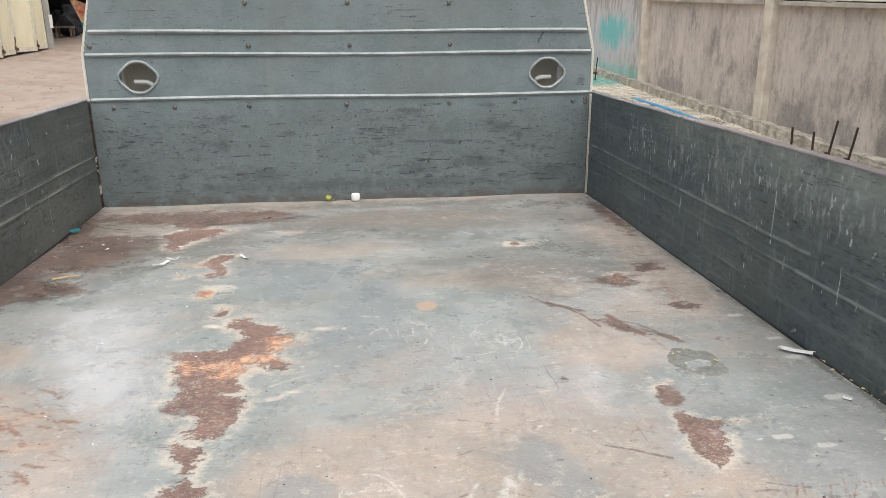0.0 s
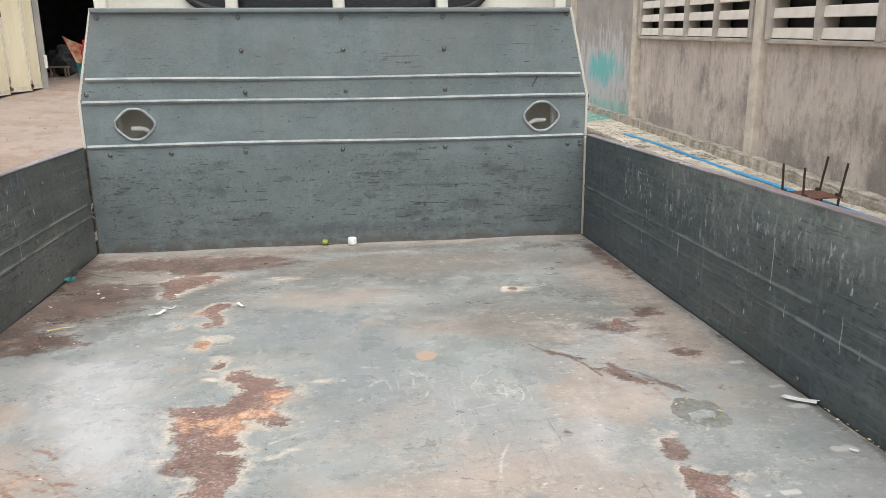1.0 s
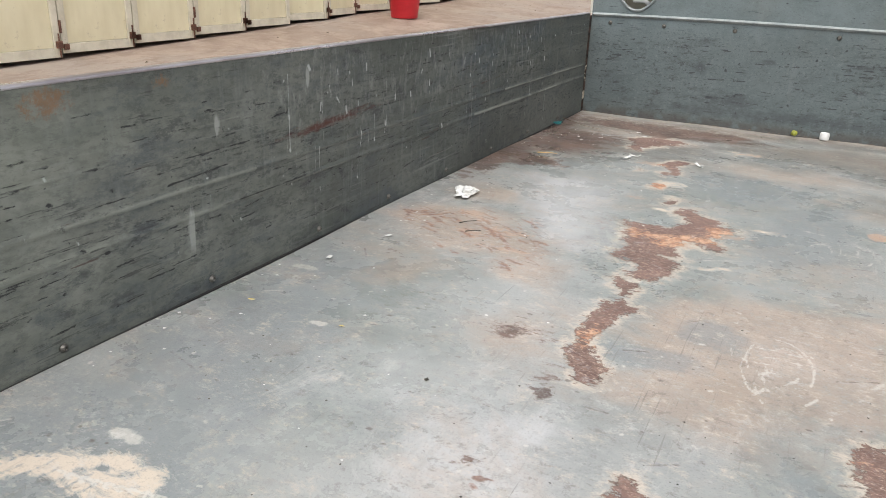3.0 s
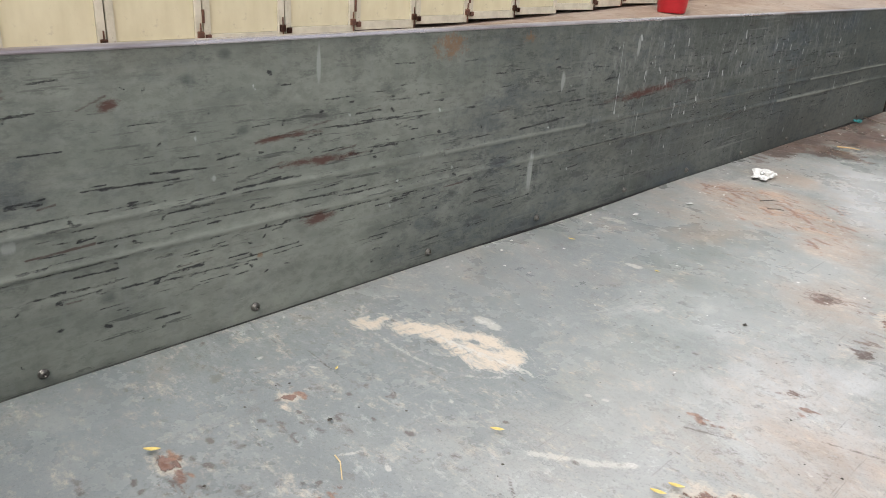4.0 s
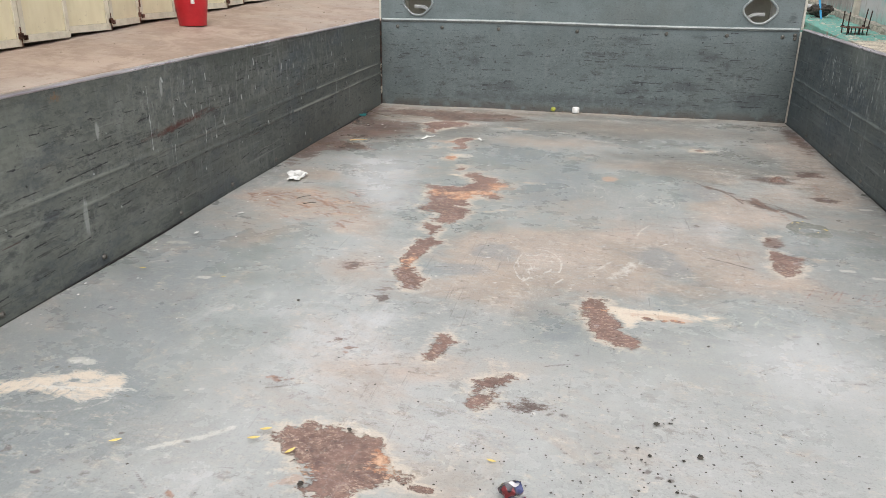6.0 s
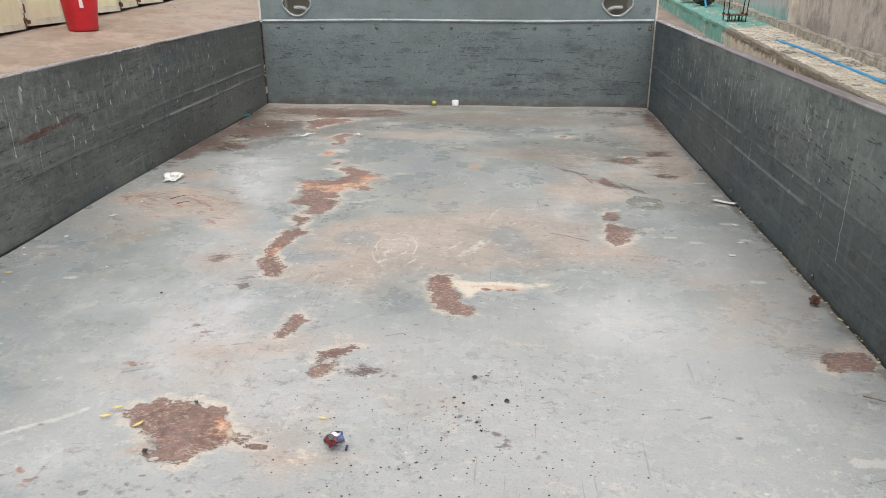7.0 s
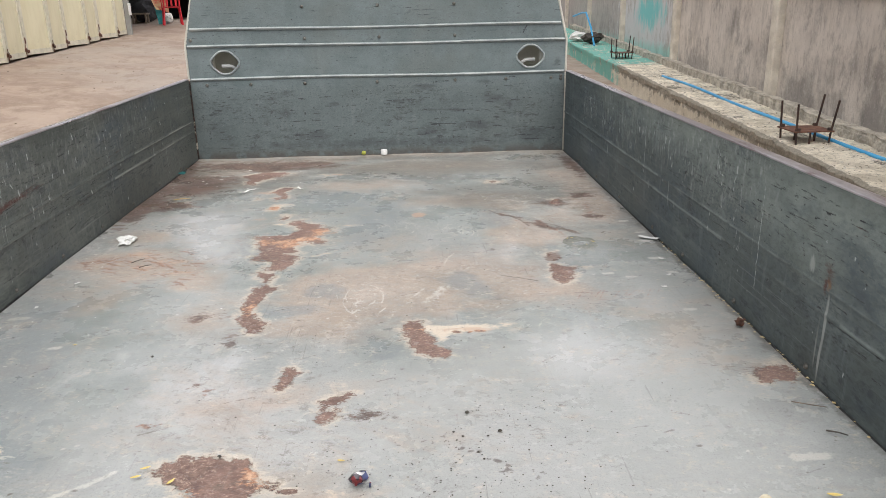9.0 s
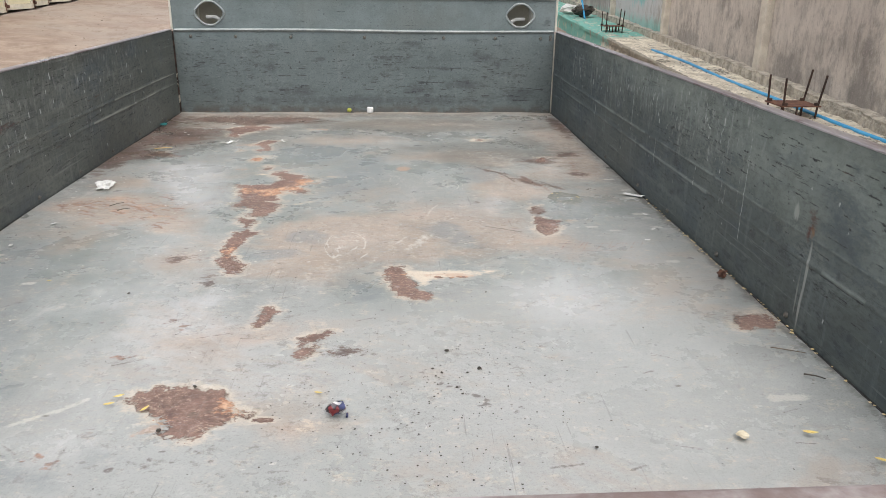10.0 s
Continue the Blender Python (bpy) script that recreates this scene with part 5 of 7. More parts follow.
def headboard_marks():
    """Dashes and nicks on the headboard, as lines of (across, height)."""
    rng = random.Random(19)
    dash, pale = [], []
    nests = [(-0.41, 0.275), (-0.42, 0.19), (-0.31, 0.09), (-0.20, 0.225), (0.19, 0.29), (0.09, 0.232), (0.22, 0.10), (0.30, 0.19), (0.50, 0.235), (0.46, 0.30), (0.57, 0.20), (0.67, 0.07), (0.42, 0.12), (-0.63, 0.255), (-0.70, 0.22), (0.35, 0.06), (-0.05, 0.12), (0.62, 0.14)]
    for k in range(560):
        if rng.random() < 0.62:
            cx, cz = rng.choice(nests)
            x, z = cx + rng.gauss(0, 0.07), cz + rng.gauss(0, 0.022)
        else:
            x, z = rng.uniform(-0.80, 0.80), rng.uniform(0.02, 0.32)
        z = min(max(z, 0.012), 0.325)
        if rng.random() < 0.35:
            dash.append(([(x, z), (x + rng.uniform(-0.003, 0.003), z + rng.uniform(-0.007, 0.007))], rng.uniform(0.0018, 0.0042), rng.uniform(0.6, 1.0)))
        else:
            length = rng.uniform(0.006, 0.04) * (1.0 if rng.random() < 0.93 else 2.6)
            dash.append(([(x, z), (x + length, z + rng.gauss(0, 0.04) * length)], rng.uniform(0.0013, 0.0026), rng.uniform(0.5, 1.0)))
    # long level scores, and the few marks of the upper half
    for x, z, length in ((0.16, 0.188, 0.25), (0.02, 0.236, 0.14), (-0.645, 0.255, 0.03), (-0.71, 0.225, 0.03), (0.13, 0.365, 0.10), (0.04, 0.362, 0.012), (-0.68, 0.61, 0.10), (-0.72, 0.615, 0.05), (-0.62, 0.588, 0.16), (-0.15, 0.42, 0.06), (0.50, 0.375, 0.02), (0.10, 0.62, 0.05), (0.06, 0.625, 0.04), (0.60, 0.59, 0.04), (0.62, 0.52, 0.012), (-0.42, 0.09, 0.10), (-0.30, 0.085, 0.09), (-0.74, 0.40, 0.03), (-0.77, 0.385, 0.04), (-0.75, 0.37, 0.03), (0.68, 0.70, 0.015), (0.76, 0.60, 0.02), (0.78, 0.37, 0.02)):
        dash.append(([(x, z), (x + 0.5 * length, z + 0.002), (x + length, z + 0.001)], 0.0017, 0.8))
    dash.append(([(0.626, 0.51), (0.632, 0.522), (0.645, 0.545)], 0.003, 1.0))
    dash.append(([(-0.18, 0.40), (-0.13, 0.375), (-0.09, 0.35)], 0.0014, 0.7))
    for k in range(60):
        x, z = rng.uniform(-0.79, 0.79), rng.uniform(0.34, 0.74)
        dash.append(([(x, z), (x + rng.uniform(0, 0.012), z + rng.uniform(-0.004, 0.004))], rng.uniform(0.0012, 0.0024), rng.uniform(0.4, 0.9)))
    for k in range(70):
        x, z = rng.uniform(-0.79, 0.79), rng.uniform(0.02, 0.74)
        pale.append(([(x, z), (x + rng.uniform(0.004, 0.03), z + rng.gauss(0, 0.003))], rng.uniform(0.0010, 0.002), rng.uniform(0.3, 0.7)))
    return {"dash": dash, "pale": pale}


# darker rubbed smears on the headboard: across, height, half sizes, degrees
SMEAR_H = [
    (0.778, 0.385, 0.016, 0.024, 0), (0.765, 0.372, 0.02, 0.008, 10),
    (-0.41, 0.275, 0.05, 0.018, 0), (-0.41, 0.19, 0.03, 0.03, 0), (-0.20, 0.225, 0.03, 0.012, 0), (-0.31, 0.09, 0.13, 0.035, 0), (-0.63, 0.255, 0.02, 0.006, 0), (0.19, 0.292, 0.08, 0.014, 0), (0.09, 0.232, 0.09, 0.010, 0),
    (0.22, 0.10, 0.08, 0.035, 0), (0.50, 0.235, 0.07, 0.022, -10), (0.46, 0.306, 0.05, 0.012, 0), (0.57, 0.205, 0.012, 0.02, 0), (0.67, 0.08, 0.10, 0.04, 0), (0.30, 0.19, 0.14, 0.008, 0), (0.42, 0.12, 0.10, 0.03, 0), (0.0, 0.05, 0.75, 0.03, 0),
]


def build_headboard():
    """A pressed sheet, 22 mm thick, with two six-sided hand holes."""
    top, wide, mid = 0.757, 0.8125, 0.478
    outer = [(-wide, -0.06), (wide, -0.06), (wide, mid), (0.744, top), (-0.750, top), (-wide, mid)]
    shape = [(0.061, 0.0), (0.057, 0.014), (0.030, 0.040), (0.014, 0.048), (-0.014, 0.048), (-0.030, 0.040), (-0.057, 0.014)]
    shape += [(-x, -z) for x, z in shape]
    holes = [[(cx + x, 0.411 + z) for x, z in shape] for cx in (-0.656, 0.659)]
    gx, gz = np.meshgrid(np.linspace(-wide - 0.002, wide + 0.002, 470), np.linspace(-0.062, top + 0.002, 240))

    def within(x, z, loop):
        odd = np.zeros(x.shape, bool)
        for (ax, az), (bx, bz) in zip(loop, loop[1:] + loop[:1]):
            if az != bz:
                odd ^= ((az > z) != (bz > z)) & (x < ax + (z - az) * (bx - ax) / (bz - az))
        return odd

    def onto(x, z, loop):
        """The nearest points of a loop."""
        far, px, pz = np.full(x.shape, 9.0), x.copy(), z.copy()
        for (ax, az), (bx, bz) in zip(loop, loop[1:] + loop[:1]):
            u = np.clip(((x - ax) * (bx - ax) + (z - az) * (bz - az)) / ((bx - ax) ** 2 + (bz - az) ** 2), 0, 1)
            qx, qz = ax + u * (bx - ax), az + u * (bz - az)
            d = np.hypot(x - qx, z - qz)
            px, pz, far = np.where(d < far, qx, px), np.where(d < far, qz, pz), np.minimum(far, d)
        return px, pz

    mx, mz = (gx[:-1, :-1] + gx[1:, 1:]) / 2, (gz[:-1, :-1] + gz[1:, 1:]) / 2
    keep = within(mx, mz, outer)
    for ring in holes:
        keep &= ~within(mx, mz, ring)
    fields = {name: strokes(gx, gz, lines) for name, lines in headboard_marks().items()}
    fields["smear"] = spread(gx, gz, SMEAR_H)
    for ring, bad in [(outer, ~within(gx, gz, outer))] + [(ring, within(gx, gz, ring)) for ring in holes]:
        px, pz = onto(gx, gz, ring)
        gx, gz = np.where(bad, px, gx), np.where(bad, pz, gz)
    i = np.arange(gx.size).reshape(gx.shape)
    faces = np.stack([i[:-1, :-1], i[:-1, 1:], i[1:, 1:], i[1:, :-1]], -1)[keep]
    used, faces = np.unique(faces, return_inverse=True)
    sag = 0.0022 * np.sin(gx * 5.0 + 1.0) * np.sin(gz * 9.0)
    co = np.stack([gx, sag, gz], -1).reshape(-1, 3)[used]
    me = bpy.data.meshes.new("headboard")
    me.from_pydata(co.tolist(), [], faces.reshape(-1, 4).tolist())
    for name, values in fields.items():
        me.attributes.new(name, "FLOAT", "POINT").data.foreach_set("value", values.astype(np.float32).ravel()[used])
    me.materials.append(M_HEAD)
    me.shade_smooth()
    me.set_sharp_from_angle(angle=radians(35))
    board = tagged(under(new("headboard", me), truck), "grey-green steel headboard, scratched, with two hand holes")
    thick = board.modifiers.new("thickness", "SOLIDIFY")
    thick.thickness, thick.offset = 0.022, -1
    for ring in holes:
        # the rolled rim follows the hole all round
        soft = []
        for a, b in zip(ring, ring[1:] + ring[:1]):
            soft += [(a[0] + (b[0] - a[0]) * u, -0.001, a[1] + (b[1] - a[1]) * u) for u in (0.2, 0.5, 0.8)]
        part("hole_rim", rod(bmesh.new(), soft + [soft[0]], 0.0046, 8), M_SWAGE, board, smooth=True)
    for z, half in ((0.548, 0.788), (0.479, 0.806), (0.344, 0.806)):
        bm = bmesh.new()
        prof = [(-0.0008, -0.0075), (-0.0055, -0.0045), (-0.008, 0.0), (-0.005, 0.004), (-0.0008, 0.006), (0.004, 0.0)]
        rings = [[bm.verts.new((x, dy, z + dz + 0.002 * math.sin(x * 5 + z * 9))) for dy, dz in prof] for x in np.linspace(-half, half, 60)]
        for a, b in zip(rings, rings[1:]):
            for k in range(len(prof)):
                bm.faces.new((a[k], a[(k + 1) % len(prof)], b[(k + 1) % len(prof)], b[k]))
        bm.faces.new(rings[0]), bm.faces.new(rings[-1])
        part("pressed_ridge", bm, M_SWAGE, board, smooth=True)
    part("top_lip", box(bmesh.new(), (-0.750, -0.013, 0.746), (0.744, 0.028, 0.761), 0.004), M_HEAD, board)
    for s in (-1, 1):
        bm = rod(bmesh.new(), [(s * 0.817, 0.010, 0.345), (s * 0.817, 0.010, 0.480), (s * 0.751, 0.010, 0.761)], 0.0055, 6)
        part("edge_strip", bm, M_CAB, board, "cream painted edge strip")
        # added fillers: right cream for daylight in the slit, left gap shade with scraps
        bm = box(bmesh.new(), (s * 0.823 - 0.018, 0.024, -0.06), (s * 0.823 + 0.018, 0.05, 0.335), 0.003)
        part("corner_gap_filler", bm, M_CORNER_GAP if s < 0 else M_CAB, board, "added filler post that colours the gap at the corner")
    head = dome_mesh("rivet", 0.0050, 0.005, M_STEEL, (0, -1, 0))
    spots = [(x + 0.003 * math.sin(40 * z), z) for z in (0.733, 0.634, 0.505) for x in (-0.313, 0.004, 0.328)]
    spots += [(x, 0.317) for x in (-0.741, -0.554, -0.322, -0.010, 0.330, 0.553, 0.752)] + [(-0.734, 0.733), (0.735, 0.741), (-0.79, 0.505), (0.795, 0.325), (0.795, 0.313)]
    for x, z in spots:
        piece("rivet", head, board, Matrix.Translation((x, -0.002, z)))


# splashes of lime and rust stains on the gates: along, height, half sizes, degrees
SPLASH_A = [(-1.55, 0.27, 0.22, 0.10, 0), (-1.15, 0.28, 0.30, 0.10, 0), (-0.72, 0.27, 0.35, 0.09, 0)]
SPLASH_B = [(-0.85, 0.27, 0.30, 0.10, 0), (-1.30, 0.29, 0.22, 0.08, 0), (-1.70, 0.28, 0.25, 0.09, 0), (-0.50, 0.26, 0.12, 0.05, 0)]
STAIN_A = [(-2.395, 0.113, 0.022, 0.011, 0), (-2.760, 0.310, 0.012, 0.009, 0), (-2.653, 0.288, 0.011, 0.006, 0), (-1.60, 0.211, 0.13, 0.009, 3), (-2.39, 0.192, 0.06, 0.006, -2), (-2.45, 0.229, 0.045, 0.004, 2)]
BLOOM_A = [(-2.165, 0.325, 0.035, 0.018, 0), (-1.99, 0.33, 0.014, 0.008, 0), (-2.485, 0.083, 0.006, 0.004, 0)]
STREAK_A = [(-1.958, 0.10, 0.007, 0.045, -3), (-2.394, 0.315, 0.004, 0.028, 0), (-1.89, 0.253, 0.006, 0.016, 0), (-1.665, 0.30, 0.006, 0.018, 0), (-2.542, 0.193, 0.006, 0.006, 0), (-2.765, 0.160, 0.008, 0.008, 0)]
STREAK_B = [(-2.203, 0.115, 0.0045, 0.060, 0), (-2.186, 0.100, 0.0035, 0.075, 0), (-2.14, 0.197, 0.010, 0.018, 0), (-2.20, 0.04, 0.004, 0.05, 0), (-0.76, 0.14, 0.004, 0.03, 0)]
# paler paint: towards the tailgate on the left, near the rail on the right
PALER_A = [(-2.98, 0.06, 0.30, 0.28, 0), (-2.75, 0.20, 0.80, 0.40, 0)]
PALER_B = [(-2.20, 0.34, 0.80, 0.14, 0), (-1.35, 0.36, 0.7, 0.10, 0)]
STAIN_B = [(-2.195, 0.197, 0.015, 0.016, 20), (-2.19, 0.175, 0.005, 0.018, 0)]
BLOOM_B = [(-2.20, 0.18, 0.008, 0.012, 0)]


def gate_marks(s):
    """Dashes, rust scores and lime drips on a gate, as lines of (along, height)."""
    rng = random.Random(7 if s < 0 else 8)
    dash, red, drip = [], [], []
    nests = [(rng.uniform(-2.95, -0.1), rng.uniform(0.06, 0.30)) for k in range(26)]
    for k in range(1000):
        if rng.random() < 0.6:
            cy, cz = rng.choice(nests)
            y, z = cy + rng.gauss(0, 0.10), cz + rng.gauss(0, 0.025)
        else:
            y, z = rng.uniform(-2.98, -0.05), rng.uniform(0.02, 0.31)
        kind = rng.random()
        if kind < 0.35:
            dash.append(([(y, z), (y + rng.uniform(0.001, 0.006), z + rng.uniform(-0.004, 0.004))], rng.uniform(0.0012, 0.0026), rng.uniform(0.5, 1.0)))
        else:
            length, tilt = rng.uniform(0.008, 0.05) * (1.0 if kind < 0.93 else 2.5), rng.gauss(0.02, 0.04)
            (red if rng.random() < 0.05 else dash).append(([(y, z), (y + length, z + tilt * length)], rng.uniform(0.0007, 0.0017), rng.uniform(0.5, 1.0)))
    if s < 0:
        for y, z, length in ((-1.757, 0.206, 0.34), (-1.70, 0.204, 0.22), (-1.62, 0.215, 0.16), (-1.60, 0.16, 0.14), (-2.487, 0.227, 0.09), (-2.455, 0.192, 0.12), (-2.394, 0.240, 0.10), (-2.685, 0.286, 0.03), (-0.98, 0.20, 0.2)):
            red.append(([(y, z), (y + length, z + 0.012)], 0.0022, 0.7))
        for y, z, length in ((-2.784, 0.317, 0.03), (-2.727, 0.316, 0.03), (-2.757, 0.286, 0.034), (-1.96, 0.214, 0.14), (-2.366, 0.231, 0.13), (-2.729, 0.167, 0.035), (-2.70, 0.150, 0.02), (-2.30, 0.110, 0.06), (-2.42, 0.118, 0.20), (-1.90, 0.126, 0.22)):
            dash.append(([(y, z), (y + length, z + 0.002)], 0.0014, 0.85))
    for k in range(26):
        y, z, length = rng.uniform(-2.9, -0.4), rng.choice((0.112, 0.119, 0.140, 0.16, 0.18, 0.20, 0.235)) + rng.gauss(0, 0.005), rng.uniform(0.12, 0.4)
        dash.append(([(y, z), (min(y + length, -0.03), z + rng.uniform(0.0, 0.008))], rng.uniform(0.0008, 0.0014), rng.uniform(0.5, 0.8)))
    places = SPLASH_A if s < 0 else SPLASH_B
    for k in range(34 if s < 0 else 80):
        cy, cz, ry, rz, _ = rng.choice(places)
        y, top = cy + ry * rng.uniform(-1, 1), 0.315 - 0.19 * rng.random() ** 1.6
        length = rng.choice((0.003, 0.006, 0.012, 0.02, 0.04, 0.07, 0.12, 0.18)) * rng.uniform(0.6, 1.2)
        foot = max(0.02, top - length)
        drip.append(([(y, top), (y + 0.001, foot)], rng.uniform(0.0006, 0.0012), rng.uniform(0.3, 0.75)))
        drip.append(([(y, foot), (y + 0.001, foot - rng.uniform(0.002, 0.009))], rng.uniform(0.0012, 0.0028), rng.uniform(0.5, 1.0)))
    # clotted splashes under the rail, and thin runs down to the bed
    for k in range(24 if s < 0 else 55):
        cy, cz, ry, rz, _ = rng.choice(places)
        y, z = cy + ry * rng.gauss(0, 0.7), rng.uniform(0.22, 0.325)
        drip.append(([(y, z), (y + rng.gauss(0, 0.003), z - rng.uniform(0.002, 0.016))], rng.uniform(0.0014, 0.0034), rng.uniform(0.5, 1.0)))
    for k in range(16):
        y, top = rng.uniform(-1.95, -1.2) if s < 0 else rng.uniform(-1.9, -0.6), rng.uniform(0.2, 0.32)
        drip.append(([(y, top), (y + rng.uniform(-0.006, 0.012), max(0.02, top - rng.uniform(0.08, 0.28)))], rng.uniform(0.0006, 0.0011), rng.uniform(0.3, 0.6)))
    # sooty rubs in short sheaves
    for k in range(34):
        y, z = rng.uniform(-2.4, -0.2), rng.uniform(0.04, 0.28)
        for m in range(rng.randint(3, 8)):
            v, length = z + rng.gauss(0, 0.008), rng.uniform(0.015, 0.07)
            u = y + rng.gauss(0, 0.03)
            dash.append(([(u, v), (u + length, v + 0.02 * length)], rng.uniform(0.0008, 0.0021), rng.uniform(0.3, 0.6)))
    for k in range(50):
        y, z = rng.uniform(-2.95, -0.05), rng.uniform(0.03, 0.32)
        drip.append(([(y, z), (y + 0.002, z - rng.uniform(0, 0.006))], rng.uniform(0.001, 0.0022), rng.uniform(0.4, 0.9)))
    worn = []
    # the two pressed lines drawn pale: ridge highlight put into the colour, with wear
    for z in (0.168, 0.126):
        y = -3.0
        while y < -0.1:
            length = rng.uniform(0.08, 0.5)
            worn.append(([(y, z + rng.gauss(0, 0.001)), (min(y + length, -0.05), z + rng.gauss(0, 0.001))], rng.uniform(0.0025, 0.0048), rng.uniform(0.45, 0.95)))
            y += length * rng.uniform(0.7, 1.3)
    for k in range(14):
        y, z, length = rng.uniform(-2.9, -0.4), rng.uniform(0.03, 0.31), rng.uniform(0.1, 0.35)
        worn.append(([(y, z), (y + length, z + rng.uniform(-0.004, 0.008))], rng.uniform(0.0015, 0.004), rng.uniform(0.3, 0.55)))
    return {"dash": dash, "red": red, "drip": drip, "worn": worn}


def build_gates():
    ys = np.linspace(BACK, -0.012, 60)
    for s, material, ends in ((-1, M_LEFT, (-0.28, -0.56, -0.84, -1.115, -1.390, -1.643, -1.926, -2.192, -2.497, -2.752)), (1, M_RIGHT, (-0.33, -0.63, -0.942, -1.295, -1.545, -1.86, -2.168, -2.47, -2.78))):
        fine, count = (200, 1200) if s < 0 else (120, 900)
        rows = [0.343 * k / fine for k in range(fine + 1)]
        along = np.linspace(BACK, -0.012, count)

        def sheet(y, s=s):
            # inner face with two shallow pressed lines, outer skin 28 mm behind
            h = rim(y, s)
            inner = [(0, -0.05)] + [(-0.0015 * (math.exp(-((z - 0.168) / 0.0045) ** 2) + math.exp(-((z - 0.126) / 0.0045) ** 2)), z * (h - 0.002) / 0.343) for z in rows]
            pts = inner + [(0.028, h - 0.002), (0.028, -0.05)]
            return [(s * (W + d), z) for d, z in pts]
        gate = part("side_gate", loft(bmesh.new(), sheet, along), material, truck, "grey-green drop side, scratched and splashed with lime", True)
        co = np.array([v.co[:] for v in gate.data.vertices])
        for field, spots in (("splash", SPLASH_A if s < 0 else SPLASH_B), ("stain", STAIN_A if s < 0 else STAIN_B), ("rubbed", PALER_A if s < 0 else PALER_B), ("streak", STREAK_A if s < 0 else STREAK_B), ("bloom", BLOOM_A if s < 0 else BLOOM_B)):
            values = spread(co[:, 1], co[:, 2], spots).astype(np.float32)
            gate.data.attributes.new(field, "FLOAT", "POINT").data.foreach_set("value", values)
        au, av = np.meshgrid(along, np.array(rows))
        near_u = np.clip(np.searchsorted(along, co[:, 1] - 0.002), 0, len(along) - 1)
        near_v = np.clip(np.rint(co[:, 2] / 0.343 * fine).astype(int), 0, fine)
        for field, lines in gate_marks(s).items():
            values = strokes(au, av, lines)[near_v, near_u].astype(np.float32)
            gate.data.attributes.new(field, "FLOAT", "POINT").data.foreach_set("value", values)

        def rail(y, s=s):
            h = rim(y, s)
            return [(s * (W + d), h + z) for d, z in ((-0.0006, -0.0035), (-0.0013, -0.002), (-0.0006, -0.0006), (0.003, 0.0005), (0.008, 0.0008), (0.020, 0.0004), (0.027, -0.001), (0.030, -0.006), (0.030, -0.016), (0.0285, -0.016), (0.0285, -0.006))]
        part("top_rail", loft(bmesh.new(), rail, ys), M_RAIL, gate, "rubbed metal top rail", True)
        head = dome_mesh("bolt", 0.0043, 0.005, M_STEEL, (-s, 0, 0))
        for y in ends:
            piece("bolt", head, gate, Matrix.Translation((s * (W - 0.0005), y, 0.014)))
        # added black strip: shade of the gap between gate and bed, as colour
        part("gap_shade_strip", box(bmesh.new(), (min(s * (W - 0.0042), s * (W - 0.0006)), BACK, -0.030), (max(s * (W - 0.0042), s * (W - 0.0006)), -0.006, -0.0025)), M_RUBBER, gate, "black strip standing in for the shaded gap along the bed")
    # tailgate
    bm = box(bmesh.new(), (-W + 0.004, BACK - 0.034, -0.05), (W - 0.004, BACK - 0.008, 0.325), 0.003)
    gate = part("tailgate", bm, M_LEFT, truck, "closed grey-green tailgate")
    bm = box(bmesh.new(), (-W + 0.002, BACK - 0.038, 0.318), (W - 0.002, BACK - 0.006, 0.335), 0.006)
    part("top_rail", bm, M_TRAIL, gate, "rubbed rusty top rail", True)


def build_cab():
    bm = box(bmesh.new(), (-0.80, 0.13, -0.35), (0.80, 1.62, 1.28), 0.06)
    for v in bm.verts:
        if v.co.z > 0.5:
            v.co.x *= 1 - 0.09 * (v.co.z - 0.5)
    cab = part("cab", bm, M_CAB, truck, "cream painted truck cab", True)
    bm = bmesh.new()
    pts = []
    for k in range(40):
        a = 2 * math.pi * k / 40
        c, s = math.cos(a), math.sin(a)
        pts.append((0.50 * math.copysign(abs(c) ** 0.35, c), 0.122, 0.955 + 0.205 * math.copysign(abs(s) ** 0.35, s)))
    ring = [bm.verts.new(p) for p in pts]
    back = [bm.verts.new((x, 0.136, z)) for x, _, z in pts]
    bm.faces.new(ring)
    for k in range(40):
        bm.faces.new((ring[k], ring[(k + 1) % 40], back[(k + 1) % 40], back[k]))
    pane = part("rear_window", bm, M_GLASS, cab, "dark tinted rear window")
    part("window_seal", rod(bmesh.new(), pts + [pts[0]], 0.012, 8), M_RUBBER, pane, smooth=True)
    # sill panel behind the hand holes and a pipe hook behind each
    part("cab_back_panel", box(bmesh.new(), (-0.78, 0.085, 0.12), (0.78, 0.128, 0.66), 0.01), M_CAB_SHADE, cab)
    for x, s in ((-0.650, -1), (0.655, 1)):
        bm = rod(bmesh.new(), [(x + s * 0.030, 0.045, 0.394), (x, 0.045, 0.394), (x - s * 0.012, 0.045, 0.392), (x - s * 0.026, 0.045, 0.383), (x - s * 0.034, 0.045, 0.366), (x - s * 0.036, 0.045, 0.31)], 0.0075, 10)
        part("rope_hook", bm, M_WHITE, truck, "white bent pipe hook", True)
    # window guard
    guard = part("guard_rail", rod(bmesh.new(), [(-0.74, 0.05, 1.12), (0.74, 0.05, 1.12)], 0.018, 10), M_CAB, truck, smooth=True)
    for x in (-0.730, -0.338, -0.004, 0.330, 0.725):
        part("guard_bar", box(bmesh.new(), (x - 0.019, 0.036, 0.10), (x + 0.019, 0.066, 1.12), 0.004), M_CAB, guard, "cream flat guard bar")


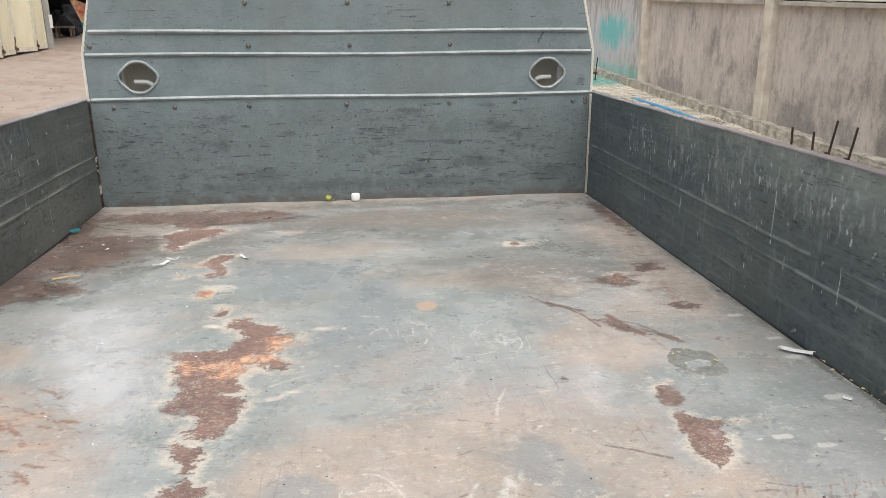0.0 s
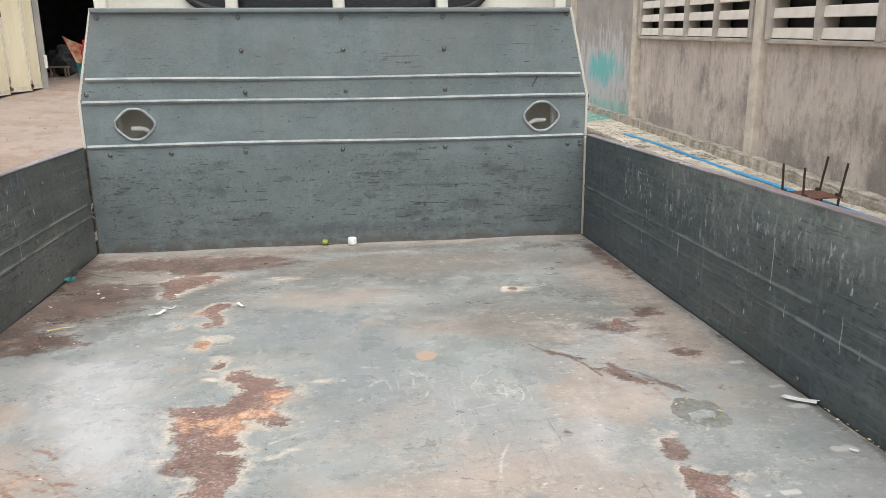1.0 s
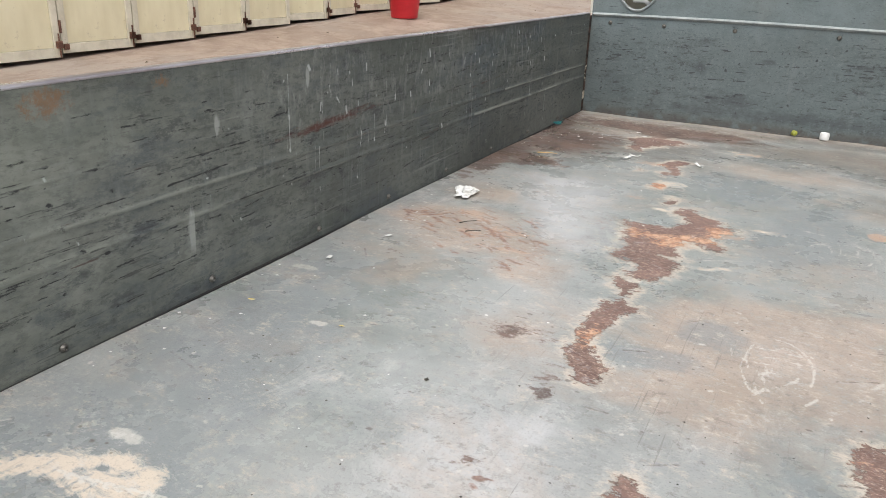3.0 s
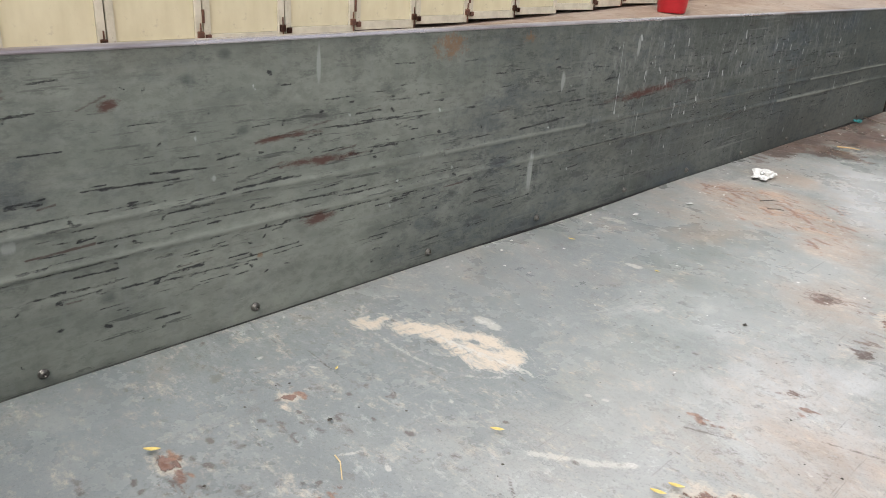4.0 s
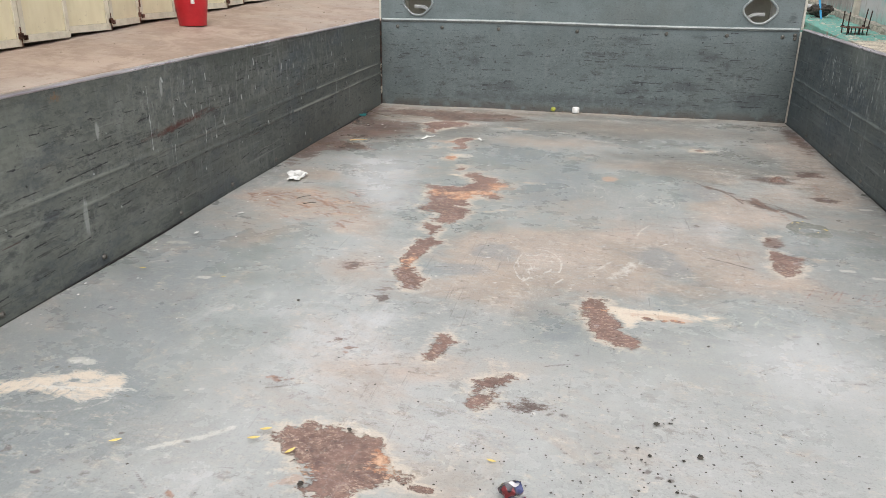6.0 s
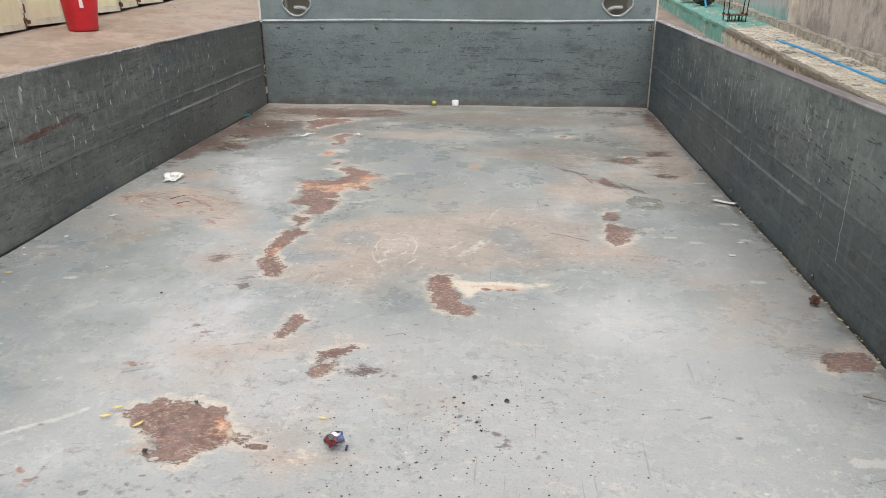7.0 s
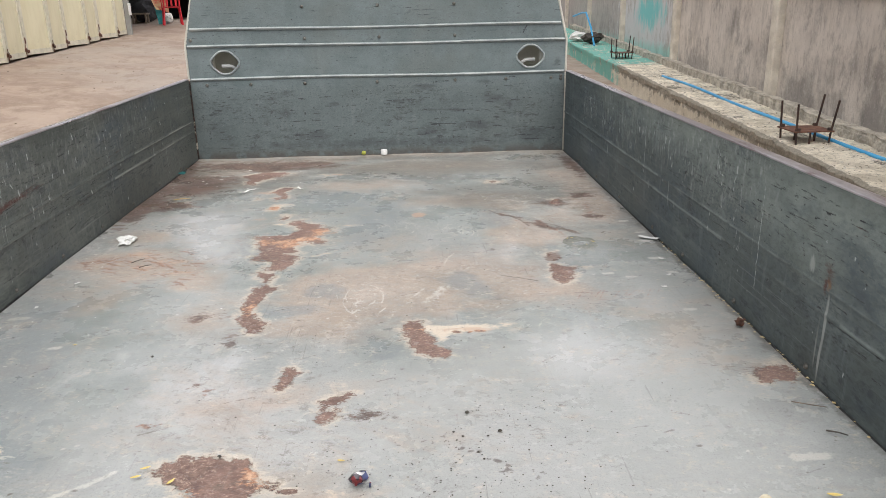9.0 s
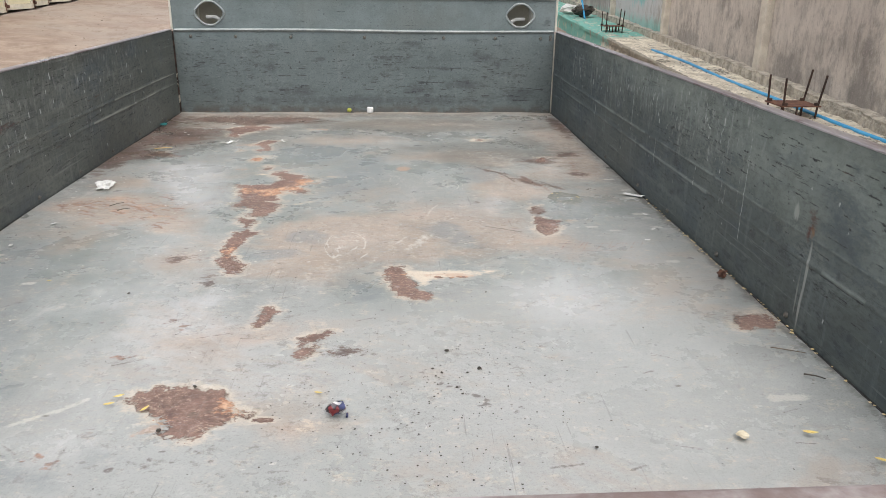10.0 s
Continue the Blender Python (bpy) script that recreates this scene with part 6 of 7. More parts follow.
def build_chassis():
    for s in (-1, 1):
        part("chassis_rail", box(bmesh.new(), (s * 0.36 - 0.04, -2.9, -0.24), (s * 0.36 + 0.04, 1.4, -0.101), 0.005), M_RUBBER, truck)
    for y in (-2.0, 0.85):
        for s in (-1, 1):
            g = level(s * 0.68, y)
            r = 0.255
            bm = lathe(bmesh.new(), [(r * 0.62, -0.085), (r * 0.93, -0.09), (r, -0.06), (r, 0.06), (r * 0.93, 0.09), (r * 0.62, 0.085)], 28)
            turn = Matrix.Translation((s * 0.66, y, g + r)) @ Matrix.Rotation(radians(90), 4, "Y")
            bmesh.ops.transform(bm, matrix=turn, verts=bm.verts)
            tyre = part("wheel", bm, M_RUBBER, truck, smooth=True)
            bm = lathe(bmesh.new(), [(0.03, -0.05), (r * 0.6, -0.07), (r * 0.615, 0.07), (0.05, 0.045)], 20)
            bmesh.ops.transform(bm, matrix=turn, verts=bm.verts)
            part("rim", bm, M_SHED, tyre, smooth=True)
        part("axle", rod(bmesh.new(), [(-0.58, y, level(0, y) + 0.255), (0.58, y, level(0, y) + 0.255)], 0.045, 10), M_RUBBER, truck)
    for y in (-1.99, 0.85):
        part("spring_block", box(bmesh.new(), (-0.40, y - 0.2, level(0, y) + 0.255), (0.40, y + 0.2, -0.20), 0.01), M_RUBBER, truck)


build_bed_floor()
build_headboard()
build_gates()
build_cab()
build_chassis()

def lump(name, place, size, material, label, category, seed, rough=0.35, squash=0.6):
    bm = bmesh.new()
    bmesh.ops.create_icosphere(bm, subdivisions=3, radius=size)
    for v in bm.verts:
        d = noise.noise(v.co / size * 1.6 + Vector((seed, seed * 2, 0))) + 0.5 * noise.noise(v.co / size * 4 + Vector((0, seed, 0)))
        v.co *= 1 + rough * d
        v.co.z *= squash
    low = min(v.co.z for v in bm.verts)
    for v in bm.verts:
        v.co.z -= low + 0.0005
    ob = linked(name, bm, material, rough < 0.3)
    ob.location = place
    return tagged(ob, label, category)


# ---- the doors and the shed beyond the yard ----
XD, PITCH, FIRST, LAST = -5.60, 0.735, -2.26, 13.175


def build_leaf():
    """One folding door leaf, hinged at its foot of y = 0 and reaching to y = PITCH, facing +x."""
    h, w = 2.5, PITCH - 0.008
    leaf = hub("folding_door_leaf", (0, 0, 0), "cream steel folding door leaf in a grimy frame", "door", "folding doors of the shed")
    bm = bmesh.new()
    for lo, hi in (((-0.02, 0.004, 0.0), (0.022, 0.062, h)), ((-0.02, w - 0.058, 0.0), (0.022, w, h)), ((-0.02, 0.062, 0.0), (0.020, w - 0.058, 0.075)), ((-0.02, 0.062, h - 0.07), (0.020, w - 0.058, h))):
        box(bm, lo, hi, 0.003)
    part("frame", bm, M_FRAME, leaf)
    for lo, hi in ((0.071, h - 0.066),):
        part("panel", box(bmesh.new(), (-0.012, 0.064, lo + 0.006), (0.008, w - 0.060, hi - 0.006), 0.002), M_DOOR, leaf)
    # added black sheet: shade in the gaps round the panel, by colour
    part("gap_shade_sheet", box(bmesh.new(), (-0.019, 0.03, 0.02), (-0.013, w - 0.03, h - 0.02)), M_RUBBER, leaf)
    return leaf


def build_doors():
    leaf = build_leaf()
    count = round((LAST - FIRST) / PITCH)
    hinge = lambda z: rod(bmesh.new(), [(0.028, 0, z), (0.028, 0, z + 0.10)], 0.011, 8)
    for n in range(count):
        y = FIRST + n * PITCH
        fold = 0.0 if n < 9 else (6.5 if n % 2 == 0 else -6.5)
        off = 0.0 if n < 9 or n % 2 == 0 else -math.sin(radians(6.5)) * PITCH
        m = pose(XD + off, y, level(XD, y + 0.35) + 0.035, 0, 0, fold)
        one = leaf if n == 0 else copy_thing(leaf, m)
        if n == 0:
            leaf.matrix_basis = m
        if n % 2 == 1:
            # rusty hinges join each pair; the outer edges carry a drop bolt
            for z in (0.16, 1.26, 2.2):
                ob = linked("hinge", hinge(z), M_RUST)
                ob.parent = one
        else:
            bm = box(bmesh.new(), (0.022, -0.055, 0.045), (0.050, -0.008, 0.10), 0.003)
            box(bm, (0.024, 0.010, 0.03), (0.044, 0.055, 0.075), 0.003)
            rod(bm, [(0.036, -0.03, -0.03), (0.036, -0.03, 0.16)], 0.006, 6)
            ob = linked("drop_bolt", bm, M_RUST)
            ob.parent = one
    # posts and the wall over the doors
    post = linked("door_post", box(bmesh.new(), (XD - 0.06, LAST, level(XD, LAST) - 0.03), (XD + 0.03, LAST + 0.08, 2.6), 0.006), M_SHED)
    tagged(post, "grey steel post at the end of the folding doors", "post", kind="structure")
    notice = linked("paper_notice", box(bmesh.new(), (-0.01, -0.06, -0.12), (0.01, 0.06, 0.12), 0.003), M_PAPER)
    notice.location = (XD + 0.041, LAST + 0.04, 0.62)
    tagged(notice, "white paper notice fixed to the steel post", "paper")
    bm = box(bmesh.new(), (XD - 0.22, -9.0, 2.4), (XD - 0.05, 24.0, 3.1))
    tagged(linked("wall_over_doors", bm, M_SHED), "grey sheet metal wall above the doors", "wall", kind="structure")
    bm = box(bmesh.new(), (XD - 0.22, -9.0, -0.6), (XD - 0.03, FIRST - 0.01, 2.4))
    tagged(linked("wall_shed_south", bm, M_SHED), "plain grey shed wall", "wall", kind="structure")
    bm = box(bmesh.new(), (XD - 0.22, 20.0, -0.4), (XD - 0.03, 24.0, 2.4))
    tagged(linked("wall_shed_north", bm, M_SHED), "plain grey shed wall", "wall", kind="structure")
    bm = box(bmesh.new(), (XD - 8.0, -9.0, 3.1), (XD + 0.25, 24.0, 3.2))
    tagged(linked("shed_roof", bm, M_SHED), "flat sheet metal shed roof", "roof", kind="structure")
    # inner walls carry the shed's darkness in their colour
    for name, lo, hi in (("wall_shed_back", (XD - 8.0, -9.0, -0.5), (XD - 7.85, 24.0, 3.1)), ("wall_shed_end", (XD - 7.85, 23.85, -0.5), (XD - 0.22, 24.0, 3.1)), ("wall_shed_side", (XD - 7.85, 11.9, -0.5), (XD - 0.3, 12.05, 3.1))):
        tagged(linked(name, box(bmesh.new(), lo, hi), M_SHADE), "inner wall of the open shed, coloured near black for its dimness", "wall", kind="structure")


def build_chair(place, turn):
    chair = hub("plastic_chair", (0, 0, 0), "red plastic chair with an open back, in the shed opening", "chair")
    part("seat", box(bmesh.new(), (-0.20, -0.20, 0.40), (0.20, 0.20, 0.43), 0.012), M_RED, chair)
    for x in (-0.18, 0.18):
        part("leg", rod(bmesh.new(), [(x, -0.18, 0.41), (x * 1.18, -0.23, 0.0)], 0.022, 6), M_RED, chair)
        part("leg", rod(bmesh.new(), [(x, 0.18, 0.41), (x * 1.18, 0.23, 0.0)], 0.022, 6), M_RED, chair)
        part("back_post", rod(bmesh.new(), [(x, 0.19, 0.41), (x, 0.25, 0.82)], 0.02, 6), M_RED, chair)
        part("armrest", rod(bmesh.new(), [(x * 1.1, -0.18, 0.41), (x * 1.2, -0.17, 0.62), (x * 1.2, 0.20, 0.64)], 0.018, 6), M_RED, chair)
    for x in (-0.1, 0.0, 0.1):
        part("back_slat", box(bmesh.new(), (x - 0.022, 0.225, 0.44), (x + 0.022, 0.24, 0.80), 0.004), M_RED, chair)
    part("back_top", box(bmesh.new(), (-0.20, 0.235, 0.76), (0.20, 0.26, 0.86), 0.01), M_RED, chair)
    chair.matrix_basis = pose(*place, 0, 0, turn)


def build_stool(place):
    stool = hub("low_stool", place, "low wooden stool on the shed floor", "stool")
    x, y, z = place
    part("seat", box(bmesh.new(), (x - 0.2, y - 0.14, z + 0.22), (x + 0.2, y + 0.14, z + 0.26), 0.006), M_TWIG, stool)
    for a in (-1, 1):
        for b in (-1, 1):
            part("leg", box(bmesh.new(), (x + a * 0.16 - 0.02, y + b * 0.1 - 0.02, z), (x + a * 0.16 + 0.02, y + b * 0.1 + 0.02, z + 0.225), 0.003), M_TWIG, stool)


def drape(name, corners, material, label, category):
    """A sagging cloth between four corners, with thickness."""
    a, b, c, d = [Vector(p) for p in corners]
    bm = bmesh.new()
    n = 10
    rows = []
    for i in range(n + 1):
        row = []
        for j in range(n + 1):
            u, v = i / n, j / n
            p = a.lerp(b, u).lerp(d.lerp(c, u), v)
            p.z -= 0.10 * math.sin(math.pi * u) * math.sin(math.pi * v)
            p += 0.02 * noise.noise_vector(p * 6)
            row.append(bm.verts.new(p))
        rows.append(row)
    for r, q in zip(rows, rows[1:]):
        for j in range(n):
            bm.faces.new((r[j], r[j + 1], q[j + 1], q[j]))
    made = bmesh.ops.extrude_face_region(bm, geom=list(bm.faces))["geom"]
    bmesh.ops.translate(bm, verts=[g for g in made if isinstance(g, bmesh.types.BMVert)], vec=(0.006, 0.006, 0.004))
    return tagged(linked(name, bm, material, True), label, category)


def build_bin(x, y):
    z = level(x, y)
    bin_ = hub("plastic_bin", (x, y, z), "tall red plastic bin with a rolled rim", "bin")
    prof = [(0.165, 0.0), (0.172, 0.01), (0.222, 0.43), (0.236, 0.435), (0.238, 0.465), (0.226, 0.470), (0.214, 0.44), (0.160, 0.02)]
    part("body", lathe(bmesh.new(), prof, 32, (x, y, z)), M_RED, bin_, smooth=True)
    bm = box(bmesh.new(), (x + 0.10, y - 0.19, z + 0.27), (x + 0.135, y - 0.12, z + 0.38), 0.004)
    part("sticker", bm, M_WHITE, bin_, "pale sticker")
    part("handle", rod(bmesh.new(), [(x - 0.235, y, z + 0.43), (x - 0.2, y - 0.14, z + 0.41), (x, y - 0.245, z + 0.40), (x + 0.2, y - 0.14, z + 0.41), (x + 0.235, y, z + 0.43)], 0.006, 6), M_RED, bin_)


build_doors()
build_bin(-5.08, 6.06)
build_chair((-5.55, 16.1, level(-5.55, 16.1)), 200)
build_stool((-6.58, 16.9, level(-6.58, 16.9)))
drape("hung_cloth", ((-6.22, 16.3, 1.17), (-5.72, 16.3, 0.93), (-5.70, 16.4, 0.52), (-5.98, 16.3, 0.60)), M_CLOTH, "patterned red and yellow cloth hung in the shed", "cloth")
drape("turquoise_cloth", ((-6.03, 16.35, 0.70), (-5.80, 16.4, 0.70), (-5.84, 16.5, level(-5.84, 16.5) - 0.01), (-6.0, 16.45, level(-6.0, 16.45) - 0.01)), M_TARP, "turquoise cloth hanging in the dim shed", "cloth")
lump("white_sack", (-5.85, 16.7, level(-5.85, 16.7)), 0.13, M_PAPER, "small white sack on the shed floor", "sack", 8.0, 0.3, 0.9)
lump("dark_sack", (-6.6, 17.4, level(-6.6, 17.4)), 0.38, M_SHADE, "dark full sack standing in the dim shed", "sack", 11.0, 0.4, 0.9)
lump("red_sack", (-5.15, 17.6, level(-5.15, 17.6)), 0.20, M_RED, "red plastic sack lying on the shed floor", "sack", 12.0, 0.3, 0.6)

# ---- the wall and its footing beyond the other side ----
XW, LINE = 3.47, 0.0535


def strip(y):
    """Height of the footing's top."""
    return -0.375 + 0.028 * (y - 1.9)


def edge(y):
    """Where the footing's front edge runs."""
    return 2.76 + 0.043 * (y - 2.0)


def askew(ob, rise=0.0):
    """The wall does not run parallel to the truck: shift a mesh sideways, and up, along its length."""
    for v in ob.data.vertices:
        v.co.x += LINE * (v.co.y - 3.46)
        v.co.z += rise * (v.co.y - 3.46)
    return ob


def build_wall():
    posts = [3.46 + 3.108 * (n - 4) for n in range(10)]
    wall = new("wall_east")
    tagged(wall, "tall weathered cement wall with posts and louvred vents", "wall", kind="structure")
    low, high, rise = 0.728, 1.93, 0.0375
    for n, (lo, hi) in enumerate(zip(posts, posts[1:])):
        bm = bmesh.new()
        if hi < 7:
            a, b = lo + 0.20, hi - 0.10
            for p, q in (((lo, -0.75), (hi, low)), ((lo, high), (hi, 3.4)), ((lo, low), (a, high)), ((b, low), (hi, high))):
                box(bm, (XW, p[0], p[1]), (XW + 0.12, q[0], q[1]))
        else:
            box(bm, (XW, lo, -0.75), (XW + 0.12, hi, 3.4))
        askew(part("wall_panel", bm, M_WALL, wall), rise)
        if hi < 7 and lo > -3:
            # concrete louvres between mullions, on a sill
            w = (b - a) / 4
            for k in range(4):
                y = a + k * w
                bm = box(bmesh.new(), (0, 0.034, 0), (0.075, w - 0.034, 0.078), 0.005)
                for v in bm.verts:
                    v.co.x += (0.1 if v.co.x < 0.04 else 0.5) * v.co.z + LINE * v.co.y
                    v.co.z += rise * v.co.y
                first = part("slat", bm, M_SLAT, wall)
                first.location = (XW - 0.035 + LINE * (y - 3.46), y, low + 0.012 + rise * (y - 3.46))
                for row in range(1, 8):
                    piece("slat", first.data, wall, Matrix.Translation(first.location + Vector((0, 0, 0.15 * row))))
            for k in range(5):
                y = a + k * w
                askew(part("mullion", box(bmesh.new(), (XW - 0.06, y - 0.034, low), (XW + 0.1, y + 0.034, high), 0.006), M_PRECAST, wall), rise)
            askew(part("vent_sill", box(bmesh.new(), (XW - 0.05, a - 0.034, low - 0.03), (XW + 0.11, b + 0.034, low + 0.004), 0.006), M_PRECAST, wall), rise)
            # added near-black sheet: gives the shade between the slats by its colour
            askew(part("vent_shade_sheet", box(bmesh.new(), (XW + 0.121, a - 0.05, low - 0.05), (XW + 0.16, b + 0.05, high + 0.05)), M_SHADE, wall), rise)
    for y in posts:
        askew(part("post", box(bmesh.new(), (XW - 0.07, y - 0.025, strip(y) - 0.1), (XW + 0.13, y + 0.115, 3.45), 0.012), M_POST, wall, "precast concrete post"))


def build_footing():
    """A cracked ground beam in front of the wall and a low kerb at the wall's foot."""
    def rough_loft(near, far, top, bottom, amount, seed):
        bm = bmesh.new()
        ys = np.arange(-6.0, 15.0, 0.04)
        cols = np.linspace(0, 1, 16)
        rings = []
        for y in ys:
            x0, x1 = near(y), far(y)
            ring = [Vector((x0 - 0.02, y, bottom(y)))]
            ring += [Vector((x0, y, top(y) * u + bottom(y) * (1 - u))) for u in (0.35, 0.6, 0.8)] + [Vector((x0 + 0.004, y, top(y) - 0.02))]
            ring += [Vector((x0 + (x1 - x0) * c, y, top(y))) for c in cols]
            out = []
            for p in ring:
                d = noise.noise_vector(p * 4 + Vector((seed, 0, 0))) + 0.6 * noise.noise_vector(p * 11) + 0.45 * noise.noise_vector(p * 27)
                out.append(bm.verts.new(p + amount * Vector((d.x, d.y * 0.3, d.z))))
            rings.append(out)
        for a, b in zip(rings, rings[1:]):
            for k in range(len(a) - 1):
                bm.faces.new((a[k], a[k + 1], b[k + 1], b[k]))
        return bm
    wall_at = lambda y: XW + LINE * (y - 3.46)
    beam = linked("footing", rough_loft(edge, lambda y: wall_at(y) + 0.03, strip, lambda y: level(3, y) - 0.1, 0.018, 1.0), M_FOOT)
    tagged(beam, "crumbling concrete footing strip along the wall", "footing", kind="structure")
    # the broken top layer overhangs the beam's face with a ragged edge
    bm = bmesh.new()
    rings = []
    for y in np.arange(-6.0, 15.0, 0.03):
        lip = edge(y) - 0.01 + 0.05 * noise.noise(Vector((0, y * 2.2, 3))) + 0.03 * noise.noise(Vector((0, y * 7, 1))) + 0.018 * noise.noise(Vector((0, y * 21, 1)))
        top = strip(y) + 0.022 + 0.006 * noise.noise(Vector((0, y * 5, 9)))
        ring = [Vector((lip, y, strip(y) - 0.03)), Vector((lip - 0.005, y, top - 0.012)), Vector((lip + 0.015, y, top))]
        ring += [Vector((lip + 0.015 + 0.6 * c, y, top)) for c in np.linspace(0.04, 1, 18)]
        rings.append([bm.verts.new(p + (0.009 * noise.noise_vector(p * 9) + 0.007 * noise.noise_vector(p * 26)) * Vector((1, 0.3, 1))) for p in ring])
    for a, b in zip(rings, rings[1:]):
        for k in range(len(a) - 1):
            bm.faces.new((a[k], a[k + 1], b[k + 1], b[k]))
    tagged(linked("footing_top_layer", bm, M_FOOT), "ragged broken cement layer on top of the footing", "footing", kind="structure")
    kerb = linked("wall_kerb", rough_loft(lambda y: wall_at(y) - 0.10, lambda y: wall_at(y) + 0.03, lambda y: strip(y) + 0.105, lambda y: strip(y) - 0.05, 0.017, 5.0), M_KERB)
    tagged(kerb, "rough cement kerb at the foot of the wall", "kerb", kind="structure")


def build_starter_bars(x, y, label, lean):
    z = strip(y) + 0.02
    cage = hub("anchor_bolts", (x, y, z), label, "anchor bolts", "anchor bolt cages on the footing")
    part("plate", box(bmesh.new(), (x - 0.142, y - 0.13, z + 0.080), (x + 0.145, y + 0.13, z + 0.090), 0.002), M_RUST, cage, "rusty steel plate")
    for a, b, h in ((-0.12, 0.10, 0.18), (0.13, 0.11, 0.215), (-0.11, -0.11, 0.18), (0.12, -0.11, 0.20)):
        bar = part("threaded_bar", rod(bmesh.new(), [(x + a, y + b, z - 0.04), (x + a + lean * 0.3 * a, y + b, z + 0.08), (x + a + lean * a, y + b - 0.02, z + 0.10 + h)], 0.0075, 8), M_REBAR, cage)
        part("nut", lathe(bmesh.new(), [(0.020, 0.090), (0.020, 0.108), (0.011, 0.109)], 6, (x + a, y + b, z)), M_REBAR, bar)
    for a, b in ((0.0, 0.12), (0.05, -0.05), (-0.06, 0.02), (-0.02, -0.115), (0.07, 0.05)):
        part("stub", rod(bmesh.new(), [(x + a, y + b, z - 0.03), (x + a, y + b, z + 0.081)], 0.008, 6), M_REBAR, cage)


def build_pipe():
    pts = [(3.13 + 0.006 * (y - 1.3) + 0.015 * math.sin(y * 1.7), y, strip(y) + 0.032 + 0.004 * math.sin(y * 3)) for y in np.linspace(-5.5, 5.65, 50)]
    tagged(linked("blue_pipe", rod(bmesh.new(), pts, 0.013, 10), M_PIPE, True), "long blue plastic water pipe lying on the footing", "pipe")
    y = 10.0
    z = strip(y) + 0.02
    pts = [(3.38, y, z), (3.39, y + 0.35, z + 0.30), (3.40, y + 0.8, z + 0.54), (3.38, y + 1.1, z + 0.53), (3.36, y + 1.7, z + 0.46)]
    tagged(linked("bent_blue_pipe", rod(bmesh.new(), pts, 0.016, 8), M_PIPE, True), "bent blue plastic pipe standing out of the footing", "pipe")


build_wall()
build_footing()
build_starter_bars(2.955, 1.905, "rusty anchor bolts standing through a steel plate", 0.25)
build_starter_bars(3.25, 7.80, "rusty anchor bolts splashed with green paint", 0.1)
build_pipe()
lump("cement_bag", (3.30, 10.9, strip(10.9) + 0.02), 0.16, M_PAPER, "crumpled white cement bag on the footing", "bag", 3.0, 0.45, 0.5)
lump("rubble_heap", (3.42, 10.3, strip(10.3) + 0.02), 0.18, M_CRUMB, "small dark heap of rubble on the footing", "rubble", 5.0, 0.5, 0.5)

# plain walls that close the yard far off
for name, lo, hi in (("wall_far_north", (-30, 30, -1), (30, 30.3, 4.0)), ("wall_far_south", (-30, -25.3, -1), (30, -25, 3.0))):
    tagged(linked(name, box(bmesh.new(), lo, hi), M_PRECAST), "plain far cement wall closing the yard", "wall", kind="structure")

# ---- litter on the bed ----
LIFT = 0.0005


def leaf_mesh(length, width, curl):
    bm = bmesh.new()
    n = 7
    rows = []
    for i in range(n):
        u = i / (n - 1)
        w = width * math.sin(math.pi * min(max(u, 0.03), 0.97)) ** 0.8
        rows.append([bm.verts.new((length * (u - 0.5), s * w / 2, 0.003 + curl * (2 * u - 1) ** 2 + 0.25 * w * abs(s))) for s in (-1, 0, 1)])
    for a, b in zip(rows, rows[1:]):
        for k in range(2):
            bm.faces.new((a[k], a[k + 1], b[k + 1], b[k]))
    made = bmesh.ops.extrude_face_region(bm, geom=list(bm.faces))["geom"]
    bmesh.ops.translate(bm, verts=[g for g in made if isinstance(g, bmesh.types.BMVert)], vec=(0, 0, 0.0008))
    low = min(v.co.z for v in bm.verts)
    bmesh.ops.translate(bm, verts=bm.verts, vec=(0, 0, -low))
    return bm


def build_leaves():
    spots = [(-0.638, -2.716, 50, 0.8), (-0.691, -2.838, 42, 0.75), (-0.447, -2.440, 35, 0.72), (-0.286, -2.398, 20, 0.75), (-0.279, -2.377, 25, 0.75), (-0.646, -2.494, 120, 0.4), (-0.730, -1.932, 20, 0.6), (-0.700, -2.862, 80, 0.8), (-0.232, -2.413, 60, 0.75), (0.006, -2.379, -10, 0.6), (0.678, -2.510, -12, 1.0), (0.739, -2.574, -30, 0.9), (-0.562, -1.935, 10, 0.45), (0.558, -1.335, 40, 0.4), (0.572, -1.33, -20, 0.35), (0.60, -1.395, 70, 0.4), (0.622, -1.372, -50, 0.55), (0.585, -1.318, 10, 0.3), (0.566, -1.375, 100, 0.3)]
    first = linked("yellow_leaf", leaf_mesh(0.020, 0.0062, 0.002), M_LEAF, True)
    tagged(first, "small fallen yellow leaf on the bed", "leaf", "yellow leaves")
    for n, (x, y, turn, size) in enumerate(spots):
        ob = first if n == 0 else copy_thing(first, Matrix())
        ob.matrix_basis = pose(x, y, LIFT, 0, 0, turn) @ Matrix.Scale(size, 4)


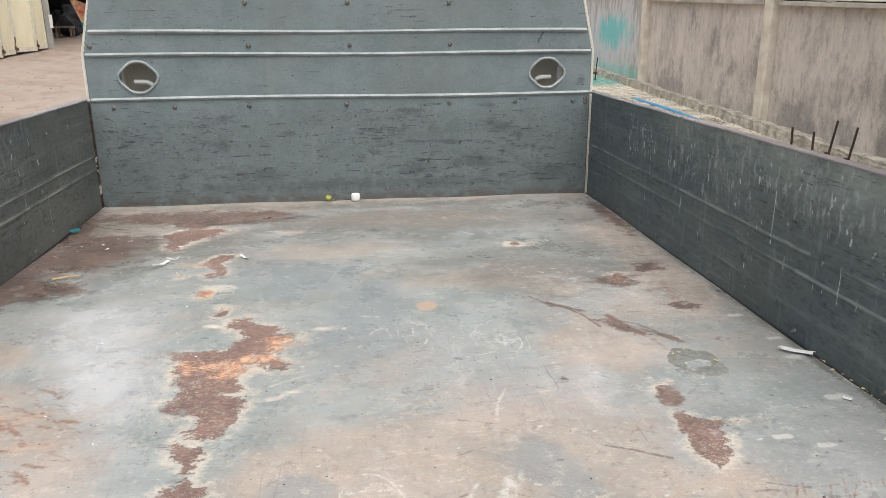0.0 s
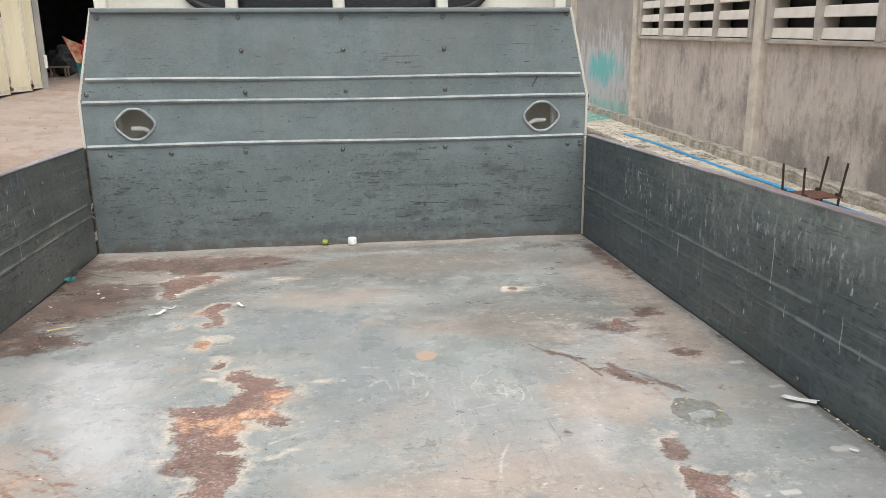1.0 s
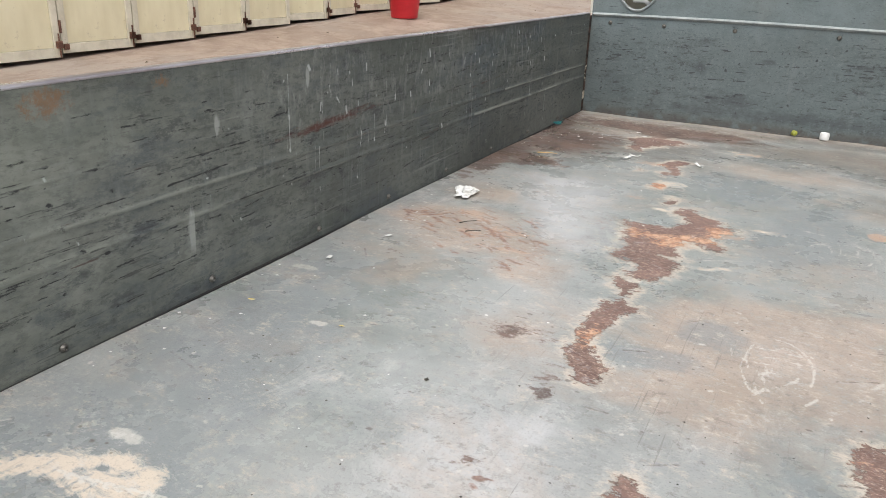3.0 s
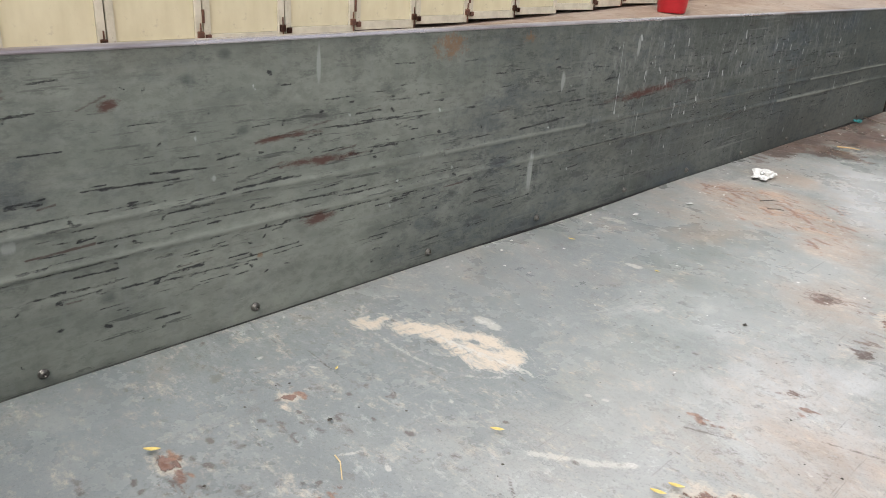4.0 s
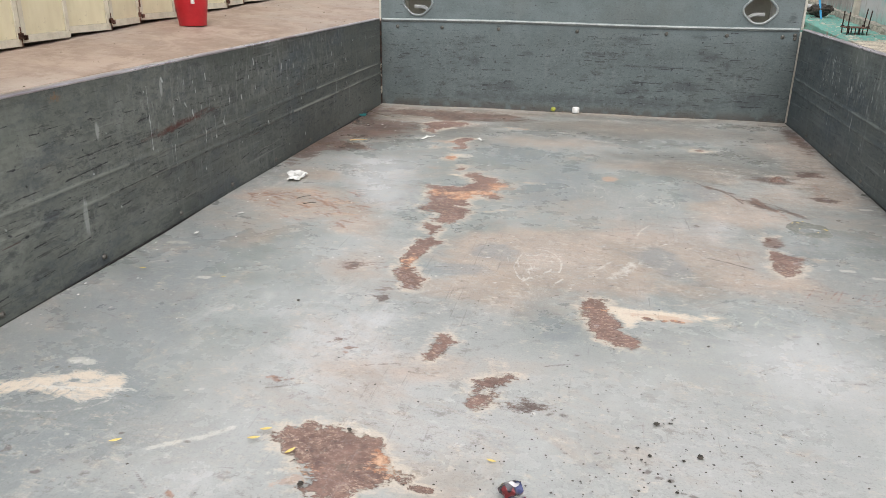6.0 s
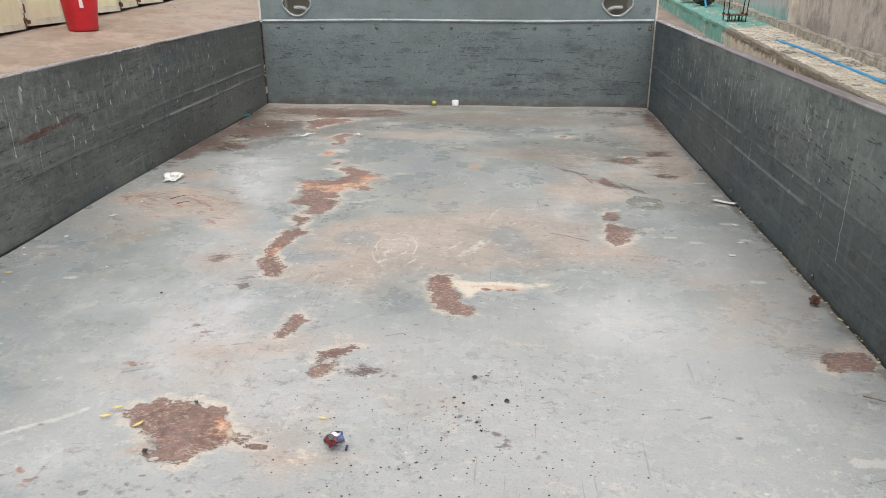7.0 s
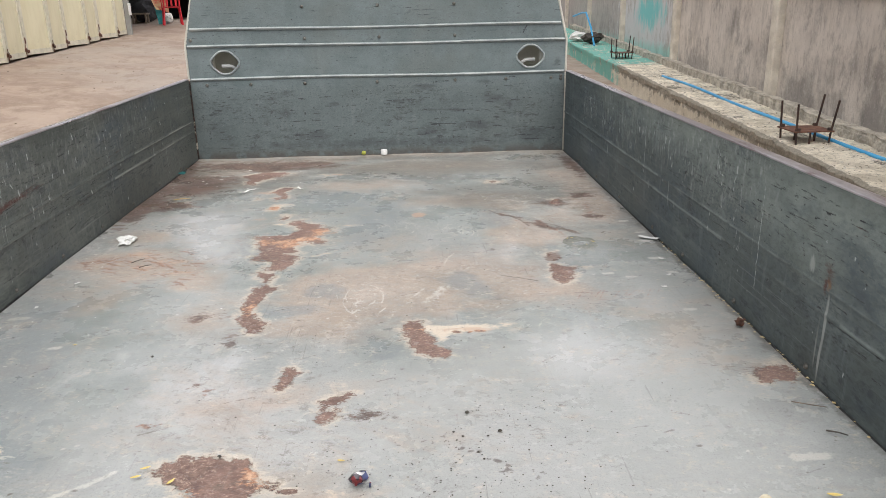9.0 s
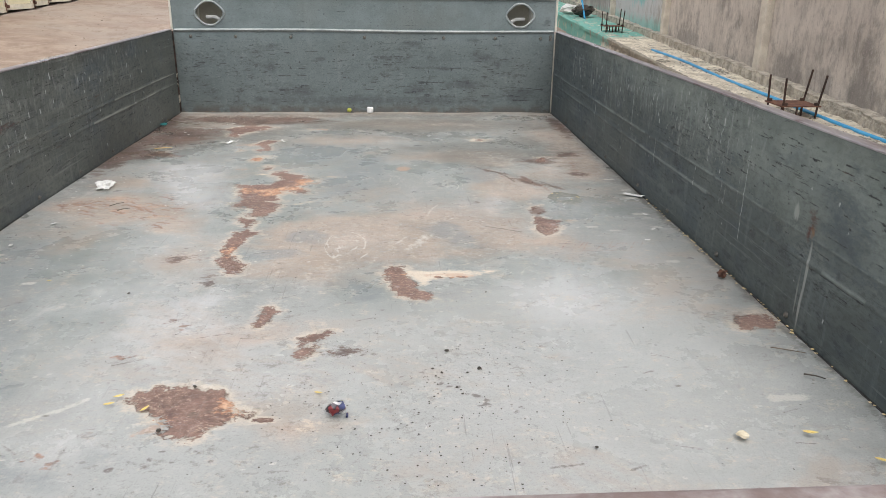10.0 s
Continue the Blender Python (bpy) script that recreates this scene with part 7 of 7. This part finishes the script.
def sheet_scrap(name, place, size, turn, material, label, category, seed, lift=0.006, crumple=2.5):
    """A torn, curled scrap with thickness."""
    bm = bmesh.new()
    n = 9
    rows = []
    for i in range(n + 1):
        row = []
        for j in range(n + 1):
            u, v = i / n - 0.5, j / n - 0.5
            edge = 1 + 0.35 * noise.noise(Vector((u * 4, v * 4, seed)))
            z = lift * (1 + noise.noise(Vector((u * crumple, v * crumple, seed + 4)))) + (lift * 1.5 * u * u * 4 if crumple < 3 else 0)
            row.append(bm.verts.new((size[0] * u * edge, size[1] * v * edge, z)))
        rows.append(row)
    for a, b in zip(rows, rows[1:]):
        for k in range(n):
            bm.faces.new((a[k], a[k + 1], b[k + 1], b[k]))
    low = min(v.co.z for v in bm.verts)
    bmesh.ops.translate(bm, verts=bm.verts, vec=(0, 0, -low))
    made = bmesh.ops.extrude_face_region(bm, geom=list(bm.faces))["geom"]
    bmesh.ops.translate(bm, verts=[g for g in made if isinstance(g, bmesh.types.BMVert)], vec=(0, 0, 0.0006))
    ob = linked(name, bm, material, True)
    ob.matrix_basis = pose(*place, 0, 0, turn)
    return tagged(ob, label, category)


def build_litter():
    bm = lathe(bmesh.new(), [(0.0135, 0.0), (0.0145, 0.003), (0.0145, 0.019), (0.0125, 0.022), (0.0118, 0.0215), (0.002, 0.0205)], 20)
    cap = linked("bottle_cap", bm, M_WHITE, True)
    cap.location = (0.008, -0.022, LIFT)
    tagged(cap, "white plastic bottle cap against the headboard", "cap")
    lump("yellow_bead", (-0.083, -0.018, LIFT), 0.010, M_LIME, "small lime yellow plastic scrap by the headboard", "scrap", 2.0, 0.25, 0.9)
    # a squeezed pouch of stiff foil with sharp folds
    bm = bmesh.new()
    bmesh.ops.create_icosphere(bm, subdivisions=2, radius=0.0145)
    fold = random.Random(12)
    for v in bm.verts:
        v.co *= fold.uniform(0.66, 1.12)
        v.co.y *= 0.85
        v.co.z = 0.8 * v.co.z + 0.25 * v.co.x
    low = min(v.co.z for v in bm.verts)
    bmesh.ops.translate(bm, verts=bm.verts, vec=(0, 0, -low))
    box(bm, (0.014, -0.006, 0.0), (0.017, 0.004, 0.003), 0.001)
    foil = linked("foil_wrapper", bm, M_FOIL)
    foil.location = (0.036, -2.441, LIFT)
    tagged(foil, "crumpled printed foil sweet wrapper", "wrapper")
    lump("dead_leaf_ball", (0.785, -1.96, LIFT), 0.008, M_DRY, "crumpled dark brown dry leaf", "leaf", 4.0, 0.8, 0.9)
    lump("pale_chip", (0.583, -2.513, LIFT), 0.0078, M_STONE, "pale flat chip of cement", "chip", 9.0, 0.35, 0.35)
    sheet_scrap("paper_scrap", (0.785, -1.352, LIFT), (0.055, 0.014), -35, M_PAPER, "torn white paper scrap lying by the drop side", "paper", 1.0, 0.0010)
    bm = bmesh.new()
    bmesh.ops.create_icosphere(bm, subdivisions=4, radius=1.0)
    for v in bm.verts:
        p = v.co.copy()
        grow = 1 + 0.75 * noise.noise(p * 1.7 + Vector((3, 1, 0))) + 0.5 * abs(noise.noise(p * 3.6 + Vector((0, 5, 2)))) + 0.22 * noise.noise(p * 9)
        v.co = Vector((p.x * grow * 0.020, p.y * grow * 0.026, max(p.z, -0.25) * grow * 0.009))
    low = min(v.co.z for v in bm.verts)
    bmesh.ops.translate(bm, verts=bm.verts, vec=(0, 0, -low))
    tissue = linked("crumpled_tissue", bm, M_PAPER)
    tissue.location = (-0.702, -1.232, LIFT)
    tagged(tissue, "crumpled white tissue on the bed", "tissue")
    sheet_scrap("plaster_flake", (-0.479, -0.678, LIFT), (0.046, 0.009), 48, M_PAPER, "long white plaster flake on the bed", "flake", 2.0, 0.004)
    sheet_scrap("plaster_flake", (-0.459, -0.633, LIFT), (0.030, 0.006), 5, M_PAPER, "long white plaster flake on the bed", "flake", 3.0, 0.003)
    sheet_scrap("plaster_flake", (-0.282, -0.639, LIFT), (0.036, 0.007), -50, M_PAPER, "long white plaster flake on the bed", "flake", 4.0, 0.003)
    for n, (x, y) in enumerate(((-0.530, -0.293), (-0.498, -0.346), (-0.654, -0.513), (-0.676, -0.471), (-0.465, -0.514), (-0.613, -0.443), (-0.705, -1.571), (-0.734, -1.723), (0.762, -1.531), (0.705, -1.728), (0.743, -1.650))):
        sheet_scrap("lime_fleck", (x, y, LIFT), (0.013, 0.007), 40 * n, M_PAPER, "small white lime fleck on the bed", "fleck", 10.0 + n, 0.0003)
    for pts, r, mat, label, name in (
        ([(-0.705, -0.759, 0.003), (-0.673, -0.745, 0.004), (-0.652, -0.741, 0.003)], 0.002, M_WOOD, "yellow wood splinter on the bed", "wood_splinter"),
        ([(-0.518, -2.592, 0.003), (-0.502, -2.598, 0.008), (-0.486, -2.608, 0.003)], 0.0009, M_PALE, "thin dry twig on the bed", "twig"),
        ([(0.739, -2.268, 0.003), (0.763, -2.286, 0.006), (0.787, -2.290, 0.003)], 0.0011, M_TWIG, "thin dark twig on the bed", "twig"),
        ([(0.749, -2.357, 0.003), (0.763, -2.367, 0.005), (0.775, -2.373, 0.003)], 0.0015, M_CRUMB, "thin dark twig on the bed", "twig"),
        ([(-0.620, -1.435, 0.003), (-0.608, -1.418, 0.004), (-0.595, -1.403, 0.003)], 0.0011, M_CRUMB, "thin dark splinter on the dusty bed", "splinter"),
        ([(-0.587, -1.474, 0.003), (-0.574, -1.463, 0.004), (-0.562, -1.455, 0.003)], 0.0011, M_CRUMB, "thin dark splinter on the dusty bed", "splinter"),
        ([(-0.806, -0.239, 0.008), (-0.763, -0.269, 0.005), (-0.710, -0.318, 0.007), (-0.646, -0.338, 0.005)], 0.0016, M_TWIG, "dark wire end beside the cord", "wire"),
    ):
        tagged(linked(name, rod(bmesh.new(), pts, r, 6, 0.6), mat, True), label, name.split("_")[-1])
    bm = bmesh.new()
    for k in range(4):
        rod(bm, [(-0.800 + 0.007 * math.cos(a) + 0.003 * k, -0.325 + 0.012 * math.sin(a * 1.3 + k), 0.004 + 0.003 * math.sin(a * 2 + k) + 0.002) for a in np.linspace(0, 5.5, 12)], 0.0014, 5)
    tagged(linked("teal_cord", bm, M_TEAL, True), "tangled teal cord in the corner of the bed", "cord")
    for n, (x, y, s) in enumerate(((-0.387, -2.003, 0.004), (-0.177, -2.355, 0.0045), (-0.197, -2.468, 0.005), (0.202, -2.257, 0.0052), (0.249, -2.317, 0.0048), (0.176, -2.314, 0.003), (0.190, -2.327, 0.0032), (0.229, -2.329, 0.0028), (0.21, -2.372, 0.0026), (0.217, -2.39, 0.003), (0.293, -2.019, 0.0028), (0.463, -1.97, 0.0026), (0.38, -2.53, 0.0035), (-0.57, -2.56, 0.0035))):
        lump("grit_crumb", (x, y, LIFT), 0.6 * s, M_CRUMB, "small dark crumb of dirt", "crumb", n + 1.5, 0.95, 0.45)


def scatter(name, count, place, size, material, label, floor=lambda x, y: 0.0):
    """Loose grit that nobody could count: one object."""
    rng = random.Random(name)
    bm = bmesh.new()
    for _ in range(count):
        x, y = place(rng)
        s = size * rng.uniform(0.4, 1.3)
        a = rng.uniform(0, 6.28)
        base = [bm.verts.new((x + s * math.cos(a + t) * rng.uniform(0.6, 1.2), y + s * math.sin(a + t) * rng.uniform(0.6, 1.2), floor(x, y) + 0.0003)) for t in (0, 1.6, 3.1, 4.7)]
        top = bm.verts.new((x + 0.2 * s, y, floor(x, y) + s * rng.uniform(0.25, 0.7)))
        for k in range(4):
            bm.faces.new((base[k], base[(k + 1) % 4], top))
    tagged(linked(name, bm, material), label, "grit", kind="stuff")


def beside(r):
    """A spot on the footing."""
    y = r.uniform(-2.0, 14.0)
    return edge(y) + 0.03 + 0.5 * r.random(), y


build_leaves()
build_litter()
scatter("dark_grit", 420, lambda r: (r.gauss(0.17, 0.13), r.gauss(-2.42, 0.16)), 0.0016, M_CRUMB, "dark grit strewn over the bed")
scatter("fine_grit", 500, lambda r: (r.uniform(-0.78, 0.78), r.uniform(-2.9, -0.1)), 0.0018, M_CRUMB, "fine dark grit strewn over the bed")
scatter("flower_litter", 110, lambda r: (0.810 - abs(r.gauss(0, 0.004)), -2.75 + 1.37 * r.random() ** 0.8), 0.0032, M_PALE, "dry yellow flower litter along the drop side")
scatter("headboard_grit", 220, lambda r: (r.uniform(-0.80, 0.80), -0.003 - abs(r.gauss(0, 0.008))), 0.0035, M_TWIG, "brown grit caught along the headboard")
scatter("lime_crumbs", 130, lambda r: (-0.79 + 0.5 * r.random() ** 1.5, r.uniform(-2.2, -0.35)), 0.0026, M_PAPER, "white lime crumbs strewn over the bed")
scatter("pale_grit", 110, lambda r: (r.uniform(-0.72, -0.2), r.uniform(-0.9, -0.1)), 0.0022, M_PAPER, "pale plaster grit on the bed")
scatter("footing_rubble", 900, lambda r: beside(r), 0.016, M_POST, "crumbs of broken cement on the footing", lambda x, y: strip(y) + 0.02)
scatter("footing_grit", 700, lambda r: beside(r), 0.011, M_TWIG, "dark grit on the footing", lambda x, y: strip(y) + 0.02)
scatter("yard_grit", 260, lambda r: (r.uniform(-5.2, -1.6), r.uniform(-3.0, 14.0)), 0.014, M_TWIG, "loose grit and dead leaves on the yard", lambda x, y: level(x, y))
